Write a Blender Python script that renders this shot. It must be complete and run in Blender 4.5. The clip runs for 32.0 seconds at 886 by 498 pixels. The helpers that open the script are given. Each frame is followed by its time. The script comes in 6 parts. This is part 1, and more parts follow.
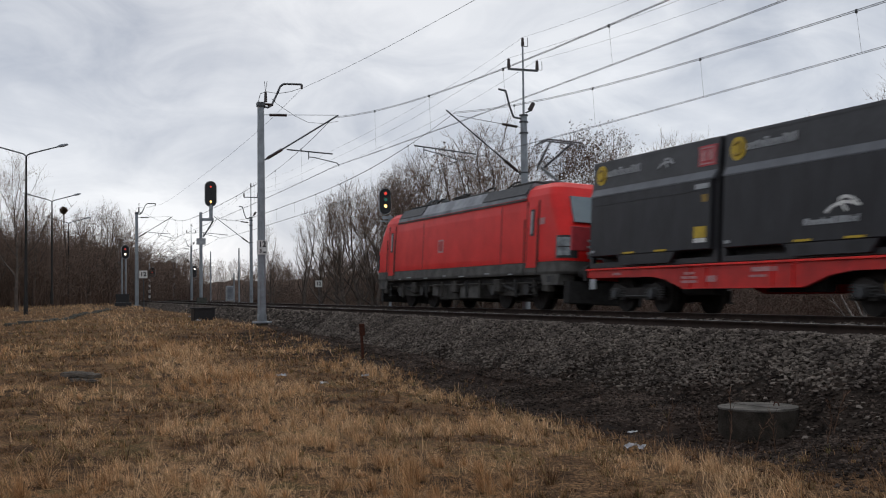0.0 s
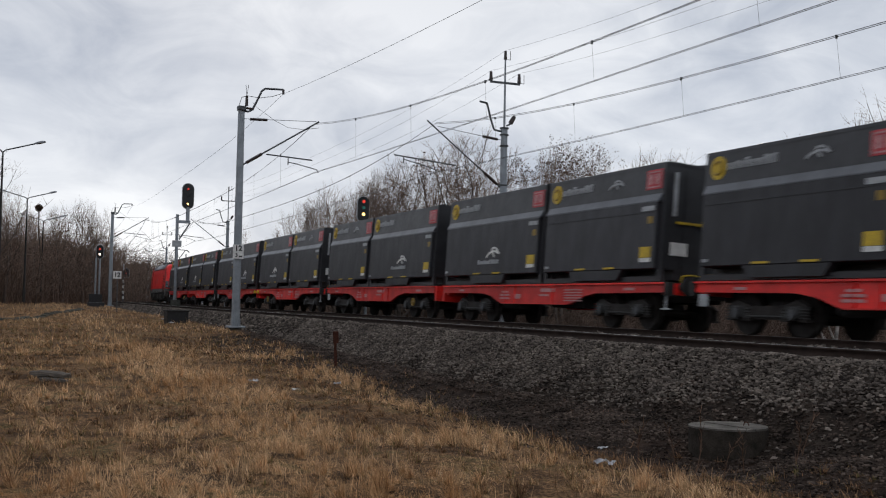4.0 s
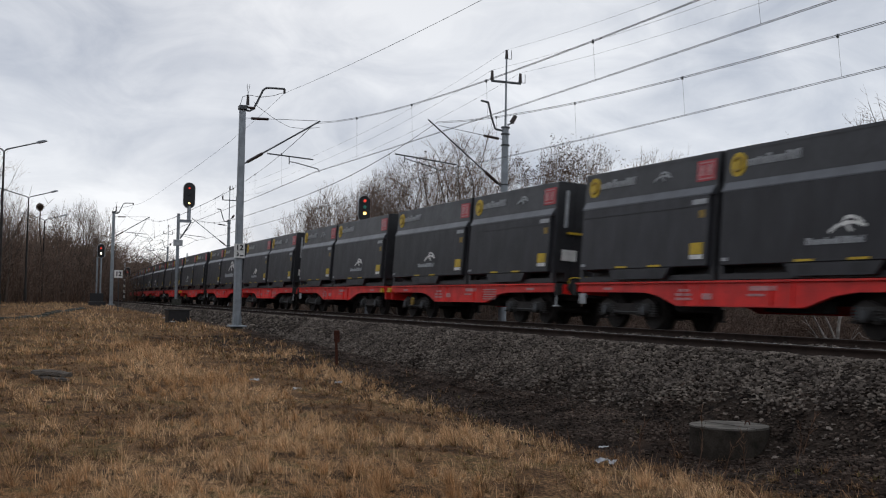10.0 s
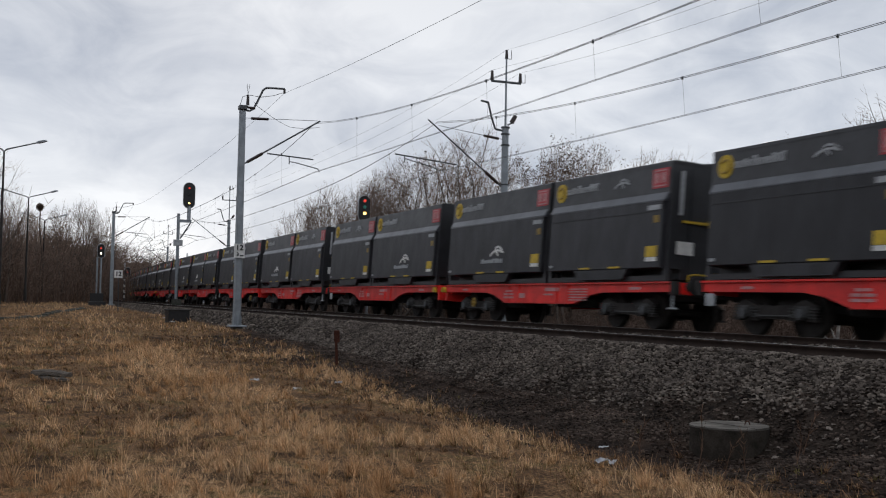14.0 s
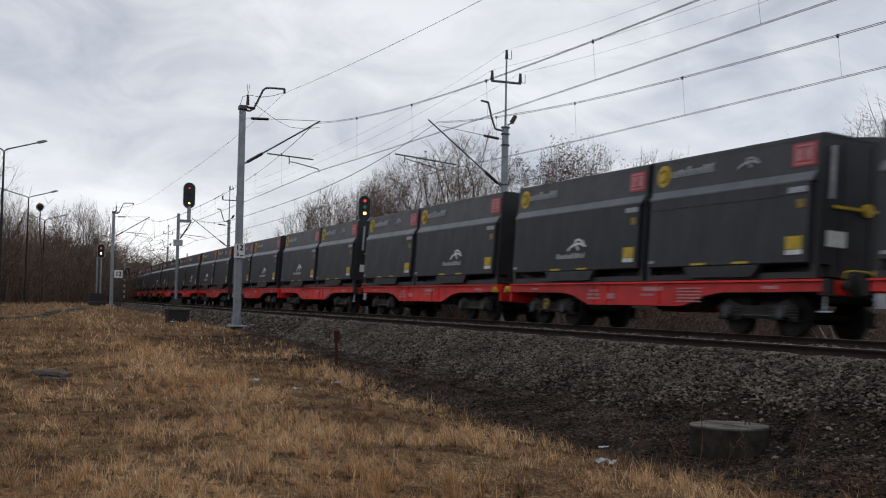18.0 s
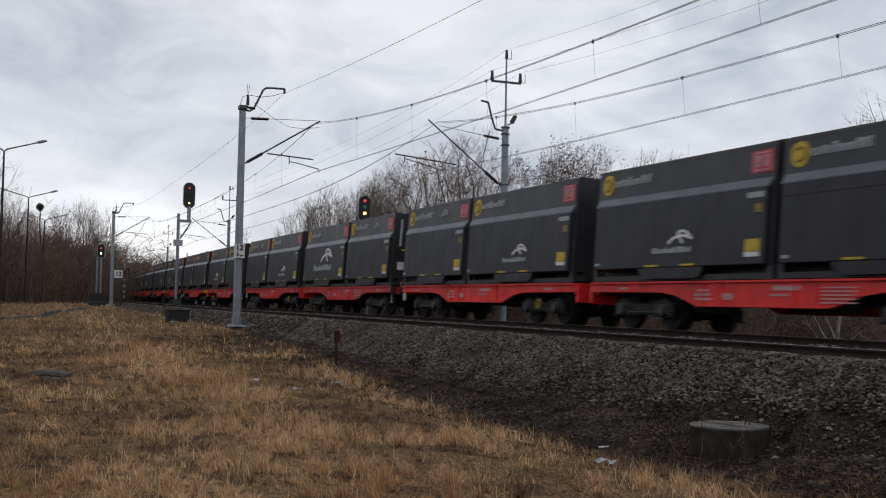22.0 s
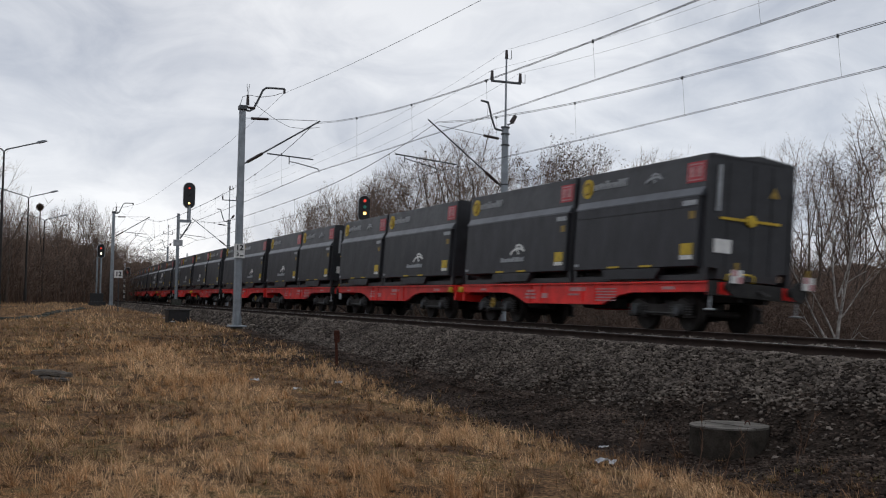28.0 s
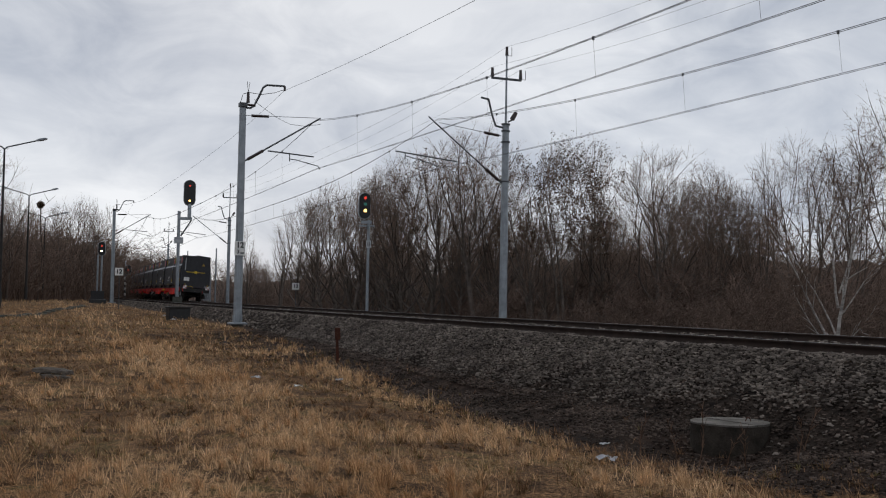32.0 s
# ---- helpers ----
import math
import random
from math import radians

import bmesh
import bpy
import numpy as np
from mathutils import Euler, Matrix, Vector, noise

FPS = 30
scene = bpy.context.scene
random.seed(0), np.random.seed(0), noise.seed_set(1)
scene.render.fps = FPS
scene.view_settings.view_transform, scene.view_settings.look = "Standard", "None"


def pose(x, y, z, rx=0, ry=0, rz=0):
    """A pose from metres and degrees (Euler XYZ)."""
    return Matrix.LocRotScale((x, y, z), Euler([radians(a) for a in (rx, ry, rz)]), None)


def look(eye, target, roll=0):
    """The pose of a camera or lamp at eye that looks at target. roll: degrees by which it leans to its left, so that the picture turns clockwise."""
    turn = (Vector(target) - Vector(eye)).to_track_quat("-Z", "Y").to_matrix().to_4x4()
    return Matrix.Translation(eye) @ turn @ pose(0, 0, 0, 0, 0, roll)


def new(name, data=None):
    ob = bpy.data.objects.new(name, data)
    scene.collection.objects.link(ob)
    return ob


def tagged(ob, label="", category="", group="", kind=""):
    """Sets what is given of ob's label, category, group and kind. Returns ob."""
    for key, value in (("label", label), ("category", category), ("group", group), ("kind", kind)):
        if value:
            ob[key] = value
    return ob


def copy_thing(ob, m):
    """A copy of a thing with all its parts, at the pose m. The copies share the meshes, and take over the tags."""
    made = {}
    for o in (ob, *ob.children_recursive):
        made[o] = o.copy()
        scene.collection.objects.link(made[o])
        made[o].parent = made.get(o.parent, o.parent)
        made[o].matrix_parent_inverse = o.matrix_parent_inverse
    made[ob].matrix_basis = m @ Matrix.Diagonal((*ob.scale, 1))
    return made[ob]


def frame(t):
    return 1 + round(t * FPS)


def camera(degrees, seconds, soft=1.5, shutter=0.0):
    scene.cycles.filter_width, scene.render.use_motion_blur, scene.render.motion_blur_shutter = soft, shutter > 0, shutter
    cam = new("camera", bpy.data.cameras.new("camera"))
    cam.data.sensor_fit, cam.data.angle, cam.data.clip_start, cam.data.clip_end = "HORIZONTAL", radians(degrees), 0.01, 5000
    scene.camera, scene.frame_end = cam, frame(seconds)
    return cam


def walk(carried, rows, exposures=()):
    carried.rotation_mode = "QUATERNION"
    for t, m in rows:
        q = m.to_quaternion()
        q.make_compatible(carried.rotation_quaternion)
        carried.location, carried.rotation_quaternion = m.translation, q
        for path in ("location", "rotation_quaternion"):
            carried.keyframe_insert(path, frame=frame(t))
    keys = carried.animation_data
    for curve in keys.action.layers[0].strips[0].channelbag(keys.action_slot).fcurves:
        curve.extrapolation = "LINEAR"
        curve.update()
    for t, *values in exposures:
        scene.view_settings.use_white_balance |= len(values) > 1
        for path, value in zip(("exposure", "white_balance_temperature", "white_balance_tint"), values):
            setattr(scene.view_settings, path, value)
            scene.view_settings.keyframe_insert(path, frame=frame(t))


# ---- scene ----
from mathutils import Quaternion

LENS = 43.24
EYE = (0.0, 0.0, 0.6)
cam = camera(LENS, 32.0, soft=1.1, shutter=0.28)
PATH = [
    (0.0, 92.2207, 0.6740, 1.1358), (0.5, 91.8308, 0.5283, 1.2672), (1.0, 91.3733, 0.2660, 1.5364),
    (1.5, 90.9073, -0.2558, 1.3614), (2.0, 91.6296, -0.6462, 0.6239), (2.5, 92.3879, -1.0299, 0.0690),
    (3.0, 92.6159, -1.0971, -0.1102), (3.5, 92.7699, -1.1084, -0.1670), (4.5, 92.735, -1.125, -0.095),
    (5.5, 92.7181, -1.1312, -0.0812), (27.5, 92.7181, -1.1312, -0.0812), (28.5, 92.6964, -1.0918, -0.0780),
    (29.0, 92.6280, -1.0910, -0.0611), (29.5, 92.6106, -1.0388, -0.0512), (31.0, 92.6100, -1.0337, -0.0488),
    (31.5, 92.5713, -1.0265, -0.0438), (32.0, 92.5655, -1.0267, -0.0460)]
walk(cam, [(t, pose(*EYE, rx, ry, rz)) for t, rx, ry, rz in PATH],
     [(0.0, 0.06), (1.0, 0.12), (1.5, 0.18), (2.0, 0.26), (2.5, 0.18), (3.0, 0.11), (5.5, 0.08), (27.5, 0.08), (29.0, 0.09), (30.0, -0.01), (32.0, -0.02)])

# ---------------------------------------------------------------- light
world = bpy.data.worlds.new("overcast_sky")
scene.world = world
world.use_nodes = True


def build_world():
    n, l = world.node_tree.nodes, world.node_tree.links
    n.clear()
    out, bg = n.new("ShaderNodeOutputWorld"), n.new("ShaderNodeBackground")
    sky = n.new("ShaderNodeTexSky")
    sky.sky_type, sky.sun_disc = "NISHITA", False
    sky.sun_elevation, sky.sun_rotation = radians(28), radians(-10)
    dim = n.new("ShaderNodeVectorMath"); dim.operation = "SCALE"; dim.inputs[3].default_value = 0.055
    l.new(sky.outputs[0], dim.inputs[0])
    co, mp = n.new("ShaderNodeTexCoord"), n.new("ShaderNodeMapping")
    mp.inputs["Scale"].default_value = (1.0, 1.0, 1.9)
    l.new(co.outputs["Generated"], mp.inputs[0])
    na = n.new("ShaderNodeTexNoise"); na.inputs["Scale"].default_value = 3.1; na.inputs["Detail"].default_value = 7; na.inputs["Roughness"].default_value = 0.52; na.inputs["Distortion"].default_value = 0.5
    l.new(mp.outputs[0], na.inputs["Vector"])
    nf = n.new("ShaderNodeTexNoise"); nf.inputs["Scale"].default_value = 8.5; nf.inputs["Detail"].default_value = 9; nf.inputs["Roughness"].default_value = 0.58; nf.inputs["Distortion"].default_value = 0.9
    l.new(mp.outputs[0], nf.inputs["Vector"])
    both = n.new("ShaderNodeMix"); both.data_type = "FLOAT"; both.inputs[0].default_value = 0.38
    l.new(na.outputs["Fac"], both.inputs[2]); l.new(nf.outputs["Fac"], both.inputs[3])
    ramp = n.new("ShaderNodeValToRGB")
    e = ramp.color_ramp.elements
    e[0].position, e[0].color = 0.36, (0.41, 0.46, 0.56, 1)
    e[1].position, e[1].color = 0.61, (0.825, 0.855, 0.91, 1)
    l.new(both.outputs[0], ramp.inputs[0])
    # the cloud base is lighter low down, where it thins out
    sep = n.new("ShaderNodeSeparateXYZ"); l.new(co.outputs["Generated"], sep.inputs[0])
    low = n.new("ShaderNodeMapRange"); low.inputs[1].default_value = 0.0; low.inputs[2].default_value = 0.34; low.inputs[3].default_value = 1.14; low.inputs[4].default_value = 0.86
    l.new(sep.outputs[2], low.inputs[0])
    # an overcast sky is brightest overhead
    high = n.new("ShaderNodeMapRange"); high.inputs[1].default_value = 0.30; high.inputs[2].default_value = 1.0; high.inputs[3].default_value = 1.0; high.inputs[4].default_value = 1.45
    l.new(sep.outputs[2], high.inputs[0])
    rise = n.new("ShaderNodeMath"); rise.operation = "MULTIPLY"
    l.new(low.outputs[0], rise.inputs[0]); l.new(high.outputs[0], rise.inputs[1])
    mul = n.new("ShaderNodeVectorMath"); mul.operation = "SCALE"
    l.new(ramp.outputs[0], mul.inputs[0]); l.new(rise.outputs[0], mul.inputs[3])
    mix = n.new("ShaderNodeMix"); mix.data_type = "RGBA"; mix.inputs[0].default_value = 0.9
    l.new(dim.outputs[0], mix.inputs[6]); l.new(mul.outputs[0], mix.inputs[7])
    l.new(mix.outputs[2], bg.inputs[0])
    bg.inputs[1].default_value = 1.0
    l.new(bg.outputs[0], out.inputs[0])


build_world()
sun = new("sun", bpy.data.lights.new("sun", "SUN"))
sun.data.energy, sun.data.angle, sun.data.color = 0.5, radians(25), (1.0, 0.96, 0.9)
sun.matrix_world = look((0, 0, 60), (-12, -80, 18))


# ---------------------------------------------------------------- materials
def material(name, color, rough=0.7, metal=0.0, dark=None, scale=8.0, bump=0.0, bscale=60.0, vary=0.0, island=0.0, spec=0.5, fine=0.12, coords="Object", glow=None, stretch=None):
    """Two scales of colour variation, fine grain, bump and variation from piece to piece."""
    m = bpy.data.materials.new(name)
    m.use_nodes = True
    n, l = m.node_tree.nodes, m.node_tree.links
    b = n["Principled BSDF"]
    b.inputs["Roughness"].default_value, b.inputs["Metallic"].default_value = rough, metal
    b.inputs["Specular IOR Level"].default_value = spec
    co = n.new("ShaderNodeTexCoord")
    vec = co.outputs[coords]
    if stretch:
        mp = n.new("ShaderNodeMapping"); mp.inputs["Scale"].default_value = stretch
        l.new(vec, mp.inputs[0]); vec = mp.outputs[0]
    col = (*color, 1)
    dk = (*(dark or tuple(c * 0.6 for c in color)), 1)
    na = n.new("ShaderNodeTexNoise"); na.inputs["Scale"].default_value = scale; na.inputs["Detail"].default_value = 5; na.inputs["Roughness"].default_value = 0.6
    l.new(vec, na.inputs["Vector"])
    ra = n.new("ShaderNodeValToRGB")
    ra.color_ramp.elements[0].position, ra.color_ramp.elements[0].color = 0.35, dk
    ra.color_ramp.elements[1].position, ra.color_ramp.elements[1].color = 0.62, col
    l.new(na.outputs["Fac"], ra.inputs[0])
    out = ra.outputs[0]
    nb = n.new("ShaderNodeTexNoise"); nb.inputs["Scale"].default_value = bscale; nb.inputs["Detail"].default_value = 3
    l.new(vec, nb.inputs["Vector"])
    mr = n.new("ShaderNodeMapRange"); mr.inputs[3].default_value, mr.inputs[4].default_value = 1 - fine * 2, 1 + fine * 2
    l.new(nb.outputs["Fac"], mr.inputs[0])
    value = mr.outputs[0]
    if vary or island:
        src = n.new("ShaderNodeNewGeometry").outputs["Random Per Island"] if island else n.new("ShaderNodeObjectInfo").outputs["Random"]
        k = island or vary
        mv = n.new("ShaderNodeMapRange"); mv.inputs[3].default_value, mv.inputs[4].default_value = 1 - k, 1 + k
        l.new(src, mv.inputs[0])
        mm = n.new("ShaderNodeMath"); mm.operation = "MULTIPLY"
        l.new(value, mm.inputs[0]); l.new(mv.outputs[0], mm.inputs[1]); value = mm.outputs[0]
    sc = n.new("ShaderNodeVectorMath"); sc.operation = "SCALE"
    l.new(out, sc.inputs[0]); l.new(value, sc.inputs[3])
    l.new(sc.outputs[0], b.inputs["Base Color"])
    rr = n.new("ShaderNodeMapRange"); rr.inputs[3].default_value, rr.inputs[4].default_value = min(1, rough + 0.12), max(0.02, rough - 0.1)
    l.new(na.outputs["Fac"], rr.inputs[0]); l.new(rr.outputs[0], b.inputs["Roughness"])
    if bump:
        bp = n.new("ShaderNodeBump"); bp.inputs["Strength"].default_value = bump; bp.inputs["Distance"].default_value = 0.02
        l.new(nb.outputs["Fac"], bp.inputs["Height"]); l.new(bp.outputs[0], b.inputs["Normal"])
    if glow:
        b.inputs["Emission Color"].default_value, b.inputs["Emission Strength"].default_value = (*glow[0], 1), glow[1]
    return m


M = {}
def mat(name, *a, **k):
    M[name] = material(name, *a, **k)


mat("container", (0.0340, 0.0336, 0.0375), 0.47, 0.0, (0.0220, 0.0216, 0.0240), 1.6, 0.2, 40, 0.26, fine=0.12, spec=0.32, stretch=(1, 1.3, 0.45))
mat("container_frame", (0.023, 0.023, 0.026), 0.5, 0.0, None, 2.0, 0.1, 30)
mat("tarp", (0.0260, 0.0256, 0.0285), 0.42, 0.0, None, 2.0, 0.35, 7)
# container grey made paler: the sky's reflection on the slope, put into colour
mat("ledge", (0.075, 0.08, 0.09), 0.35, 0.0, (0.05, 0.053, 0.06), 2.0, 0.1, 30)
mat("wagon_red", (0.78, 0.020, 0.014), 0.5, 0.0, (0.54, 0.016, 0.013), 1.6, 0.12, 30, 0.25)
mat("loco_red", (0.80, 0.022, 0.018), 0.42, 0.0, (0.66, 0.018, 0.016), 0.7, 0.04, 20, fine=0.05, spec=0.22)
mat("loco_grey", (0.125, 0.119, 0.110), 0.7, 0.0, (0.070, 0.067, 0.061), 2.5, 0.1, 30, spec=0.2)
mat("dusty_underframe", (0.085, 0.078, 0.070), 0.85, 0.0, (0.040, 0.037, 0.034), 3.0, 0.3, 40, spec=0.15)
mat("headlight_glass", (0.24, 0.27, 0.28), 0.15, 0.0, (0.12, 0.13, 0.14), 5.0, spec=0.8)
mat("soot", (0.16, 0.014, 0.013), 0.6, 0.0, (0.08, 0.012, 0.011), 3.0)
mat("roof_grey", (0.25, 0.265, 0.285), 0.45, 0.0, (0.12, 0.128, 0.14), 1.2, 0.1, 20)
mat("underframe", (0.046, 0.044, 0.042), 0.75, 0.0, (0.030, 0.028, 0.027), 4.0, 0.3, 40, spec=0.15)
mat("wheel_steel", (0.046, 0.041, 0.038), 0.7, 0.2, (0.030, 0.026, 0.024), 6.0, 0.2, 40, spec=0.15)
mat("axlebox", (0.056, 0.054, 0.052), 0.6, 0.2, None, 5.0, 0.2, 40)
mat("yellow", (0.62, 0.42, 0.02), 0.55, 0.0, (0.45, 0.30, 0.02), 6.0)
mat("amber", (0.32, 0.20, 0.025), 0.55)
mat("white", (0.78, 0.77, 0.73), 0.55, 0.0, (0.62, 0.61, 0.58), 6.0)
mat("faded_white", (0.42, 0.43, 0.44), 0.6, 0.0, (0.28, 0.29, 0.295), 7.0)
mat("sign_red", (0.52, 0.05, 0.06), 0.55, 0.0, (0.40, 0.04, 0.05), 6.0)
mat("pale_red", (0.60, 0.30, 0.30), 0.6)
mat("black", (0.012, 0.012, 0.013), 0.5)
mat("glass_dark", (0.10, 0.15, 0.17), 0.08, 0.0, (0.08, 0.12, 0.14), 1.0, spec=0.9, fine=0.03)
mat("galvanised", (0.30, 0.325, 0.345), 0.5, 0.35, (0.22, 0.24, 0.255), 3.0, 0.08, 60)
mat("dark_galvanised", (0.10, 0.105, 0.11), 0.55, 0.4, (0.06, 0.062, 0.065), 5.0, 0.1, 60)
mat("insulator", (0.035, 0.018, 0.014), 0.3)
mat("copper_wire", (0.045, 0.043, 0.042), 0.5, 0.5)
mat("rail_side", (0.040, 0.026, 0.020), 0.85, 0.0, (0.024, 0.017, 0.014), 3.0, 0.2, 60, spec=0.15)
mat("rail_head", (0.30, 0.29, 0.28), 0.3, 0.9, (0.20, 0.19, 0.18), 5.0, spec=0.6)
mat("sleeper", (0.17, 0.16, 0.15), 0.9, 0.0, (0.10, 0.09, 0.08), 3.0, 0.3, 50, 0.2, spec=0.04)
# bed much darker than the loose stones: dirt, plus painted shade of their gaps
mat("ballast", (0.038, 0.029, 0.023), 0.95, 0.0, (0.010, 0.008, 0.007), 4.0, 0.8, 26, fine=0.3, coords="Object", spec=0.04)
mat("stone", (0.150, 0.126, 0.106), 0.9, 0.0, (0.080, 0.066, 0.057), 1.4, 0.4, 60, island=0.7, spec=0.04)
mat("dirty_stone", (0.078, 0.058, 0.047), 0.9, 0.0, (0.022, 0.017, 0.014), 1.4, 0.4, 60, island=0.8, spec=0.04)
mat("concrete", (0.24, 0.23, 0.215), 0.9, 0.0, (0.13, 0.125, 0.115), 5.0, 0.4, 60)
mat("cover_concrete", (0.150, 0.136, 0.120), 0.9, 0.0, (0.070, 0.064, 0.056), 3.0, 0.4, 60, spec=0.1)
mat("dark_ring", (0.050, 0.042, 0.034), 0.95, 0.0, (0.022, 0.019, 0.016), 5.0, 0.6, 40, spec=0.04)
mat("concrete_dark", (0.10, 0.098, 0.085), 0.95, 0.0, (0.05, 0.055, 0.045), 6.0, 0.5, 50, spec=0.04)
mat("rust", (0.085, 0.034, 0.024), 0.9, 0.0, (0.04, 0.018, 0.013), 12.0, 0.4, 70, spec=0.04)
mat("bark", (0.155, 0.126, 0.106), 0.95, 0.0, (0.090, 0.075, 0.066), 3.0, 0.5, 30, 0.25, spec=0.04)
mat("twig", (0.195, 0.135, 0.102), 0.95, 0.0, (0.125, 0.092, 0.074), 1.0, island=0.3, spec=0.04)
mat("red_twig", (0.155, 0.104, 0.081), 0.95, 0.0, (0.098, 0.072, 0.058), 1.0, island=0.35, spec=0.04)
mat("birch_bark", (0.50, 0.46, 0.42), 0.8, 0.0, (0.22, 0.20, 0.18), 3.5, 0.3, 40, stretch=(1, 1, 3.0))
mat("dead_leaf", (0.120, 0.080, 0.055), 0.9, 0.0, (0.04, 0.028, 0.02), 3.0, island=0.4, spec=0.04)
mat("straw", (0.68, 0.450, 0.255), 0.85, 0.0, (0.46, 0.265, 0.130), 0.6, island=0.5, spec=0.04)
mat("dry_weed", (0.150, 0.092, 0.062), 0.9, 0.0, (0.060, 0.036, 0.026), 0.7, island=0.6, spec=0.04)
mat("plastic_litter", (0.62, 0.63, 0.65), 0.45, 0.0, (0.55, 0.56, 0.6), 8.0)
mat("lamp_red", (0.5, 0.02, 0.01), 0.3, glow=((1.0, 0.07, 0.04), 0.55))
mat("lamp_yellow", (0.6, 0.4, 0.05), 0.3, glow=((1.0, 0.56, 0.16), 3.6))
mat("lamp_white", (0.6, 0.6, 0.5), 0.3, glow=((1.0, 0.86, 0.62), 5.0))
mat("lamp_green", (0.02, 0.16, 0.12), 0.3, glow=((0.05, 0.40, 0.34), 0.12))
mat("timber", (0.125, 0.100, 0.076), 0.9, 0.0, (0.05, 0.043, 0.037), 4.0, 0.5, 50, stretch=(1, 8, 8))


# ---------------------------------------------------------------- mesh helpers
def box(bm, x0, x1, y0, y1, z0, z1):
    v = [bm.verts.new(p) for p in ((x0, y0, z0), (x1, y0, z0), (x1, y1, z0), (x0, y1, z0), (x0, y0, z1), (x1, y0, z1), (x1, y1, z1), (x0, y1, z1))]
    for f in ((3, 2, 1, 0), (4, 5, 6, 7), (0, 1, 5, 4), (1, 2, 6, 5), (2, 3, 7, 6), (3, 0, 4, 7)):
        bm.faces.new([v[i] for i in f])
    return v


def bbox(x0, x1, y0, y1, z0, z1, bevel=0.0):
    bm = bmesh.new()
    box(bm, x0, x1, y0, y1, z0, z1)
    if bevel:
        bmesh.ops.bevel(bm, geom=bm.edges[:], offset=bevel, segments=1, affect="EDGES")
    return bm


def tube(bm, p0, p1, r0, r1=None, n=8):
    r1 = r0 if r1 is None else r1
    p0, p1 = Vector(p0), Vector(p1)
    q = (p1 - p0).to_track_quat("Z", "Y")
    rings = []
    for p, r in ((p0, r0), (p1, r1)):
        rings.append([bm.verts.new(p + q @ Vector((r * math.cos(i * math.tau / n), r * math.sin(i * math.tau / n), 0))) for i in range(n)])
    for i in range(n):
        j = (i + 1) % n
        bm.faces.new((rings[0][i], rings[0][j], rings[1][j], rings[1][i]))
    bm.faces.new(rings[0][::-1]); bm.faces.new(rings[1])
    return bm


def pipe(points, r, n=8):
    bm = bmesh.new()
    for a, b in zip(points, points[1:]):
        tube(bm, a, b, r, n=n)
    return bm


def prism(bm, poly, a, b, axis="y"):
    """Polygon swept from a to b along an axis; poly is given in the other two axes, in order."""
    def at(u, v, w):
        return {"x": (w, u, v), "y": (u, w, v), "z": (u, v, w)}[axis]
    ra, rb = ([bm.verts.new(at(u, v, w)) for u, v in poly] for w in (a, b))
    k = len(poly)
    for i in range(k):
        bm.faces.new((ra[i], ra[(i + 1) % k], rb[(i + 1) % k], rb[i]))
    bm.faces.new(ra[::-1]); bm.faces.new(rb)
    bmesh.ops.recalc_face_normals(bm, faces=bm.faces[:])
    return bm


def data(name, bm, material_name, smooth=False):
    me = bpy.data.meshes.new(name)
    bm.to_mesh(me); bm.free()
    me.materials.append(M[material_name])
    if smooth:
        me.shade_smooth()
    return me


def part(name, bm, material_name, parent, label="", smooth=False):
    ob = new(name, data(name, bm, material_name, smooth) if isinstance(bm, bmesh.types.BMesh) else bm)
    ob.parent = parent
    return tagged(ob, label) if label else ob


def thing(name, label, category, group="", m=None):
    ob = new(name)
    ob.empty_display_size = 0.3
    if m is not None:
        ob.matrix_world = m
    return tagged(ob, label, category, group)


def bulk(name, verts, faces, material_name, parent=None, smooth=False):
    me = bpy.data.meshes.new(name)
    verts, faces = np.asarray(verts, np.float32), np.asarray(faces, np.int32)
    k = faces.shape[1]
    me.vertices.add(len(verts)); me.vertices.foreach_set("co", verts.ravel())
    me.loops.add(faces.size); me.loops.foreach_set("vertex_index", faces.ravel())
    me.polygons.add(len(faces)); me.polygons.foreach_set("loop_start", np.arange(len(faces), dtype=np.int32) * k)
    me.update(calc_edges=True)
    me.materials.append(M[material_name])
    if smooth:
        me.shade_smooth()
    ob = new(name, me)
    if parent:
        ob.parent = parent
    return ob


# ---------------------------------------------------------------- the line of the railway
D0, PSI0, K1, K2, SPACING, CANT, FAR_Z = 12.732, 0.414456, 6.956e-4, -8.19e-7, 4.029, 0.0613, -0.02
_s = np.linspace(-700, 900, 6401)
_c = np.maximum(_s, -20)
_psi = PSI0 - K1 * _c - K2 * _c ** 2 / 2
_h = _s[1] - _s[0]
_x = np.concatenate([[0], np.cumsum(-(np.sin(_psi[1:]) + np.sin(_psi[:-1])) / 2 * _h)])
_y = np.concatenate([[0], np.cumsum((np.cos(_psi[1:]) + np.cos(_psi[:-1])) / 2 * _h)])
_x += D0 * math.cos(PSI0) - np.interp(0, _s, _x)
_y += D0 * math.sin(PSI0) - np.interp(0, _s, _y)


def line(s, off=0.0):
    """Plan position at chainage s and offset to the right of the near track's centre, and the heading."""
    psi = np.interp(s, _s, _psi)
    return np.interp(s, _s, _x) + off * np.cos(psi), np.interp(s, _s, _y) + off * np.sin(psi), psi


def upright(s, off, z, turn=0.0):
    x, y, psi = line(s, off)
    return pose(float(x), float(y), z, 0, 0, math.degrees(psi) + turn)


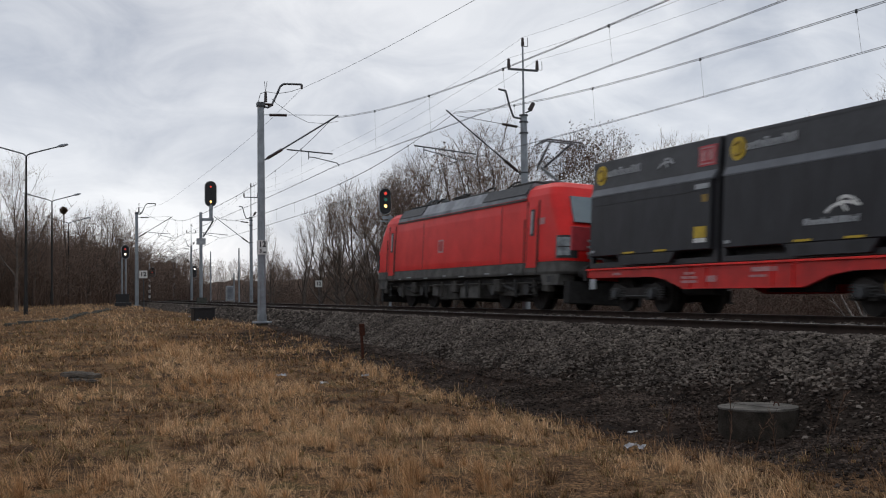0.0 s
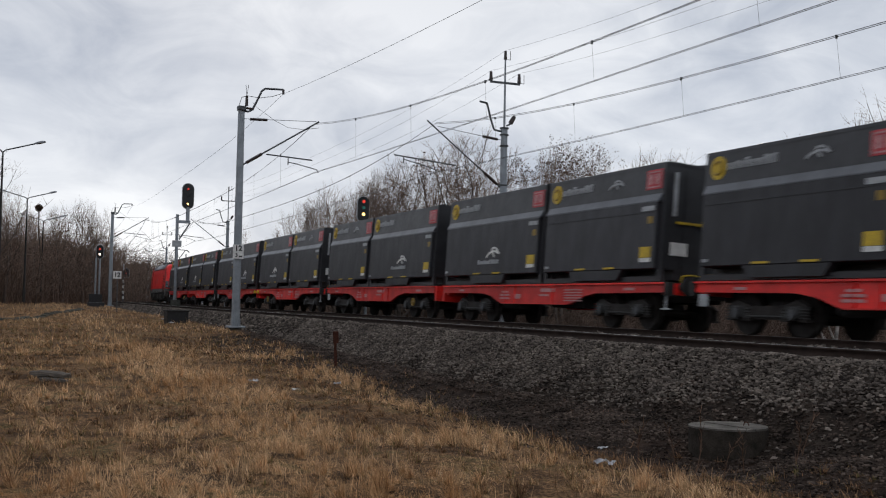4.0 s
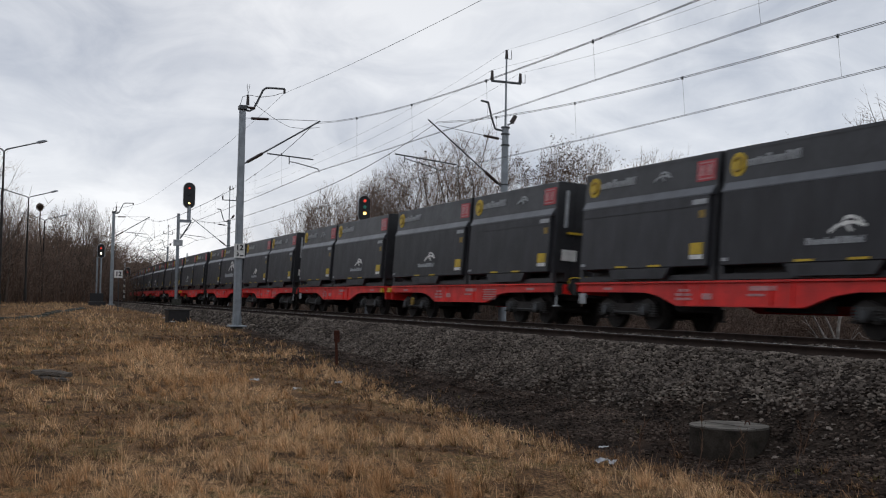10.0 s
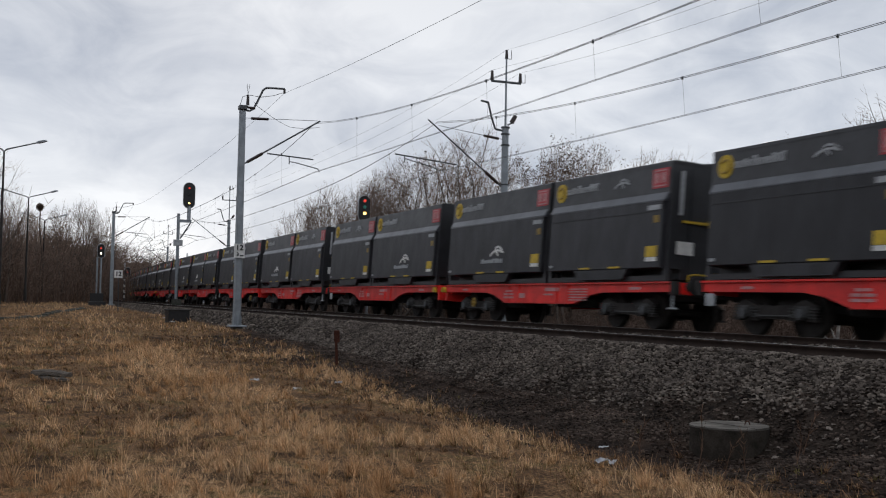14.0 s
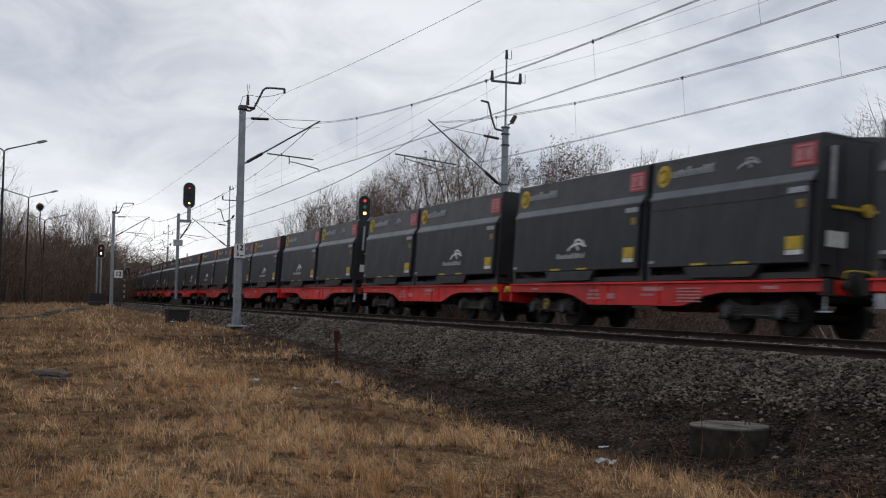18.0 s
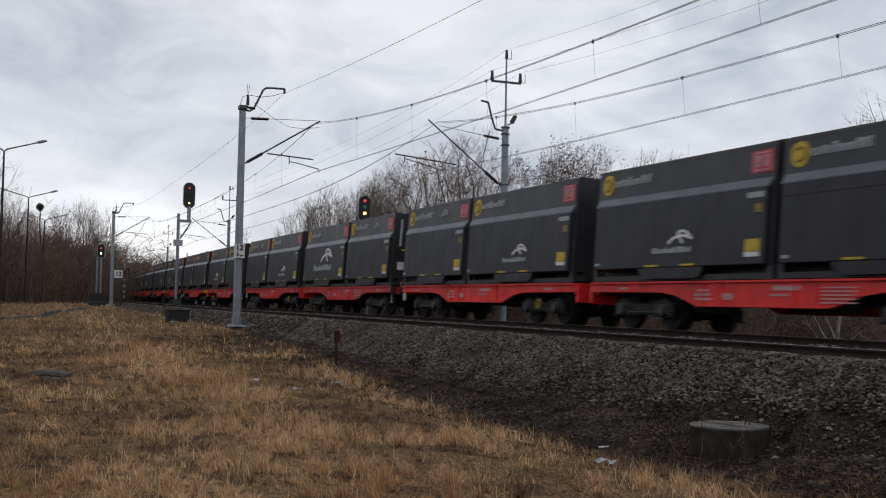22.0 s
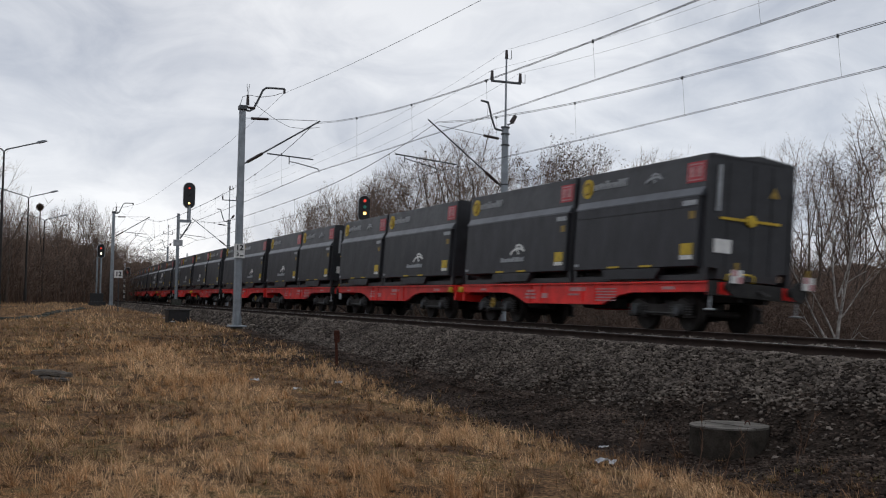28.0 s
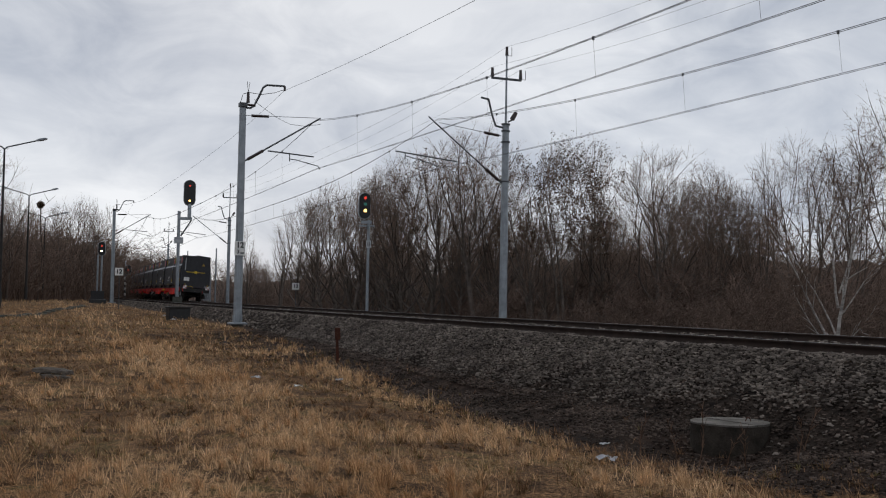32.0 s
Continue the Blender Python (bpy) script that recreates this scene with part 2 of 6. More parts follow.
def on_track(s, far=True, up=0.0):
    x, y, psi = line(s, SPACING if far else 0.0)
    return pose(float(x), float(y), FAR_Z if far else 0.0, 0, math.degrees(CANT), math.degrees(psi)) @ Matrix.Translation((0, 0, up))


def plan_to_line(x, y):
    """Chainage and offset of plan points (arrays)."""
    x, y = np.asarray(x, float), np.asarray(y, float)
    s = (y - D0 * math.sin(PSI0)) * math.cos(PSI0) - (x - D0 * math.cos(PSI0)) * math.sin(PSI0)
    for _ in range(6):
        px, py, psi = line(s)
        s = s + (x - px) * -np.sin(psi) + (y - py) * np.cos(psi)
    px, py, psi = line(s)
    return s, (x - px) * np.cos(psi) + (y - py) * np.sin(psi)


def fbm(x, y, scale, seed=0):
    """Smooth value noise for arrays, two octaves."""
    def one(u, v, k):
        iu, iv = np.floor(u).astype(int), np.floor(v).astype(int)
        fu, fv = u - iu, v - iv
        fu, fv = fu * fu * (3 - 2 * fu), fv * fv * (3 - 2 * fv)
        def h(a, b):
            w = np.sin(a * 127.1 + b * 311.7 + k * 74.7) * 43758.5453
            return w - np.floor(w)
        return (h(iu, iv) * (1 - fu) + h(iu + 1, iv) * fu) * (1 - fv) + (h(iu, iv + 1) * (1 - fu) + h(iu + 1, iv + 1) * fu) * fv
    x, y = np.asarray(x, float), np.asarray(y, float)
    return 0.65 * one(x / scale, y / scale, seed) + 0.35 * one(x / scale * 2.3, y / scale * 2.3, seed + 5)


def ground_z(x, y):
    """Height of the natural ground: a flat verge, a shallow ditch along the ballast, low ground behind the line."""
    x, y = np.asarray(x, float), np.asarray(y, float)
    s, off = plan_to_line(x, y)
    rise = np.clip((s - 20) / 90, 0, 1)
    verge = np.interp(s, (5, 15, 30, 45, 60, 105, 200), (-1.08, -1.08, -0.88, -0.60, -0.50, -0.27, -0.10))
    ditch = -0.24 * np.exp(-((off + 4.7) / 1.2) ** 2) * np.clip(1.3 - (s - 5) / 40, 0, 1)
    z = verge + ditch - np.clip(off + 2.55, 0, 1.2) * 0.8
    z = z - 0.24 * np.exp(-((x - 3.7) ** 2 + (y - 14.1) ** 2) / 1.1)
    behind = np.clip((off - SPACING - 2.5) / 5, 0, 1)
    z = np.where(off > SPACING, -0.55 - 0.9 * behind + 0.5 * rise, z)
    rough = (fbm(x, y, 2.3, 1) - 0.5) * 0.16 + (fbm(x, y, 9.0, 2) - 0.5) * 0.22
    far = np.clip((np.hypot(x, y) - 140) / 300, 0, 1)
    return z + rough * np.where((off > -3.4) & (off < SPACING + 3.4), 0.3, 1.0) * (1 - 0.6 * far)


# ---------------------------------------------------------------- ground, ballast, track
def ground_material():
    m = bpy.data.materials.new("dry_meadow")
    m.use_nodes = True
    n, l = m.node_tree.nodes, m.node_tree.links
    b = n["Principled BSDF"]; b.inputs["Roughness"].default_value = 0.95; b.inputs["Specular IOR Level"].default_value = 0.04
    co = n.new("ShaderNodeTexCoord")
    def noise_tex(scale, detail=6, rough=0.6):
        t = n.new("ShaderNodeTexNoise"); t.inputs["Scale"].default_value = scale; t.inputs["Detail"].default_value = detail; t.inputs["Roughness"].default_value = rough
        l.new(co.outputs["Object"], t.inputs["Vector"]); return t.outputs["Fac"]
    def ramp(src, stops):
        r = n.new("ShaderNodeValToRGB"); e = r.color_ramp.elements
        while len(e) < len(stops): e.new(0.5)
        for k, (p, c) in zip(e, stops): k.position, k.color = p, (*c, 1)
        l.new(src, r.inputs[0]); return r.outputs[0]
    def mix(fac, a, c, mode="MIX"):
        x = n.new("ShaderNodeMix"); x.data_type, x.blend_type = "RGBA", mode
        if hasattr(fac, "is_linked"): l.new(fac, x.inputs[0])
        else: x.inputs[0].default_value = fac
        l.new(a, x.inputs[6]); l.new(c, x.inputs[7]); return x.outputs[2]
    # dead grass tones; the dark stops also paint the shade between tufts
    grass = ramp(noise_tex(0.9, 8, 0.7), [(0.36, (0.036, 0.023, 0.014)), (0.46, (0.100, 0.059, 0.032)), (0.54, (0.180, 0.108, 0.058)), (0.62, (0.105, 0.078, 0.035)), (0.74, (0.125, 0.072, 0.037))])
    fine = ramp(noise_tex(22, 6, 0.75), [(0.36, (0.12, 0.11, 0.10)), (0.50, (0.75, 0.72, 0.68)), (0.64, (2.3, 2.15, 1.95))])
    grass = mix(1.0, grass, fine, "MULTIPLY")
    soil = ramp(noise_tex(2.4, 8, 0.7), [(0.32, (0.010, 0.007, 0.006)), (0.52, (0.026, 0.017, 0.013)), (0.72, (0.062, 0.040, 0.028))])
    at = n.new("ShaderNodeAttribute"); at.attribute_name = "soil"
    mm = n.new("ShaderNodeMath"); mm.operation = "ADD"; l.new(at.outputs["Fac"], mm.inputs[0])
    ms = n.new("ShaderNodeMapRange"); ms.inputs[3].default_value, ms.inputs[4].default_value = -1.0, 1.0; l.new(noise_tex(1.6, 8, 0.72), ms.inputs[0])
    l.new(ms.outputs[0], mm.inputs[1])
    st = n.new("ShaderNodeMapRange"); st.interpolation_type = "SMOOTHSTEP"; st.inputs[1].default_value, st.inputs[2].default_value = 0.35, 0.65
    l.new(mm.outputs[0], st.inputs[0])
    l.new(mix(st.outputs[0], grass, soil), b.inputs["Base Color"])
    bp = n.new("ShaderNodeBump"); bp.inputs["Strength"].default_value = 0.8; bp.inputs["Distance"].default_value = 0.05
    l.new(noise_tex(9, 6, 0.7), bp.inputs["Height"]); l.new(bp.outputs[0], b.inputs["Normal"])
    return m


def straw_edge(s):
    """Offset at which the pale straw ends and short dull growth begins."""
    return np.interp(s, (4, 8.6, 10, 11.5, 13, 16, 20.7, 28.5, 36, 58), (-6.7, -6.5, -6.4, -5.9, -5.3, -5.0, -4.45, -4.0, -3.3, -2.8))


def soil_edge(s):
    """Offset at which the growth gives way to dark earth."""
    return np.interp(s, (4, 9.1, 10.5, 11.5, 12.5, 13.5, 16, 20.7, 28.5, 36, 58), (-4.3, -4.5, -4.7, -5.0, -5.2, -5.2, -5.0, -4.45, -4.0, -3.3, -2.8))


def soil_share(x, y):
    """Bare dark earth along the toe of the ballast and in the ditch, leaf litter under the trees."""
    s, off = plan_to_line(x, y)
    near = np.clip((off - soil_edge(s)) / 1.4 + 0.5, 0, 1)
    return np.where(off > SPACING, 1.0, near)


def build_ground():
    M["meadow"] = ground_material()
    ang = np.concatenate([np.linspace(-178, -42, 40), np.linspace(-40, 40, 240), np.linspace(42, 178, 40)])
    ang = np.radians(ang)
    rad = np.concatenate([[0.6, 2, 4], np.geomspace(6, 160, 150), np.geomspace(180, 4500, 26)])
    A, R = np.meshgrid(ang, rad, indexing="ij")
    x, y = (R * np.sin(A)).ravel(), (R * np.cos(A)).ravel()
    z = ground_z(x, y)
    na, nr = len(ang), len(rad)
    i = np.arange(na * nr).reshape(na, nr)
    j = np.roll(i, -1, 0)
    f = np.stack([i[:, :-1], i[:, 1:], j[:, 1:], j[:, :-1]], -1).reshape(-1, 4)
    verts = np.stack([x, y, z], 1)
    c = len(verts)
    verts = np.vstack([verts, [[0, 0, -1.06]]])
    ob = bulk("ground", verts, f, "meadow", smooth=True)
    bm = bmesh.new(); bm.from_mesh(ob.data); bm.verts.ensure_lookup_table()
    for a in range(na):
        bm.faces.new((bm.verts[c], bm.verts[i[a, 0]], bm.verts[j[a, 0]]))
    bmesh.ops.recalc_face_normals(bm, faces=bm.faces[:])
    bm.to_mesh(ob.data); bm.free()
    att = ob.data.attributes.new("soil", "FLOAT", "POINT")
    att.data.foreach_set("value", np.append(soil_share(x, y), 0).astype(np.float32))
    tagged(ob, "uneven meadow of dry tan winter grass and dark earth", "ground", kind="structure")


def sweep(name, section, stations, material_name, parent=None, closed=False, far=None, smooth=False):
    """A cross-section (offset, height) carried along the line; with far given it leans with that track."""
    sec = np.asarray(section, float)
    k = len(sec)
    vs = []
    for s in stations:
        if far is None:
            x, y, psi = line(s, sec[:, 0]); z = sec[:, 1]
        else:
            base = SPACING if far else 0.0
            x, y, psi = line(s, base + sec[:, 0] * math.cos(CANT) + sec[:, 1] * math.sin(CANT))
            z = sec[:, 1] * math.cos(CANT) - sec[:, 0] * math.sin(CANT) + (FAR_Z if far else 0)
        vs.append(np.stack([x, y, z], 1))
    vs = np.concatenate(vs)
    nst = len(stations)
    i = np.arange(nst * k).reshape(nst, k)
    m = k if closed else k - 1
    cols = np.arange(m)
    a, b = i[:-1][:, cols], i[:-1][:, (cols + 1) % k]
    c, d = i[1:][:, (cols + 1) % k], i[1:][:, cols]
    f = np.stack([a, d, c, b], -1).reshape(-1, 4)
    return bulk(name, vs, f, material_name, parent, smooth)


BED = [(-3.45, -1.50), (-2.7, -0.98), (-1.95, -0.42), (-1.5, -0.10), (-0.85, -0.095), (0.85, -0.2), (1.5, -0.26), (2.1, -0.22),
       (2.6, -0.115), (3.2, -0.125), (4.9, -0.225), (5.5, -0.28), (6.1, -0.36), (7.9, -1.25)]


def bed_z(off):
    o, z = zip(*BED)
    return np.interp(off, o, z)


def build_track():
    st = np.concatenate([np.arange(-60, 0, 5), np.arange(0, 120, 1.0), np.arange(120, 640, 8)])
    sec = []
    for (o0, z0), (o1, z1) in zip(BED, BED[1:]):
        for k in range(4):
            sec.append((o0 + (o1 - o0) * k / 4, z0 + (z1 - z0) * k / 4))
    sec.append(BED[-1])
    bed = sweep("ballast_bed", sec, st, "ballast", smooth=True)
    co = np.empty(len(bed.data.vertices) * 3, np.float32); bed.data.vertices.foreach_get("co", co)
    co = co.reshape(-1, 3); co[:, 2] += (fbm(co[:, 0], co[:, 1], 0.5, 9) - 0.5) * 0.07
    bed.data.vertices.foreach_set("co", co.ravel()); bed.data.update()
    tagged(bed, "crushed-stone ballast bank under two tracks, shade between stones put into its colour", "ballast", kind="structure")
    prof = [(-0.075, -0.172), (0.075, -0.172), (0.075, -0.16), (0.012, -0.135), (0.010, -0.05), (0.036, -0.036), (0.036, -0.006), (-0.036, -0.006), (-0.036, -0.036), (-0.010, -0.05), (-0.012, -0.135), (-0.075, -0.16)]
    head = [(-0.034, -0.006), (0.034, -0.006), (0.030, 0.0), (-0.030, 0.0)]
    stations = np.concatenate([np.arange(-60, 130, 2.0), np.arange(130, 640, 10)])
    bms = bmesh.new()
    prism(bms, [(-1.3, -0.21), (1.3, -0.21), (1.3, -0.02), (0.5, -0.045), (-0.5, -0.045), (-1.3, -0.02)], -0.13, 0.13)
    sleeper = data("sleeper", bms, "sleeper")
    for far in (False, True):
        tr = thing("railway_track", ("far" if far else "near") + " railway track with rusty-sided steel rails on concrete sleepers", "track", "tracks of the line")
        tr["kind"] = "structure"
        for side in (-0.753, 0.753):
            r = sweep("rail", [(o + side, z) for o, z in prof], stations, "rail_side", tr, True, far)
            tagged(r, "rusty brown steel rail")
            h = sweep("running_surface", [(o + side, z) for o, z in head], stations, "rail_head", r, True, far)
            tagged(h, "bright worn running surface")
        for k in range(0, 145):
            ob = new("sleeper", sleeper); ob.parent = tr
            ob.matrix_world = on_track(-4 + 0.6 * k, far, -0.172)


build_ground()
build_track()


# ---------------------------------------------------------------- the train
UNIT, LONG, SHORT, GAP, DECK, INSET = 29.6, 7.27, 6.0, 0.17, 1.17, 0.26
HALF = 13.72


def container(name, L, kind, rear_end=False):
    """A dark bulk container; +y is ahead, the camera's side is -x. kind: crease, mark or bigmark."""
    labels = {"crease": "dark grey steel bulk container with folded side and faded marks",
              "mark": "dark grey steel bulk container with a white arched mark",
              "bigmark": "dark grey steel bulk container with a large white arched mark",
              "plain": "plain dark grey steel bulk container with yellow tags"}
    c = thing(name, labels[kind], "container", "containers on the train")
    a = L / 2
    bm = bmesh.new()
    prism(bm, [(-0.85, 0.06), (0.85, 0.06), (0.85, 0.30), (1.2, 0.32), (1.2, 2.9), (-1.2, 2.9), (-1.2, 0.32), (-0.85, 0.30)], -a + 0.03, a - 0.03)
    part("core", bm, "container_frame", c)
    bm = bmesh.new()
    for y in (-a + 0.09, a - 0.09):
        for x in (-1.19, 1.19):
            box(bm, x - 0.055, x + 0.055, y - 0.085, y + 0.085, 0.12, 2.2)
    for sx in (-1, 1):
        box(bm, min(sx * 1.12, sx * 1.235), max(sx * 1.12, sx * 1.235), -a, a, 0.0, 0.13)
    part("end_frame", bm, "container_frame", c)
    for sx in (-1, 1):
        bm = bmesh.new()
        prism(bm, [(sx * 1.20, 0.29), (sx * 1.36, 0.31), (sx * 1.36, 1.95), (sx * 1.20, 1.95)], -a + 0.17, a - 0.17)
        bmesh.ops.bevel(bm, geom=bm.edges[:], offset=0.012, segments=1, affect="EDGES")
        p = part("side_panel", bm, "container", c)
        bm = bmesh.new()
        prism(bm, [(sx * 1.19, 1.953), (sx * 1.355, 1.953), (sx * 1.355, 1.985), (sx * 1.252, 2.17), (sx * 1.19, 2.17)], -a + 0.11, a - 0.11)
        part("ledge", bm, "ledge", c, "sloping ledge with the sky's sheen put into its pale colour")
        bm = bmesh.new()
        prism(bm, [(sx * 1.19, 2.173), (sx * 1.25, 2.173), (sx * 1.235, 2.90), (sx * 1.19, 2.92)], -a + 0.04, a - 0.04)
        part("upper_side", bm, "tarp", c)
        if kind == "crease":
            bm = bmesh.new(); box(bm, min(sx * 1.355, sx * 1.372), max(sx * 1.355, sx * 1.372), -a + 0.19, a - 0.19, 1.70, 1.725)
            part("fold", bm, "container_frame", p)
        for y in ((-0.75, 0.75) if sx < 0 else ()):
            if y < 0:
                bm = bmesh.new()
                prism(bm, [(-1.36, 0.30), (1.36, 0.30), (1.14, 0.04), (-1.14, 0.04)], min(sx * 1.1, sx * 1.345), max(sx * 1.1, sx * 1.345), "x")
                part("pocket_plate", bm, "container", c, "folded plate with two fork pockets")
            # no hole is cut: a black block paints the pocket's shaded inside
            bm = bmesh.new(); box(bm, min(sx * 1.25, sx * 1.349), max(sx * 1.25, sx * 1.349), y - 0.20, y + 0.20, 0.075, 0.265)
            part("pocket_opening", bm, "black", c)
            bm = bmesh.new(); box(bm, min(sx * 1.3, sx * 1.368), max(sx * 1.3, sx * 1.368), y - 0.27, y + 0.27, 0.325, 0.375)
            part("yellow_strip", bm, "yellow", p, "yellow warning strip")
    # top cover, slightly bowed between the ends
    bm = bmesh.new()
    k = 10
    prev = None
    for i in range(k + 1):
        y = -a + 0.03 + (L - 0.06) * i / k
        sag = 0.018 * math.sin(i * 2.1 + L) + (0.07 if i in (3, 4, 7) and kind == "plain" else 0)
        row = [bm.verts.new((x, y, z + (sag if abs(x) < 1.2 else 0))) for x, z in ((-1.245, 2.86), (-1.24, 2.935), (-1.12, 2.965), (-0.35, 2.955), (0.2, 3.045 if kind == "crease" else 3.0), (1.12, 2.955), (1.24, 2.92), (1.245, 2.86))]
        if prev:
            for u in range(7):
                bm.faces.new((prev[u], prev[u + 1], row[u + 1], row[u]))
        else:
            bm.faces.new(row[::-1])
        prev = row
    bm.faces.new(prev)
    part("tarpaulin", bm, "tarp", c, "black tarpaulin cover", smooth=False)
    f = a  # the front end, at +y
    X0, X1 = -1.372, -1.352
    U0, U1 = -1.262, -1.236
    def plate(nm, mt, y0, y1, z0, z1, up=False, label="", parent=c):
        return part(nm, bbox(U0 if up else X0, U1 if up else X1, min(y0, y1), max(y0, y1), z0, z1), mt, parent, label)
    bm = tube(bmesh.new(), (-1.23, f - 0.52, 2.55), (-1.264, f - 0.52, 2.55), 0.27, n=24)
    disc = part("round_mark", bm, "yellow", c, "round yellow mark")
    bm = bmesh.new(); R = 0.15
    pts = [(-1.268, f - 0.52 + R * math.cos(t), 2.55 + R * math.sin(t)) for t in np.linspace(0.6, 5.6, 12)]
    for p0, p1 in zip(pts, pts[1:]): tube(bm, p0, p1, 0.028, n=5)
    part("ring", bm, "amber", disc, "darker curved stroke")
    bm = bmesh.new()
    for k in range(11):
        y0 = f - 0.84 - 0.155 * k
        h = (0.15, 0.15, 0.18, 0.15, 0.22, 0.15, 0.15, 0.15, 0.21, 0.19, 0.21)[k]
        box(bm, U0, U1, y0 - 0.125, y0 - 0.085, 2.48, 2.48 + h); box(bm, U0, U1, y0 - 0.04, y0, 2.48, 2.48 + h)
        box(bm, U0 + 0.002, U1, y0 - 0.086, y0 - 0.039, 2.48 + h - 0.04, 2.48 + h)
    part("lettering_bar", bm, "faded_white", c, "row of pale strokes")
    sq = plate("red_square", "sign_red", -f + 0.15, -f + 0.83, 2.29, 2.78, True, "red square sign with a pale border")
    bm = bmesh.new()
    y0, y1, z0, z1, w = -f + 0.20, -f + 0.78, 2.33, 2.74, 0.035
    for q0, q1, r0, r1 in ((y0, y1, z0, z0 + w), (y0, y1, z1 - w, z1), (y0, y0 + w, z0, z1), (y1 - w, y1, z0, z1)):
        box(bm, -1.27, -1.258, q0, q1, r0, r1)
    part("border", bm, "pale_red", sq)
    for y in (-f + 0.36, -f + 0.62):
        part("letter_block", bbox(-1.27, -1.258, y - 0.075, y + 0.075, 2.42, 2.67), "pale_red", sq)
    plate("white_tag", "faded_white", -f + 0.25, -f + 0.80, 1.74, 1.86)
    plate("amber_tag", "amber", -f + 0.30, -f + 0.52, 1.42, 1.60)
    plate("yellow_plate", "yellow", -f + 0.32, -f + 0.80, 0.58, 0.85, label="yellow data plate")
    plate("white_plate", "white", -f + 0.32, -f + 0.80, 0.47, 0.57)
    plate("small_tag", "faded_white", f - 0.25, f - 0.45, 0.40, 0.47)
    if kind == "plain":
        plate("side_tag", "faded_white", -f + 0.30, -f + 0.58, 0.98, 1.12)
    def mark(yc, zc, w, up):
        """Two crossing arched strokes, w wide, and a row of lettering strokes beneath."""
        x = -1.266 if up else -1.372
        bm = bmesh.new()
        def ribbon(pts, k):
            prev = None
            for i, (y, z) in enumerate(pts):
                (ya, za), (yb, zb) = pts[max(i - 1, 0)], pts[min(i + 1, len(pts) - 1)]
                ln = math.hypot(yb - ya, zb - za)
                ny, nz = -(zb - za) / ln * k, (yb - ya) / ln * k
                row = [bm.verts.new((xx, y + q * ny, z + q * nz)) for xx, q in ((x, -1), (x, 1), (x + 0.02, 1), (x + 0.02, -1))]
                if prev:
                    for u in range(4): bm.faces.new((prev[u], prev[(u + 1) % 4], row[(u + 1) % 4], row[u]))
                else: bm.faces.new(row)
                prev = row
            bm.faces.new(prev[::-1])
        def curve(*knots):
            pts = []
            for i in range(len(knots) - 1):
                p0, p1, p2, p3 = (Vector(knots[min(max(i + d, 0), len(knots) - 1)]) for d in (-1, 0, 1, 2))
                for t in (0, 0.33, 0.67):
                    p = 0.5 * (2 * p1 + (p2 - p0) * t + (2 * p0 - 5 * p1 + 4 * p2 - p3) * t * t + (3 * p1 - p0 - 3 * p2 + p3) * t ** 3)
                    pts.append((yc + w * p[0], zc + w * p[1]))
            return pts + [(yc + w * knots[-1][0], zc + w * knots[-1][1])]
        ribbon(curve((0.5, 0), (0.40, 0.075), (0.24, 0.14), (0.0, 0.186), (-0.22, 0.175), (-0.5, 0.10)), 0.034 * w)
        x -= 0.004
        ribbon(curve((-0.12, 0), (0.0, 0.12), (0.10, 0.22), (0.03, 0.29), (-0.12, 0.30), (-0.29, 0.245), (-0.42, 0.16)), 0.032 * w)
        bmesh.ops.recalc_face_normals(bm, faces=bm.faces[:])
        part("arched_mark", bm, "faded_white" if up else "white", c, "white arched mark")
        if not up:
            bm = bmesh.new()
            y, hh, z0 = yc + w * 1.18, w * 0.15, zc - w * 0.235
            for k, (ww, h) in enumerate(((0.13, 1.0), (0.07, 0.72), (0.10, 0.72), (0.10, 0.72), (0.05, 1.0), (0.10, 0.72), (0.07, 0.72), (0.19, 1.0), (0.05, 1.0), (0.08, 0.95), (0.08, 0.95), (0.10, 0.72), (0.05, 1.0))):
                ww *= 1.22
                box(bm, X0, X1, y - w * ww, y - w * ww * 0.62, z0, z0 + hh * h)
                box(bm, X0, X1, y - w * ww * 0.38, y, z0, z0 + hh * h * 0.97)
                if k % 3 != 1: box(bm, X0 + 0.002, X1, y - w * ww * 0.63, y - w * ww * 0.37, z0 + hh * h * 0.62, z0 + hh * h * 0.95)
                y -= w * (ww + 0.018)
            part("lettering_bar", bm, "faded_white", c, "row of white strokes")
    if kind == "crease":
        mark(-0.75, 2.44, 0.72, True)
    elif kind == "mark":
        mark(-0.42, 0.87, 0.95, False)
    elif kind == "bigmark":
        mark(-0.62, 1.22, 1.84, False)
    if rear_end:
        y0, y1 = -a + 0.02, -a + 0.05
        part("white_ladder_rail", bbox(-0.98, -0.90, y0 - 0.05, y1, 1.62, 2.70), "faded_white", c)
        bar = bbox(-0.86, 0.84, y0 - 0.04, y1, 1.44, 1.50)
        part("locking_bar", bar, "yellow", c, "yellow locking bar")
        bm = tube(bmesh.new(), (0, y1, 1.47), (0, y0 - 0.07, 1.47), 0.14, n=10)
        part("locking_hub", bm, "yellow", c)
        bm = bmesh.new(); prism(bm, [(0.52, 2.08), (0.80, 2.08), (0.66, 2.34)], y0 - 0.02, y1)
        part("warning_triangle", bm, "amber", c, "yellow warning triangle")
        part("notice", bbox(-1.0, -0.52, y0 - 0.02, y1, 0.66, 0.98), "white", c, "white notice plate")
        bm = bmesh.new()
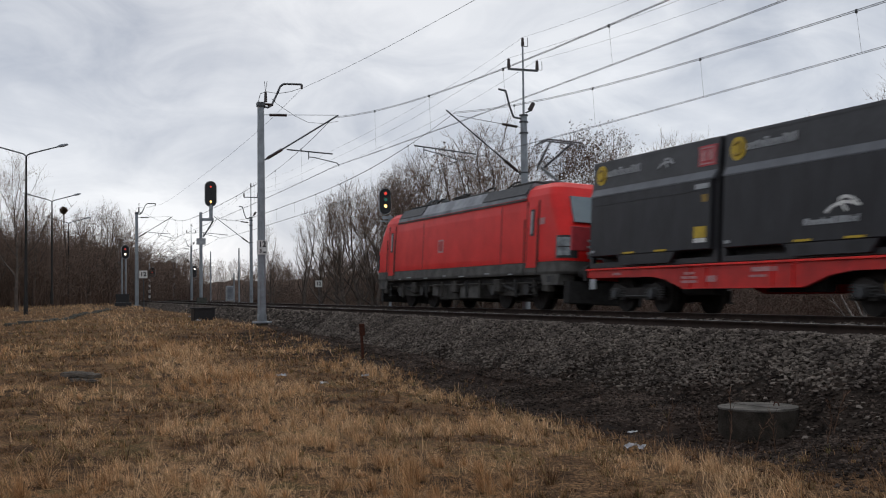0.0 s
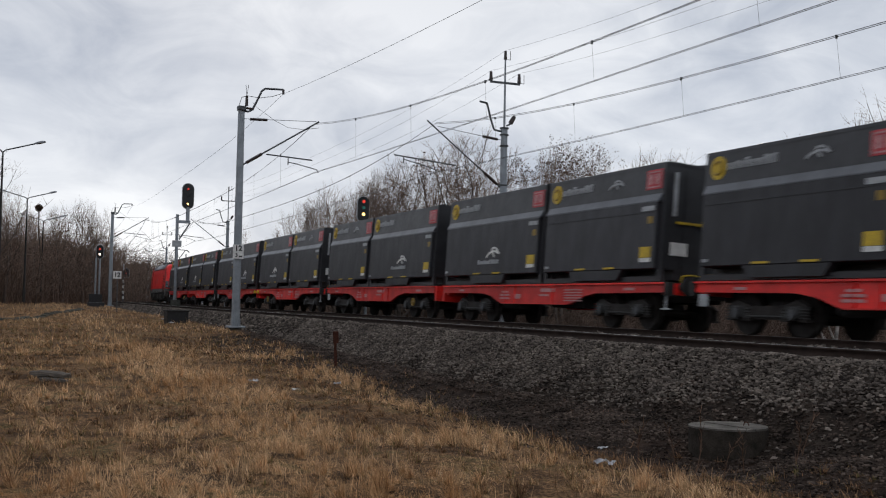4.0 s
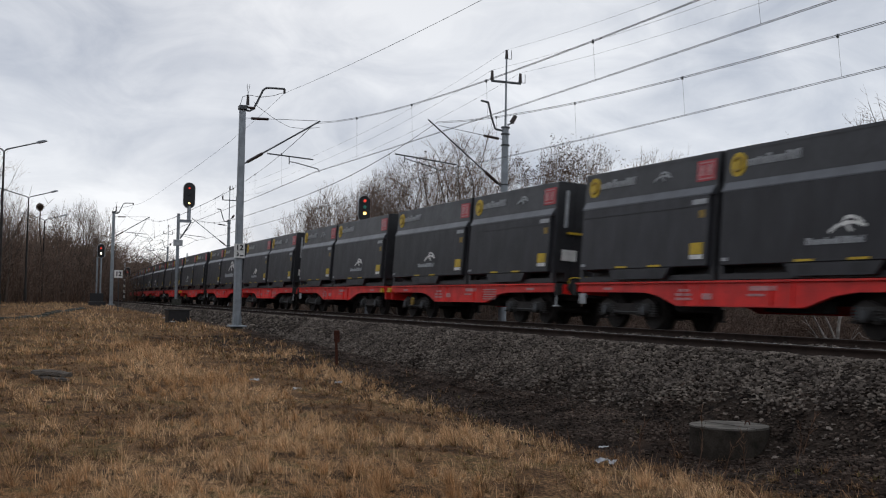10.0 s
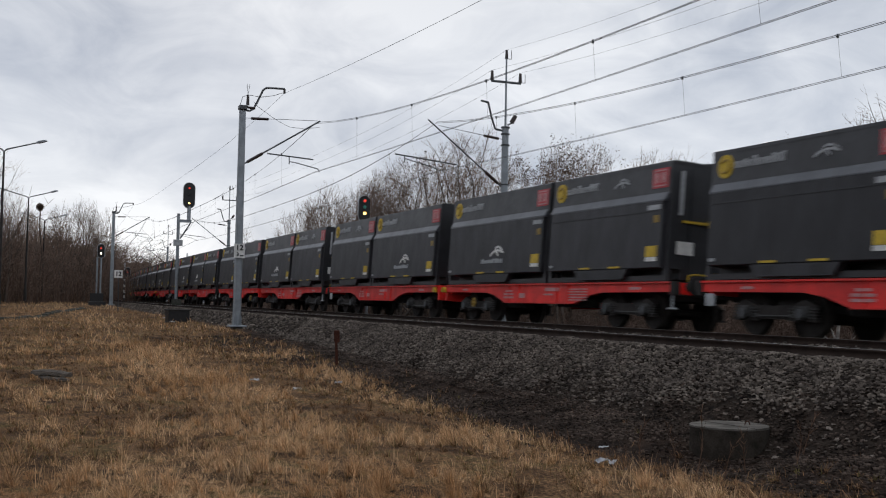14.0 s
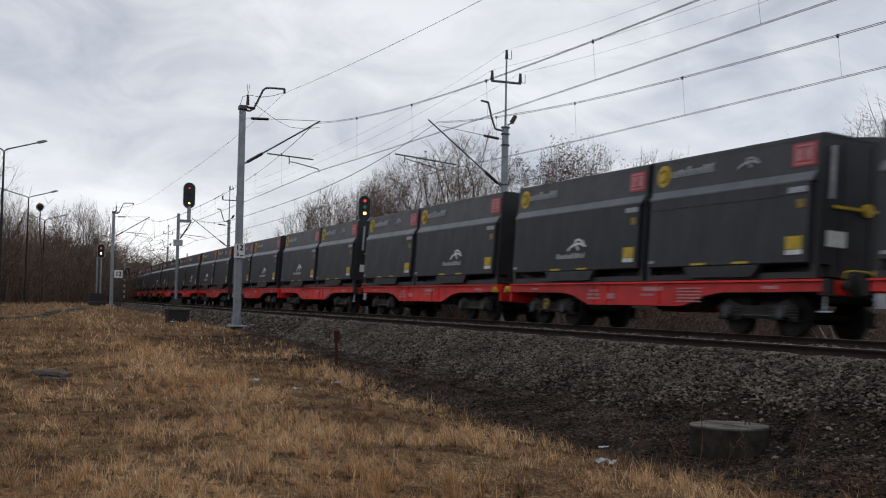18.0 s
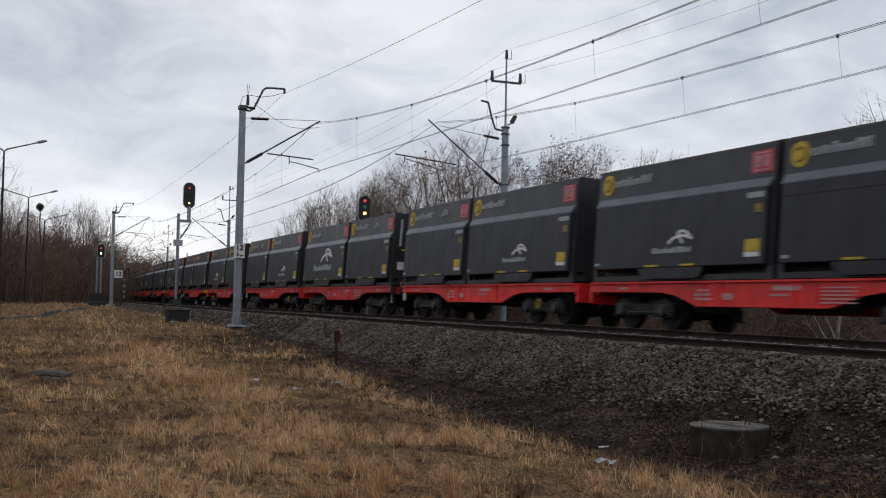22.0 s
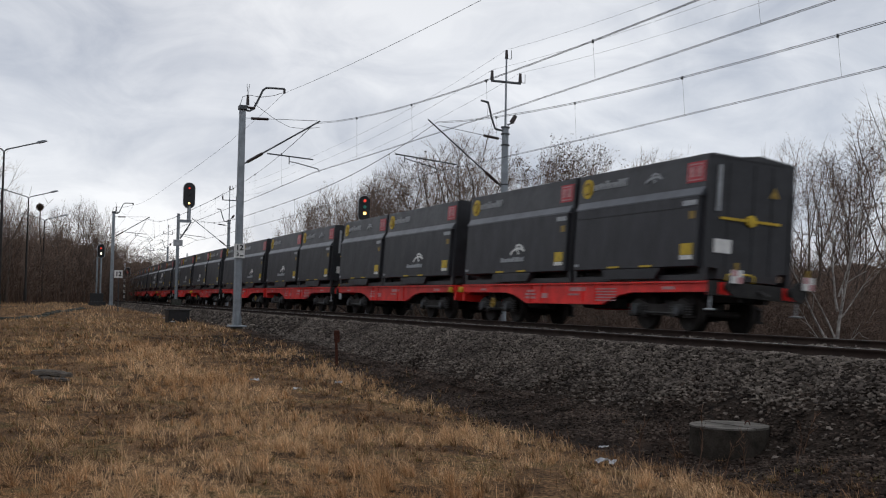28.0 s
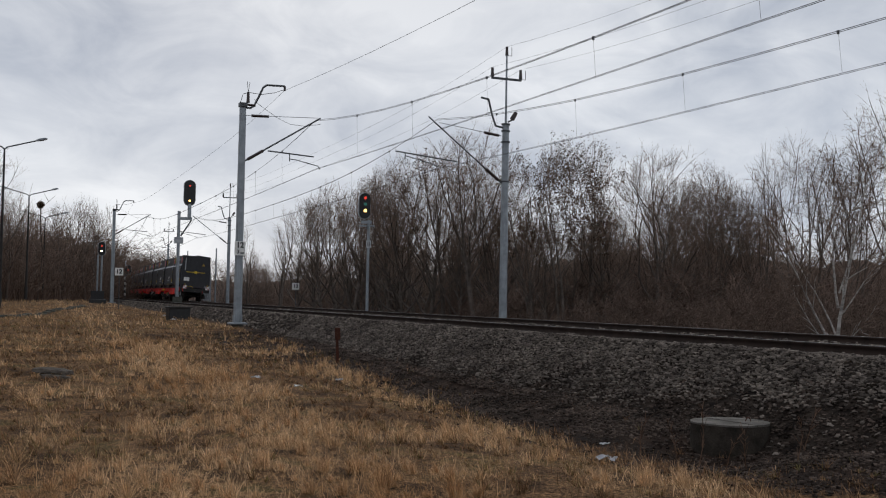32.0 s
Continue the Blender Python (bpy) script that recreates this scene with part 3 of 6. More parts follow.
        for x in (-0.62, 0.1, 0.62):
            box(bm, x - 0.03, x + 0.03, y0 - 0.01, y1, 0.2, 2.8)
        part("end_rib", bm, "container_frame", c)
    return c


def bogie(w, yc, handwheel):
    b = part("bogie", bbox(-0.75, 0.75, yc - 0.22, yc + 0.22, 0.5, 0.74), "underframe", w)
    for x in (-1.0, 1.0):
        bm = bmesh.new()
        prism(bm, [(yc - 1.28, 0.62), (yc - 0.95, 0.76), (yc - 0.5, 0.62), (yc + 0.5, 0.62), (yc + 0.95, 0.76), (yc + 1.28, 0.62), (yc + 1.24, 0.50), (yc + 0.66, 0.46), (yc + 0.42, 0.34), (yc - 0.42, 0.34), (yc - 0.66, 0.46), (yc - 1.24, 0.50)], x - 0.06, x + 0.06, "x")
        for y in (yc - 0.9, yc + 0.9):
            for dy in (-0.29, 0.29):
                tube(bm, (x, y + dy, 0.33), (x, y + dy, 0.62), 0.085, n=8)
                box(bm, x - 0.10, x + 0.10, y + dy - 0.10, y + dy + 0.10, 0.30, 0.35)
        part("side_frame", bm, "wheel_steel", b)
        for y in (yc - 0.9, yc + 0.9):
            bm = bmesh.new()
            s = 1 if x > 0 else -1
            tube(bm, (x + s * 0.05, y, 0.46), (x + s * 0.17, y, 0.46), 0.14, n=12)
            box(bm, min(x + s * 0.02, x + s * 0.12), max(x + s * 0.02, x + s * 0.12), y - 0.19, y + 0.19, 0.38, 0.62)
            part("axle_box", bm, "axlebox", b)
            # cap in paler metal than its box, to paint the glint there
            part("axle_cap", tube(bmesh.new(), (x + s * 0.17, y, 0.46), (x + s * 0.19, y, 0.46), 0.095, n=12), "dark_galvanised", b, "axle cap with its glint put in as paler metal")
            if s < 0:
                for dy in (-0.29, 0.29):
                    bm = bmesh.new()
                    for k in range(4):
                        tube(bm, (x + s * 0.03, y + dy, 0.365 + 0.062 * k), (x + s * 0.03, y + dy, 0.39 + 0.062 * k), 0.105, n=10)
                    part("coil_spring", bm, "axlebox", b)
        if x < 0: part("brake_rod", pipe([(x * 1.08, yc - 0.62, 0.40), (x * 1.08, yc + 0.62, 0.40)], 0.022, 6), "axlebox", b)
    if handwheel:
        ring = [(-1.2, yc + 0.13 * math.cos(t), 0.56 + 0.13 * math.sin(t)) for t in np.linspace(0, math.tau, 15)]
        bm = pipe(ring, 0.035, 6)
        tube(bm, (-1.2, yc - 0.13, 0.56), (-1.2, yc + 0.13, 0.56), 0.025, n=6)
        tube(bm, (-1.2, yc, 0.43), (-1.2, yc, 0.69), 0.025, n=6)
        part("brake_wheel", bm, "amber", b, "yellow hand brake wheel")
    for y in (yc - 0.9, yc + 0.9):
        bm = bmesh.new()
        tube(bm, (-1.0, 0, 0), (1.0, 0, 0), 0.08, n=10)
        for x in (-0.75, 0.75):
            s = 1 if x > 0 else -1
            tube(bm, (x - 0.06, 0, 0), (x + 0.06, 0, 0), 0.46, n=28)
            tube(bm, (x - s * 0.10, 0, 0), (x - s * 0.06, 0, 0), 0.485, n=28)
        ws = part("wheelset", bm, "wheel_steel", b, smooth=False)
        ws.location = (0, y, 0.46)
        ws["radius"] = 0.46


def wagon(front, handwheel):
    """One half of a double wagon: its buffers stand at the outer end, a drawbar at the inner end. front: the half that runs ahead."""
    w = thing("container_wagon", "red bogie container wagon with a fish-bellied side sill", "wagon", "wagons of the train")
    a, o = HALF / 2, (1 if front else -1)
    for x in (-1.2, 1.2):
        bm = bmesh.new()
        prism(bm, [(-a, 1.14), (a, 1.14), (a, 0.90), (a - 3.3, 0.88), (a - 3.9, 0.80), (a - 4.7, 0.56), (-a + 4.7, 0.56), (-a + 3.9, 0.80), (-a + 3.3, 0.88), (-a, 0.90)], x - 0.05, x + 0.05, "x")
        sill = part("side_sill", bm, "wagon_red", w)
        s = 1 if x > 0 else -1
        bm = bmesh.new(); box(bm, min(x, x + s * 0.11), max(x, x + s * 0.11), -a, a, 1.10, 1.145)
        part("top_flange", bm, "wagon_red", sill)
        bm = bmesh.new(); box(bm, min(x, x + s * 0.10), max(x, x + s * 0.10), -a + 4.7, a - 4.7, 0.56, 0.59)
        part("lower_flange", bm, "wagon_red", sill)
        for y in ((-a + 5.0, -1.2, 1.2, a - 5.0) if s < 0 else ()):
            part("web_rib", bbox(min(x + s * 0.05, x + s * 0.085), max(x + s * 0.05, x + s * 0.085), y - 0.012, y + 0.012, 0.59, 1.10), "wagon_red", sill)
    xs0, xs1 = -1.268, -1.25
    for y, ww, zz, hh in ((1.9, 0.62, 0.70, 0.06), (1.9, 0.62, 0.80, 0.06), (1.9, 0.40, 0.90, 0.06), (1.0, 0.34, 0.72, 0.14), (-0.9, 0.85, 0.92, 0.10), (-0.7, 0.55, 0.80, 0.05), (-a + 1.6, 0.5, 0.95, 0.07), (a - 1.6, 0.4, 0.95, 0.06)):
        part("lettering_bar", bbox(xs0, xs1, y - ww / 2, y + ww / 2, zz, zz + hh), "pale_red", w)
    if not front:
        for k in range(5):
            part("stencil_line", bbox(xs0, xs1, -2.9, -1.9, 0.66 + k * 0.075, 0.69 + k * 0.075), "pale_red", w)
    for x in (-0.35, 0.35):
        bm = bmesh.new(); box(bm, x - 0.06, x + 0.06, -a, a, 0.72, 1.12)
        part("centre_sill", bm, "underframe", w)
    for y in (-a + 0.15, -2.0, 2.0, a - 0.15):
        part("cross_member", bbox(-1.15, 1.15, y - 0.1, y + 0.1, 0.84, 1.13), "wagon_red", w)
    for k, y in enumerate((-a + 2.25, a - 2.25)):
        bogie(w, y, handwheel and (k == 0) == front)
    bm = tube(bmesh.new(), (-0.8, 1.3, 0.62), (-0.8, 2.6, 0.62), 0.19, n=14)
    part("air_reservoir", bm, "underframe", w)
    part("brake_gear", bbox(-0.9, -0.55, -2.4, -0.6, 0.5, 0.74), "underframe", w)
    # outer end
    e = o * a
    part("headstock", bbox(-1.3, 1.3, min(e, e + o * 0.16), max(e, e + o * 0.16), 0.82, 1.15), "underframe", w)
    for x in (-0.875, 0.875):
        bm = bmesh.new()
        tube(bm, (x, e + o * 0.16, 1.04), (x, e + o * 0.46, 1.04), 0.11, n=14)
        tube(bm, (x, e + o * 0.46, 1.04), (x, e + o * 0.52, 1.04), 0.23, n=18)
        part("buffer", bm, "underframe", w)
        if not front:
            part("red_end_plate", bbox(x - 0.24 + (0.05 if x > 0 else 0), x + 0.20, e - 0.175, e - 0.16, 0.85, 1.13), "wagon_red", w)
    bm = tube(bmesh.new(), (0, e + o * 0.16, 0.98), (0, e + o * 0.55, 0.85), 0.05, n=8)
    part("screw_coupling", bm, "underframe", w)
    for x in (-1.22, 1.22):
        if front:
            part("brake_card", bbox(x - 0.02, x + 0.02, e - 0.42, e - 0.12, 0.58, 0.86), "faded_white", w, "pale brake plate")
            continue
        bm = pipe([(x, e + o * 0.02, 1.12), (x, e + o * 0.02, 0.50)], 0.026)
        part("shunter_step_post", bm, "faded_white", w, "pale grey step post")
        bm = pipe([(x, e - o * 0.16, 0.50), (x, e + o * 0.22, 0.50)], 0.022)
        part("step", bm, "faded_white", w)
    pts = [(-0.95, e + o * 0.2, 1.16), (-0.95, e + o * 0.24, 1.30), (-0.80, e + o * 0.24, 1.34), (-0.35, e + o * 0.24, 1.34), (-0.2, e + o * 0.24, 1.30), (-0.2, e + o * 0.2, 1.16)]
    part("grab_rail", pipe(pts, 0.022, 6), "yellow", w, "yellow bent grab rail")
    # inner end
    i = -o * a
    part("drawbar_headstock", bbox(-1.22, 1.22, min(i, i - o * 0.12), max(i, i - o * 0.12), 0.62, 1.15), "wagon_red", w)
    part("drawbar", bbox(-0.12, 0.12, min(i, i - o * 0.45), max(i, i - o * 0.45), 0.78, 0.98), "underframe", w)
    if front != handwheel:
        bm = tube(bmesh.new(), (-1.2, i + 0.2, 0.98), (-1.34, i + 0.2, 0.98), 0.10, n=10)
        box(bm, -1.34, -1.22, i + 0.02, i + 0.34, 0.9, 0.96)
        part("valve_handle", bm, "yellow", w, "yellow valve handle")
    return w


train = []   # thing, distance of its middle ahead of the train's tail, height above the rails


def build_train():
    protos = {}
    def put(ob_key, maker, ahead, up):
        if ob_key not in protos:
            protos[ob_key] = ob = maker()
        else:
            ob = copy_thing(protos[ob_key], on_track(0, True, up))
        train.append((ob, ahead, up))
        return ob
    for u in range(20):
        z = u * UNIT
        turned = u in (0, 2, 3, 6, 7, 10, 13, 15, 18)
        put("rear_wagon_%d" % turned, lambda: wagon(False, turned), z + HALF / 2, 0.0)
        put("front_wagon_%d" % turned, lambda: wagon(True, not turned), z + HALF + 0.9 + HALF / 2, 0.0)
        kind_a = "bigmark" if u in (3, 5) else "mark"
        kind_b = "bigmark" if u in (3, 14) else ("plain" if u in (6, 11) else "mark")
        put("crease_rear", lambda: container("bulk_container", SHORT, "crease", True), z + INSET + SHORT / 2, DECK)
        put("long_" + kind_a, lambda: container("bulk_container", LONG, kind_a), z + INSET + SHORT + GAP + LONG / 2, DECK)
        put("long_" + kind_b, lambda: container("bulk_container", LONG, kind_b), z + HALF + 1.13 + LONG / 2, DECK)
        put("crease_front", lambda: container("bulk_container", SHORT, "crease"), z + HALF + 1.13 + LONG + GAP + SHORT / 2, DECK)


build_train()


def tail_boards():
    """Red and white tail discs and lamps on the last wagon."""
    last = train[0][0]
    e = -HALF / 2
    for x in (-0.95, 1.05):
        b = part("tail_board", bbox(x - 0.15, x + 0.15, e - 0.60, e - 0.56, 1.10, 1.40), "white", last, "white and red tail board")
        for dx, dz in ((-0.075, 0.225), (0.075, 0.075)):
            part("red_field", bbox(x + dx - 0.07, x + dx + 0.07, e - 0.61, e - 0.598, 1.10 + dz - 0.07, 1.10 + dz + 0.07), "pale_red", b)
        part("tail_bracket", pipe([(x, e - 0.55, 1.40), (x, e - 0.55, 1.56)], 0.05), "amber", last)


tail_boards()


# ---------------------------------------------------------------- locomotive
def bmesh_ball(d, rs):
    """Short twigs set all round a middle, in one clump."""
    bm = bmesh.new()
    for v in d:
        p = Vector(v)
        tube(bm, p * 0.05, p * rs.uniform(0.3, 0.46), 0.03, 0.012, n=3)
    return bm


def ring_loft(levels, n=6):
    """Rounded rectangles stacked upwards: (z, half width, half length, corner radius)."""
    bm = bmesh.new()
    prev = None
    for z, w, l, r in levels:
        row = []
        for cx, cy, a0 in ((w - r, l - r, 0), (-w + r, l - r, 90), (-w + r, -l + r, 180), (w - r, -l + r, 270)):
            for k in range(n + 1):
                t = radians(a0 + 90 * k / n)
                row.append(bm.verts.new((cx + r * math.cos(t), cy + r * math.sin(t), z)))
        if prev:
            for i in range(len(row)):
                j = (i + 1) % len(row)
                bm.faces.new((prev[i], prev[j], row[j], row[i]))
        else:
            bm.faces.new(row[::-1])
        prev = row
    bm.faces.new(prev)
    return bm


def locomotive():
    c = thing("locomotive", "red four-axle electric locomotive with grey roof and raised pantograph", "locomotive")
    bm = ring_loft([(1.42, 1.49, 8.9, 0.42), (1.6, 1.50, 8.92, 0.42), (2.15, 1.50, 8.88, 0.42), (2.45, 1.50, 8.72, 0.45), (3.05, 1.49, 8.35, 0.45), (3.45, 1.45, 8.05, 0.42), (3.68, 1.36, 7.88, 0.40), (3.84, 1.18, 7.65, 0.40), (3.90, 0.9, 7.3, 0.4)])
    part("body", bm, "loco_red", c, "red painted body", smooth=False)
    bm = ring_loft([(1.04, 1.46, 8.80, 0.40), (1.12, 1.49, 8.86, 0.42), (1.415, 1.48, 8.88, 0.42)])
    part("lower_skirt", bm, "loco_grey", c, "dusty grey lower skirt")
    for o in (-1, 1):
        for x in (-1, 1):
            bm = prism(bmesh.new(), [(o * 7.30, 1.045), (o * 8.50, 1.045), (o * 8.44, 0.72), (o * 7.50, 0.72)], min(x * 0.9, x * 1.45), max(x * 0.9, x * 1.45), "x")
            part("cab_skirt", bm, "loco_grey", c, "dusty grey skirt under the cab")
            # black block on the skirt, painting the shade inside the foot hole
            part("foot_hole", bbox(min(x * 1.40, x * 1.456), max(x * 1.40, x * 1.456), min(o * 7.75, o * 8.05), max(o * 7.75, o * 8.05), 0.80, 0.98), "black", c)
    part("underfloor", bbox(-1.2, 1.2, -7.4, 7.4, 0.84, 1.04), "underframe", c)
    # grey roof between the cabs: sloping grilles along both edges
    bm = bmesh.new()
    prism(bm, [(-1.47, 3.44), (-1.465, 3.54), (-1.22, 3.935), (1.22, 3.935), (1.465, 3.54), (1.47, 3.44)], -6.15, 6.15)
    roof = part("roof_panel", bm, "roof_grey", c, "pale grey roof panel")
    for y0, y1 in ((-6.1, -2.6), (3.4, 6.1)):
        for sx in (-1, 1):
            bm = bmesh.new()
            prism(bm, [(sx * 1.458, 3.565), (sx * 1.482, 3.575), (sx * 1.255, 3.93), (sx * 1.23, 3.925)], y0, y1)
            part("roof_grille", bm, "black", roof)
    for sx in (-1, 1):
        part("gutter", bbox(min(sx * 1.47, sx * 1.50), max(sx * 1.47, sx * 1.50), -6.2, 6.2, 3.36, 3.41), "loco_grey", c)
        for y in (-6.75, 6.75):
            d = part("cab_door", bbox(min(sx * 1.495, sx * 1.515), max(sx * 1.495, sx * 1.515), y - 0.36, y + 0.36, 1.25, 3.15, 0.004), "loco_red", c)
            for dy in (-0.40, 0.40):
                part("door_seam", bbox(min(sx * 1.49, sx * 1.506), max(sx * 1.49, sx * 1.506), y + dy - 0.03, y + dy + 0.03, 1.43, 3.3), "underframe", d)
            part("door_window", bbox(min(sx * 1.51, sx * 1.522), max(sx * 1.51, sx * 1.522), y - 0.15, y + 0.15, 2.22, 3.04), "black", d, "dark-framed door window")
            part("blind", bbox(min(sx * 1.52, sx * 1.527), max(sx * 1.52, sx * 1.527), y - 0.02, y + 0.12, 2.28, 2.98), "faded_white", d, "pale pane in the door window")
            for dy in (-0.46, 0.46):
                part("handrail", pipe([(sx * 1.56, y + dy, 1.0), (sx * 1.56, y + dy, 2.75)], 0.018, 6), "dusty_underframe", c)
            for k in range(3):
                part("cab_step", bbox(min(sx * 1.30, sx * 1.50), max(sx * 1.30, sx * 1.50), y - 0.22, y + 0.22, 0.42 + k * 0.24, 0.45 + k * 0.24), "underframe", c)
        part("number_tag", bbox(min(sx * 1.498, sx * 1.508), max(sx * 1.498, sx * 1.508), -7.55 if sx < 0 else 7.25, -7.25 if sx < 0 else 7.55, 2.55, 2.75), "pale_red", c)
        e = part("side_emblem", bbox(min(sx * 1.502, sx * 1.508), max(sx * 1.502, sx * 1.508), 0.8, 1.35, 2.0, 2.48), "pale_red", c)
        part("emblem_field", bbox(min(sx * 1.506, sx * 1.511), max(sx * 1.506, sx * 1.511), 0.86, 1.29, 2.06, 2.42), "sign_red", e)
        for y in (-4.4, 3.0):
            part("panel_seam", bbox(min(sx * 1.5, sx * 1.504), max(sx * 1.5, sx * 1.504), y - 0.02, y + 0.02, 1.43, 3.34), "soot", c)
        for k, y in enumerate((-5.2, -3.3, -1.0, 0.6, 2.6, 4.6, 5.6)):
            part("skirt_tag", bbox(min(sx * 1.485, sx * 1.5), max(sx * 1.485, sx * 1.5), y - 0.12 - 0.09 * (k % 3), y + 0.16, 1.06 + 0.05 * (k % 2), 1.10 + 0.05 * (k % 2)), "faded_white", c)
    for o in (-1, 1):
        # windscreen, on the sloping front
        bm = bmesh.new()
        v = [bm.verts.new(p) for p in ((-1.12, o * 8.68, 2.55), (1.12, o * 8.68, 2.55), (1.02, o * 8.16, 3.36), (-1.02, o * 8.16, 3.36))]
        f = bm.faces.new(v)
        g = bmesh.ops.extrude_face_region(bm, geom=[f])
        bmesh.ops.translate(bm, verts=[x for x in g["geom"] if isinstance(x, bmesh.types.BMVert)], vec=(0, o * 0.06, 0.02))
        bmesh.ops.recalc_face_normals(bm, faces=bm.faces[:])
        ws = part("windscreen", bm, "glass_dark", c, "tinted windscreen")
        part("front_mask", bbox(-1.30, 1.30, min(o * 8.86, o * 8.95), max(o * 8.86, o * 8.95), 1.72, 2.42, 0.01), "sign_red", c)
        for x in (-1.12, 1.12):
            q = 1 if x > 0 else -1
            def corner(r0, r1, a0, a1, z0, z1):
                arc = [radians(a0 + (a1 - a0) * k / 7) for k in range(8)]
                pts = [(q * (1.08 + r1 * math.cos(t)), o * (8.48 + r1 * math.sin(t))) for t in arc] + [(q * (1.08 + r0 * math.cos(t)), o * (8.48 + r0 * math.sin(t))) for t in reversed(arc)]
                return prism(bmesh.new(), pts, z0, z1, "z")
            h = part("headlight_unit", corner(0.36, 0.445, -14, 92, 1.50, 2.16), "black", c, "black headlight unit wrapped round the corner")
            for z0, z1 in ((1.57, 1.80), (1.84, 2.10)):
                part("headlight_lens", corner(0.40, 0.458, 0, 62, z0, z1), "headlight_glass", h, "clear glass lens")
            for z0 in (1.62, 1.80, 1.98):
                part("front_bar", bbox(min(q * 0.30, q * 0.78), max(q * 0.30, q * 0.78), min(o * 8.94, o * 8.985), max(o * 8.94, o * 8.985), z0, z0 + 0.07), "faded_white", c, "pale front bar")
            bm = tube(bmesh.new(), (math.copysign(0.875, x), o * 8.8, 1.05), (math.copysign(0.875, x), o * 9.40, 1.05), 0.12, n=14)
            b = part("buffer", bm, "underframe", c)
            bm = tube(bmesh.new(), (math.copysign(0.875, x), o * 9.40, 1.05), (math.copysign(0.875, x), o * 9.47, 1.05), 0.26, n=20)
            part("buffer_head", bm, "dusty_underframe", b)
        part("grille_strip", bbox(-0.75, 0.75, min(o * 8.9, o * 8.965), max(o * 8.9, o * 8.965), 1.5, 1.62), "roof_grey", c)
        part("rail_guard", bbox(-1.25, 1.25, min(o * 8.45, o * 8.75), max(o * 8.45, o * 8.75), 0.18, 0.84, 0.03), "underframe", c)
    for yc in (-4.75, 4.75):
        b = part("bogie", bbox(-0.9, 0.9, yc - 0.6, yc + 0.6, 0.4, 0.84), "underframe", c)
        for x in (-1.12, 1.12):
            bm = bmesh.new()
            prism(bm, [(yc - 2.0, 0.82), (yc + 2.0, 0.82), (yc + 2.0, 0.60), (yc + 0.7, 0.42), (yc - 0.7, 0.42), (yc - 2.0, 0.60)], x - 0.09, x + 0.09, "x")
            part("side_frame", bm, "dusty_underframe", b)
            for dy in (-1.3, 1.3):
                s = 1 if x > 0 else -1
                bm = tube(bmesh.new(), (x, yc + dy, 0.62), (x + s * 0.2, yc + dy, 0.62), 0.20, n=14)
                part("axle_box", bm, "axlebox", b)
            part("damper", pipe([(x * 1.12, yc - 0.6, 0.55), (x * 1.12, yc + 0.6, 0.75)], 0.06), "axlebox", b)
        for dy in (-1.3, 1.3):
            bm = bmesh.new()
            tube(bm, (-1.1, 0, 0), (1.1, 0, 0), 0.1, n=10)
            for x in (-0.75, 0.75):
                tube(bm, (x - 0.07, 0, 0), (x + 0.07, 0, 0), 0.625, n=32)
            w = part("wheelset", bm, "wheel_steel", b)
            w.location = (0, yc + dy, 0.625)
            w["radius"] = 0.625
    for x0, x1, y0, y1, z0 in ((-1.3, -0.5, -2.2, -0.5, 0.32), (0.5, 1.3, -2.2, -0.5, 0.32), (-1.25, 1.25, -0.3, 1.6, 0.28), (-1.3, -0.6, 1.7, 2.3, 0.4)):
        part("equipment_case", bbox(x0, x1, y0, y1, z0, 0.85, 0.03), "loco_grey" if z0 > 0.3 else "dusty_underframe", c)
    # dampers, sand boxes and pipes along the running gear
    for sx in (-1, 1):
        for k, y in enumerate((-7.6, -6.9, -5.5, -4.0, -2.6, -1.4, -0.2, 1.0, 2.6, 4.1, 5.4, 6.9, 7.6)):
            if k % 3 == 0:
                part("sand_box", bbox(min(sx * 1.18, sx * 1.44), max(sx * 1.18, sx * 1.44), y - 0.22, y + 0.22, 0.52, 0.95, 0.03), "dusty_underframe", c)
            else:
                part("damper_strut", pipe([(sx * 1.40, y, 0.36), (sx * 1.40, y + 0.08, 0.92)], 0.055, 8), "dusty_underframe" if k % 3 == 1 else "underframe", c)
        part("brake_pipe", pipe([(sx * 1.36, -7.4, 0.80), (sx * 1.36, 7.4, 0.80)], 0.025, 6), "dusty_underframe", c)
    # roof gear
    for y in (-2.2, -0.9, 0.4, 1.6):
        part("roof_insulator", tube(bmesh.new(), (0.3, y, 3.86), (0.3, y, 4.16), 0.07, 0.05, n=10), "insulator", c)
    part("busbar", pipe([(0.3, -4.2, 4.18), (0.3, 4.6, 4.18)], 0.03, 6), "dark_galvanised", c)
    part("roof_case", bbox(-0.75, 0.1, -1.6, 0.4, 3.9, 4.14, 0.03), "loco_grey", c)
    part("roof_fan", tube(bmesh.new(), (0, 2.8, 3.86), (0, 2.8, 4.0), 0.5, n=18), "loco_grey", c)
    for x, y0, y1, z in ((-0.9, -5.9, -4.2, 4.05), (-0.5, 0.6, 2.0, 4.22), (0.75, -3.4, -2.2, 4.18), (-0.85, 3.6, 5.8, 4.06), (0.8, 0.2, 1.5, 4.15)):
        part("roof_equipment", bbox(x - 0.22, x + 0.22, y0, y1, 3.88, z, 0.03), "underframe", c)
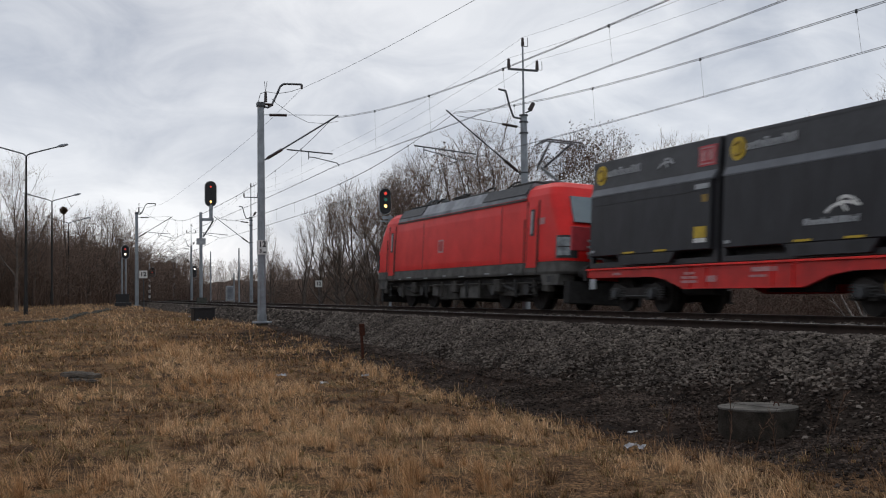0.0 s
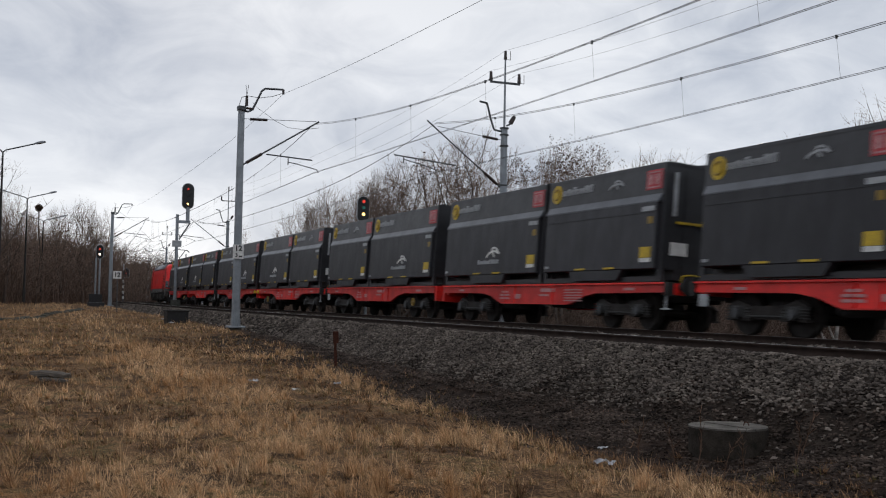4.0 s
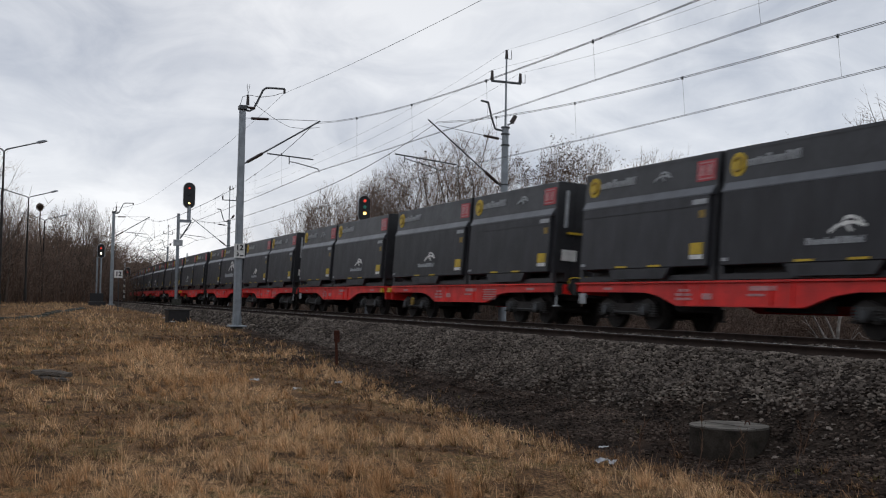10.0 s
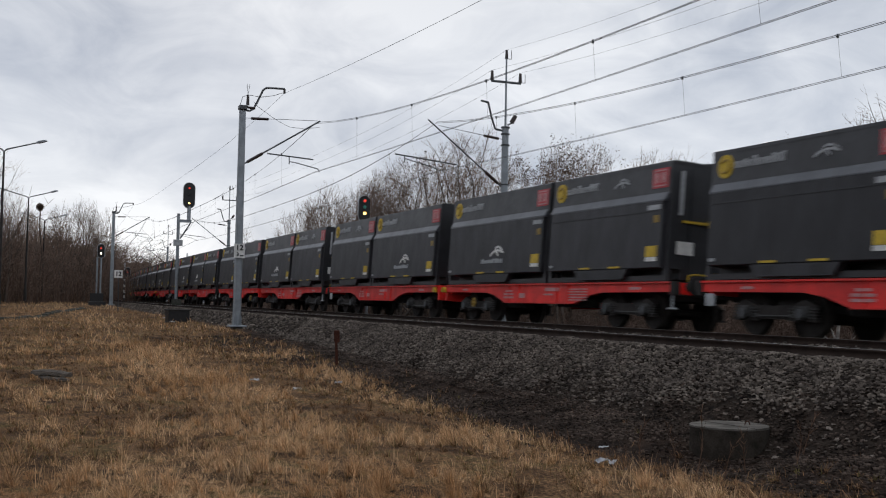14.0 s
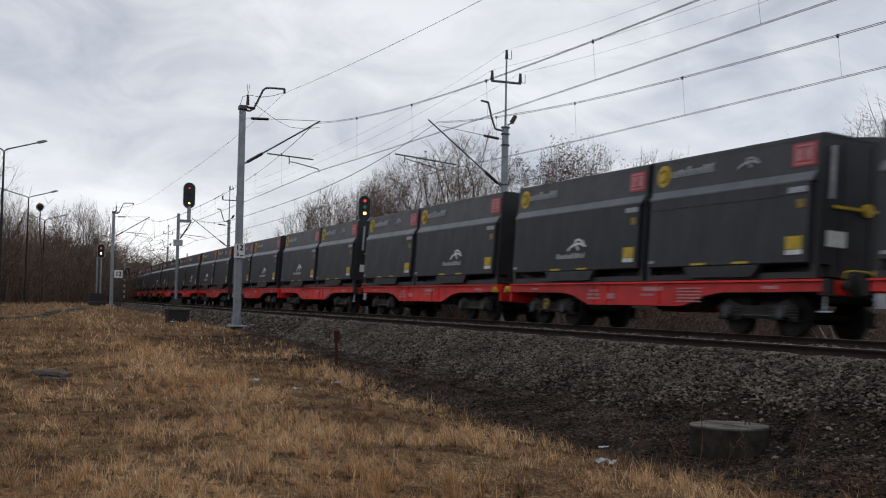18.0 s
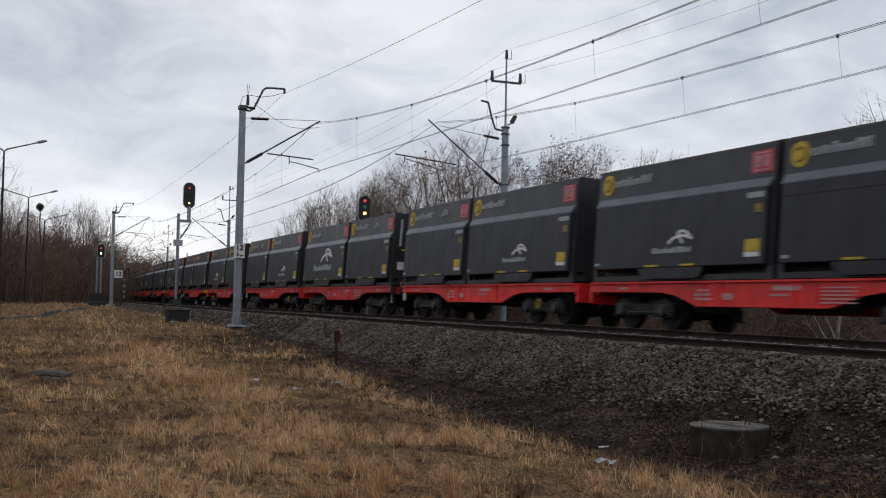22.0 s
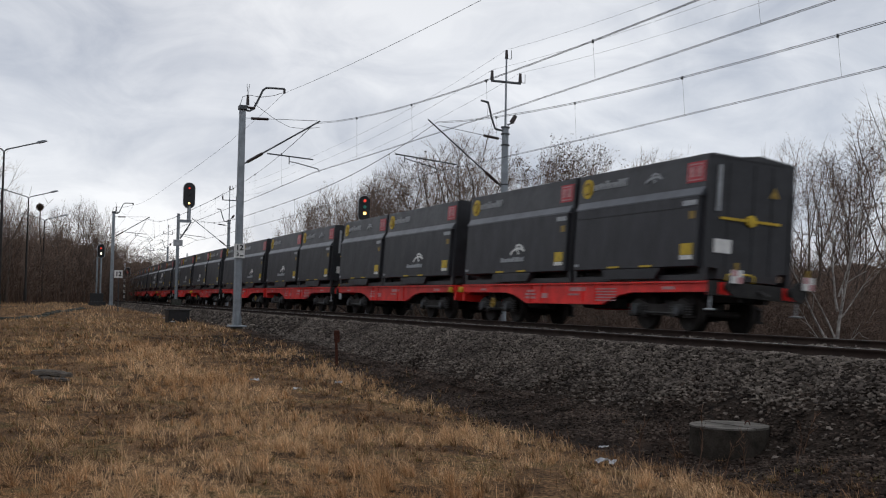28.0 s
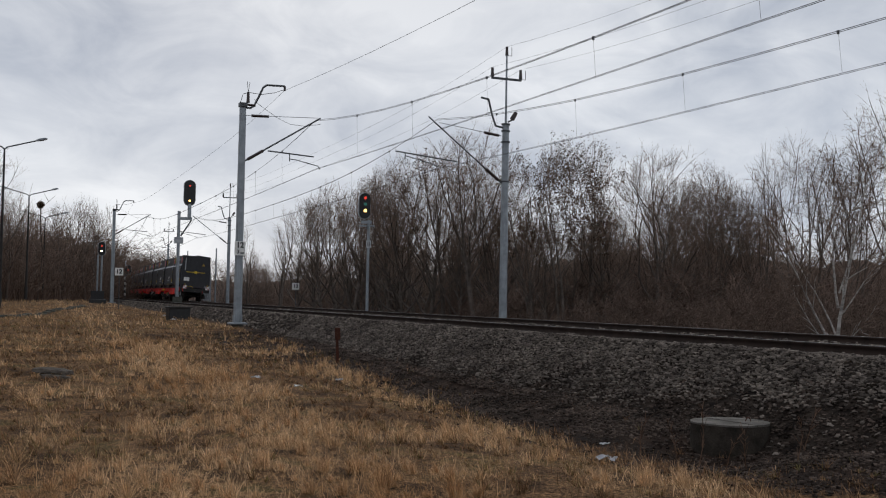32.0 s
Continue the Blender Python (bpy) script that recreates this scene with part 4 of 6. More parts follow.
    for y in (-3.6, -1.5, 1.0, 3.2):
        part("roof_cable", pipe([(-0.8, y - 0.5, 4.0), (-0.6, y - 0.2, 4.26), (-0.6, y + 0.3, 4.26), (-0.8, y + 0.6, 4.0)], 0.03, 6), "underframe", c)
    def pantograph(y, up):
        p = part("pantograph", bbox(-0.65, 0.65, y - 0.9, y + 0.9, 4.02, 4.08), "dark_galvanised", c, "raised pantograph" if up else "folded pantograph")
        for x in (-0.55, 0.55):
            for dy in (-0.7, 0.7):
                part("support_insulator", tube(bmesh.new(), (x, y + dy, 3.8), (x, y + dy, 4.02), 0.06, n=8), "insulator", p)
        knee, head = ((y + 1.05, 4.78), (y - 0.35, 5.42)) if up else ((y + 1.15, 4.2), (y - 0.7, 4.28))
        part("lower_arm", pipe([(0, y - 0.45, 4.1), (0, *knee)], 0.05), "dark_galvanised", p)
        bm = pipe([(-0.12, *knee), (-0.38, *head)], 0.04)
        tube(bm, (0.12, *knee), (0.38, *head), 0.04)
        part("upper_arm", bm, "dark_galvanised", p)
        for dy in (-0.18, 0.18):
            part("collector_strip", pipe([(-0.80, head[0] + dy, head[1] - 0.14), (-0.58, head[0] + dy, head[1] + 0.04), (0.58, head[0] + dy, head[1] + 0.04), (0.80, head[0] + dy, head[1] - 0.14)], 0.030, 6), "dark_galvanised", p)
    pantograph(-5.1, True)
    pantograph(5.3, False)
    return c


loco = locomotive()
train.append((loco, 20 * UNIT - 1.26 + 9.9, 0.0))


# ---------------------------------------------------------------- overhead line
def lettering(text, size, parent, at, material_name="black", name="numeral"):
    """Built-in font, as a thin solid facing -y of its parent."""
    cu = bpy.data.curves.new("letters", "FONT")
    cu.offset = size * 0.035
    cu.body, cu.size, cu.extrude, cu.align_x, cu.align_y = text, size, 0.004, "CENTER", "CENTER"
    ob = bpy.data.objects.new("letters", cu); scene.collection.objects.link(ob)
    me = bpy.data.meshes.new_from_object(ob.evaluated_get(bpy.context.evaluated_depsgraph_get()))
    bpy.data.objects.remove(ob)
    me.materials.clear(); me.materials.append(M[material_name])
    o = new(name, me); o.parent = parent
    o.matrix_local = pose(*at, 90, 0, 0)
    return o


def mast_near(s, off, base, plate=False):
    """Steel mast on the camera's side: +x points to the track; heights are above rail level."""
    m = thing("overhead_line_mast", "grey galvanised overhead line mast with a cantilever" + (" and number plate" if plate else ""), "mast", "overhead line masts", upright(s, off, 0))
    bm = bmesh.new()
    for x in (-0.09, 0.09):
        tube(bm, (x, 0, base), (x * 0.72, 0, 8.2), 0.085, 0.07, n=8)
    box(bm, -0.09, 0.09, -0.07, 0.07, base, 8.15)
    part("post", bm, "galvanised", m, "blue-grey galvanised post")
    part("base_plate", bbox(-0.34, 0.34, -0.3, 0.3, base - 0.02, base + 0.05, 0.01), "galvanised", m)
    part("footing", bbox(-0.2, 0.2, -0.2, 0.2, base - 0.6, base - 0.02), "concrete_dark", m)
    for k in range(4):
        a = radians(45 + 90 * k)
        part("gusset", bbox(-0.02 + 0.2 * math.cos(a), 0.02 + 0.2 * math.cos(a), 0.15 * math.sin(a) - 0.05, 0.15 * math.sin(a) + 0.05, base + 0.05, base + 0.34), "galvanised", m)
    part("mast_cap", bbox(-0.16, 0.16, -0.14, 0.14, 8.1, 8.28, 0.02), "dark_galvanised", m)
    part("strut", pipe([(0.12, 0, 5.95), (3.2, 0, 7.90)], 0.033), "dark_galvanised", m, "dark slanting strut")
    part("strut_insulator", tube(bmesh.new(), (0.25, 0, 6.03), (0.85, 0, 6.41), 0.065, n=10), "insulator", m)
    part("tie_rod", pipe([(0.1, 0, 7.78), (3.1, 0, 7.90)], 0.011, 6), "dark_galvanised", m)
    part("tie_insulator", tube(bmesh.new(), (0.35, 0, 7.785), (1.05, 0, 7.805), 0.055, n=10), "insulator", m)
    part("registration_tube", pipe([(1.05, 0, 6.42), (2.95, 0, 6.30)], 0.028), "dark_galvanised", m)
    part("drop_bracket", pipe([(1.95, 0, 6.36), (1.95, 0, 6.05)], 0.022, 6), "dark_galvanised", m)
    part("steady_arm", pipe([(1.95, 0, 6.15), (2.2, 0, 6.13), (3.15, 0, 5.93), (3.22, 0, 5.80)], 0.020, 6), "dark_galvanised", m)
    part("feeder_bracket", pipe([(0.05, 0, 8.10), (0.28, 0, 8.08), (0.44, 0, 8.18), (0.61, 0, 8.53), (0.80, 0, 8.96), (0.94, 0, 9.07), (1.68, 0, 9.09)], 0.042), "dark_galvanised", m, "bent dark feeder bracket")
    part("post_insulator", tube(bmesh.new(), (0.20, 0, 8.30), (0.20, 0, 8.72), 0.07, 0.05, n=10), "insulator", m)
    for o in (-0.05, 0.06):
        part("horn", pipe([(0.20, 0, 8.7), (0.20 + o, 0, 9.15)], 0.010, 5), "copper_wire", m)
    part("wire_clamp", tube(bmesh.new(), (1.68, 0, 8.90), (1.68, 0, 9.09), 0.05, n=8), "insulator", m)
    part("bracket_insulator", tube(bmesh.new(), (0.1, 0.0, 8.22), (0.5, 0, 8.2), 0.05, n=8), "insulator", m)
    part("earth_lead", pipe([(-0.1, 0, 8.3), (-0.02, -0.05, 8.62), (0.2, -0.08, 8.7), (0.7, -0.05, 8.66), (1.25, 0, 8.78), (1.6, 0, 8.92)], 0.012, 5), "copper_wire", m)
    part("jumper", pipe([(0.45, 0, 8.45), (0.64, 0, 8.26), (1.39, 0, 7.79), (1.93, 0, 7.56), (2.56, 0, 7.53), (3.2, 0, 7.65)], 0.009, 5), "copper_wire", m, "slack jumper cable")
    if plate:
        p = part("number_plate", bbox(-0.215, 0.215, -0.16, -0.135, 2.18, 2.74, 0.004), "white", m, "white distance plate with black figures")
        lettering("12", 0.30, p, (0, -0.166, 2.585))
        lettering("3", 0.20, p, (-0.07, -0.166, 2.32))
        part("figure_bar", bbox(0.02, 0.16, -0.168, -0.158, 2.25, 2.30), "black", p)
    return m


def mast_far(s, off, base, tall=True):
    """Round spun-concrete mast on the far side: -x points to the track."""
    m = thing("overhead_line_mast", "pale round overhead line mast with crossarm and cantilever", "mast", "overhead line masts", upright(s, off, 0))
    part("post", tube(bmesh.new(), (0, 0, base - 0.4), (0, 0, 7.72), 0.165, 0.135, n=16), "galvanised", m, "grey tapered post")
    for z in (7.72, 7.45, 7.0, 5.4):
        part("clamp_band", tube(bmesh.new(), (0, 0, z - 0.06), (0, 0, z), 0.18, n=14), "dark_galvanised", m)
    if tall:
        part("top_pole", tube(bmesh.new(), (0, 0, 7.7), (0, 0, 10.75), 0.05, 0.035, n=8), "galvanised", m)
        part("crossarm", bbox(-0.66, 0.66, -0.04, 0.04, 9.5, 9.58), "dark_galvanised", m)
        for x in (-0.63, 0.63):
            part("pin_insulator", tube(bmesh.new(), (x, 0, 9.58), (x, 0, 9.95), 0.075, 0.055, n=10), "insulator", m)
        for x, z in ((0.0, 10.5), (0.63, 9.58)):
            part("wire_hook", pipe([(x, 0, z), (x + 0.22, 0, z), (x + 0.22, 0, z + 0.36)], 0.012, 5), "copper_wire", m)
        part("tip_insulator", tube(bmesh.new(), (0, 0, 10.5), (0, 0, 10.85), 0.07, 0.05, n=10), "insulator", m)
    part("side_insulator", tube(bmesh.new(), (0.28, 0, 7.92), (0.44, 0, 8.20), 0.10, 0.085, n=10), "insulator", m)
    part("insulator_arm", pipe([(0.1, 0, 7.80), (0.34, 0, 7.92)], 0.035, 6), "dark_galvanised", m)
    part("strut", pipe([(-0.15, 0, 5.3), (-3.35, 0, 7.75)], 0.031), "dark_galvanised", m)
    part("strut_insulator", tube(bmesh.new(), (-0.3, 0, 5.42), (-0.85, 0, 5.84), 0.065, n=10), "insulator", m)
    part("tie_rod", pipe([(-0.1, 0, 7.2), (-2.9, 0, 7.55)], 0.011, 6), "dark_galvanised", m)
    part("tie_insulator", tube(bmesh.new(), (-0.3, 0, 7.22), (-0.95, 0, 7.30), 0.055, n=10), "insulator", m)
    part("registration_tube", pipe([(-2.1, 0, 6.05), (-4.7, 0, 6.3)], 0.028), "dark_galvanised", m)
    part("drop_bracket", pipe([(-4.3, 0, 6.27), (-4.3, 0, 6.0)], 0.022, 6), "dark_galvanised", m)
    part("steady_arm", pipe([(-4.3, 0, 6.15), (-3.4, 0, 5.95), (-2.9, 0, 5.8)], 0.020, 6), "dark_galvanised", m)
    part("feeder_bracket", pipe([(-0.1, 0, 7.55), (-0.45, 0, 7.6), (-0.62, 0, 8.05), (-0.78, 0, 8.65), (-1.1, 0, 8.7)], 0.042), "dark_galvanised", m)
    return m


NEAR_MASTS = (-18.0, 43.7, 105.0, 166.0, 228.0)
FAR_MASTS = (-21.0, 40.3, 102.0, 163.0, 225.0)


def wire_tube(points, r, n=5):
    """One continuous wire through the points."""
    bm = bmesh.new()
    prev = None
    for i, p in enumerate(points):
        a, b = Vector(points[max(i - 1, 0)]), Vector(points[min(i + 1, len(points) - 1)])
        q = (b - a).to_track_quat("Z", "Y")
        row = [bm.verts.new(Vector(p) + q @ Vector((r * math.cos(k * math.tau / n), r * math.sin(k * math.tau / n), 0))) for k in range(n)]
        if prev:
            for k in range(n):
                bm.faces.new((prev[k], prev[(k + 1) % n], row[(k + 1) % n], row[k]))
        prev = row
    return bm


def span_points(s0, s1, off0, off1, z_end, z_mid, n=22, power=3):
    out = []
    for k in range(n + 1):
        t = k / n
        s = s0 + (s1 - s0) * t
        x, y, _ = line(s, off0 + (off1 - off0) * t)
        out.append((float(x), float(y), z_mid + (z_end - z_mid) * abs(2 * t - 1) ** power))
    return out


def catenary(masts, offs, group, mess, cont):
    for i, (s0, s1) in enumerate(zip(masts, masts[1:])):
        c = thing("catenary_span", "contact wires and stranded messenger wires with droppers", "overhead wire", group)
        o0, o1 = offs[i % 2], offs[(i + 1) % 2]
        for d in (-0.02, 0.02):
            part("contact_wire", wire_tube(span_points(s0, s1, o0 + d, o1 + d, cont[1] + d, cont[0] + d), 0.0065), "copper_wire", c)
        for d in (-0.035, 0.035):
            part("messenger_wire", wire_tube(span_points(s0, s1, o0 + d, o1 + d, mess[1] + d * 0.8, mess[0] + d * 0.8), 0.008), "copper_wire", c)
        for k in range(1, 11):
            t = k / 11
            s = s0 + (s1 - s0) * t
            w = abs(2 * t - 1) ** 3
            x, y, _ = line(s, o0 + (o1 - o0) * t)
            x2, y2, _ = line(s - 0.12, o0 + (o1 - o0) * t)
            zt, zb = mess[0] + (mess[1] - mess[0]) * w, cont[0] + (cont[1] - cont[0]) * w
            if zt - zb < 0.2: continue
            d = part("dropper", wire_tube([(float(x), float(y), zt), (float(x2), float(y2), zb)], 0.003), "copper_wire", c)
            part("dropper_clamp", tube(bmesh.new(), (float(x), float(y), zt - 0.05), (float(x), float(y), zt + 0.03), 0.028, n=6), "dark_galvanised", d)


def build_overhead():
    for i, s in enumerate(NEAR_MASTS):
        mast_near(s, -2.95, -0.52 if i < 2 else -0.27, i == 1)
    for i, s in enumerate(FAR_MASTS):
        mast_far(s, 7.03, -0.4)
    catenary(NEAR_MASTS, (0.02, 0.04), "wires over the near track", (6.45, 7.80), (5.57, 5.78))
    catenary(FAR_MASTS, (4.02, 4.04), "wires over the far track", (6.33, 7.66), (5.44, 5.72))
    for i, (s0, s1) in enumerate(zip(NEAR_MASTS, NEAR_MASTS[1:])):
        f = thing("feeder_wire", "single dark feeder wire slung between masts", "overhead wire", "feeder wires")
        part("wire", wire_tube(span_points(s0, s1, -1.27, -1.27, 8.92, 8.17 if i else 7.86, power=3 if i else 2), 0.0065), "copper_wire", f)
    for i, (s0, s1) in enumerate(zip(FAR_MASTS, FAR_MASTS[1:])):
        for o, z in ((6.4, 9.98), (7.66, 9.98), (7.03, 10.86)):
            f = thing("line_wire", "thin dark line wire slung between masts", "overhead wire", "line wires")
            part("wire", wire_tube(span_points(s0, s1, o, o, z, z - 0.9), 0.0045), "copper_wire", f)


build_overhead()


# ---------------------------------------------------------------- signals, signs, lamps
def signal_head(m, x, z, lenses, w=0.30, h=0.70):
    """A rounded black plate with hooded lamps that face -y."""
    bm = bmesh.new()
    pts = [(w * math.cos(t), (h - w) + w * math.sin(t)) for t in np.linspace(0, math.pi, 11)] + [(w * math.cos(t), -(h - w) + w * math.sin(t)) for t in np.linspace(math.pi, math.tau, 11)]
    prism(bm, [(x + u, z + v) for u, v in pts], -0.05, 0.12)
    head = part("signal_head", bm, "black", m, "black rounded signal head")
    bm = bmesh.new()
    prism(bm, [(x + u * 1.12, z + v * 1.05) for u, v in pts], 0.12, 0.15)
    part("backing_plate", bm, "faded_white", m)
    for dz, kind in lenses:
        part("hood", tube(bmesh.new(), (x, -0.05, z + dz + 0.01), (x, -0.12, z + dz + 0.01), 0.125, n=16), "black", head)
        part("lens", tube(bmesh.new(), (x, -0.115, z + dz), (x, -0.13, z + dz), 0.085, n=16), kind, head, {"lamp_red": "lit red lens", "lamp_yellow": "lit yellow lens", "lamp_white": "lit white lens", "lamp_green": "green lens", "black": "unlit lens"}[kind])
    return head


def build_signals():
    m = thing("railway_signal", "black colour-light signal on a pale post showing red and yellow", "signal", "signals", upright(58.0, 6.85, 0.12, -6))
    part("post", tube(bmesh.new(), (0.2, 0.1, -0.6), (0.2, 0.1, 4.75), 0.085, 0.075, n=12), "galvanised", m, "pale grey post")
    part("bracket", bbox(-0.2, 0.35, 0.0, 0.2, 4.55, 4.70), "galvanised", m)
    part("platform", bbox(-0.3, 0.5, -0.1, 0.35, 4.40, 4.45), "galvanised", m)
    p = part("post_plate", bbox(0.06, 0.34, -0.01, 0.015, 3.22, 3.62), "faded_white", m)
    for k in (-0.06, 0.04):
        part("plate_bar", bbox(0.2 + k, 0.23 + k, -0.018, -0.008, 3.3, 3.54), "black", p)
    signal_head(m, -0.05, 5.52, ((0.42, "lamp_red"), (0.08, "lamp_green"), (-0.28, "lamp_yellow")), 0.30, 0.70)
    # between the tracks, further on
    m = thing("railway_signal", "tall colour-light signal with red and yellow lights on a grey post", "signal", "signals", upright(97.0, 1.95, 0, -4))
    for dx in (-0.04,):
        part("post", tube(bmesh.new(), (dx, 0.1, -0.3), (dx, 0.1, 7.75), 0.15, 0.13, n=14), "galvanised", m, "pale grey post tube")
    part("bracket", bbox(0.0, 1.05, 0.0, 0.2, 7.0, 7.25), "galvanised", m)
    part("brace", pipe([(0.15, 0.1, 5.6), (1.0, 0.1, 7.0)], 0.06), "dark_galvanised", m)
    part("neck", tube(bmesh.new(), (0.82, 0.05, 7.2), (0.82, 0.05, 8.4), 0.16, n=12), "galvanised", m)
    part("footing", bbox(-0.4, 0.4, -0.25, 0.35, -0.35, 0.4), "concrete_dark", m)
    part("post_plate", bbox(-0.42, 0.36, -0.06, -0.03, 4.95, 5.5), "faded_white", m)
    signal_head(m, 0.80, 9.35, ((0.60, "lamp_red"), (0.1, "black"), (-0.68, "lamp_yellow")), 0.46, 1.08)
    # two small ones in the distance on the camera's side
    m = thing("railway_signal", "small distant signal with a red and a white light", "signal", "signals", pose(-33.6, 110.0, 0.05, 0, 0, 17))
    for dx in (-0.18, 0.18):
        part("post", tube(bmesh.new(), (dx - 0.15, 0.1, 0), (dx - 0.15, 0.1, 4.3), 0.09, n=10), "galvanised", m)
    part("relay_box", bbox(-0.9, 0.35, -0.35, 0.25, -0.1, 0.75, 0.02), "black", m, "black relay box at the foot")
    signal_head(m, 0.0, 4.92, ((0.25, "lamp_red"), (-0.25, "lamp_white")), 0.34, 0.68)
    m = thing("railway_signal", "distant shunting signal with a red light on a striped post", "signal", "signals", pose(-40.6, 144.4, 0.0, 0, 0, 15))
    part("post", tube(bmesh.new(), (-0.35, 0.1, 0), (-0.35, 0.1, 4.2), 0.10, n=10), "dark_galvanised", m)
    for k in range(4):
        part("stripe", tube(bmesh.new(), (-0.35, 0.1, 0.3 + 0.7 * k), (-0.35, 0.1, 0.65 + 0.7 * k), 0.125, n=10), "white", m)
    part("top_strip", bbox(-0.42, -0.28, 0.0, 0.02, 3.9, 4.8), "faded_white", m)
    signal_head(m, 0.0, 3.64, ((-0.02, "lamp_red"), (0.3, "black")), 0.36, 0.62)
    m = thing("railway_signal", "distant dark signal with a small white light", "signal", "signals", upright(156.5, 7.0, 0.25))
    part("post", tube(bmesh.new(), (-0.3, 0.1, -0.2), (-0.3, 0.1, 4.6), 0.08, n=10), "galvanised", m)
    signal_head(m, 0.0, 3.6, ((0.35, "lamp_white"), (-0.2, "black")), 0.26, 0.8)
    # thin pale posts by the far curve
    for s, o, h in ((197, 6.3, 5.2), (201, 6.2, 5.2), (140, 7.6, 6.0), (118, 8.2, 5.5), (125, 8.6, 3.0)):
        p = thing("lineside_post", "slim pale steel post beside the distant track", "post", "lineside posts", upright(s, o, -0.3))
        part("shaft", tube(bmesh.new(), (0, 0, 0), (0, 0, h + 0.3), 0.09, 0.07, n=8), "galvanised", p)
    # distance boards
    for m0, hh in ((pose(-19.45, 67.24, -0.45, 0, 0, 12), 2.35), (upright(76.0, 7.4, -0.7, -10), 2.0)):
        b = thing("distance_board", "white square board with black figures on a thin post", "sign", "distance boards", m0)
        part("post", tube(bmesh.new(), (0.04, 0.03, 0), (0, 0.03, hh), 0.028, n=8), "dark_galvanised", b)
        p = part("board", bbox(-0.24, 0.24, -0.01, 0.01, hh - 0.23, hh + 0.23, 0.003), "white", b)
        lettering("12", 0.36, p, (0, -0.016, hh))
    c = thing("relay_cabinet", "narrow light grey relay cabinet beside the track", "cabinet", "", upright(118.0, 7.2, -0.1, 8))
    part("body", bbox(-0.36, 0.36, -0.25, 0.25, 0.1, 1.65, 0.02), "faded_white", c)
    part("plinth", bbox(-0.4, 0.4, -0.28, 0.28, -0.4, 0.1), "concrete", c)
    part("cabinet_door", bbox(-0.31, 0.31, -0.268, -0.252, 0.2, 1.55), "roof_grey", c)
    b = thing("trackside_box", "black covered cable box in the verge", "box", "", upright(52.0, -4.0, -0.64, 5))
    part("body", bbox(-0.48, 0.48, -0.35, 0.35, 0, 0.60, 0.02), "black", b)
    part("lid", bbox(-0.53, 0.53, -0.4, 0.4, 0.60, 0.67, 0.015), "underframe", b)
    b = thing("trackside_box", "low dark cable box at the mast foot", "box", "", upright(100.0, -4.4, -0.45, 0))
    part("body", bbox(-0.7, 0.7, -0.4, 0.4, 0, 0.5, 0.02), "black", b)


def street_lamp(x, y, z, h, turn):
    m = thing("street_lamp", "dark steel street lamp with two outstretched arms", "street lamp", "street lamps", pose(x, y, z, 0, 0, turn))
    part("pole", tube(bmesh.new(), (0, 0, 0), (0, 0, h - 0.1), 0.10, 0.05, n=10), "underframe", m, "dark brown pole")
    part("sleeve", tube(bmesh.new(), (0, 0, 0), (0, 0, 1.0), 0.13, n=10), "underframe", m)
    for o in (-1, 1):
        a = part("arm", pipe([(0, 0, h - 0.12), (o * 0.15, 0, h + 0.02), (o * 1.75, 0, h + 0.47)], 0.04), "dark_galvanised", m)
        bm = ring_loft([(-0.06, 0.10, 0.06, 0.05), (-0.02, 0.34, 0.13, 0.12), (0.06, 0.30, 0.11, 0.1), (0.10, 0.16, 0.05, 0.05)], 3)
        bmesh.ops.transform(bm, matrix=pose(o * 2.02, 0, h + 0.53, 0, -o * 14, 0), verts=bm.verts[:])
        part("lamp_head", bm, "roof_grey", a, "pale grey lamp head")


def build_lamps():
    street_lamp(-25.4, 64.2, -0.45, 9.35, 14)
    street_lamp(-34.9, 93.8, 0.0, 8.75, 16)
    street_lamp(-41.7, 116.8, 0.0, 8.4, 16)
    p = thing("lineside_post", "slim dark steel post at the edge of the wood", "post", "lineside posts", pose(-43.5, 128.0, 0.0))
    part("shaft", tube(bmesh.new(), (0, 0, 0), (0, 0, 4.6), 0.08, n=8), "underframe", p)


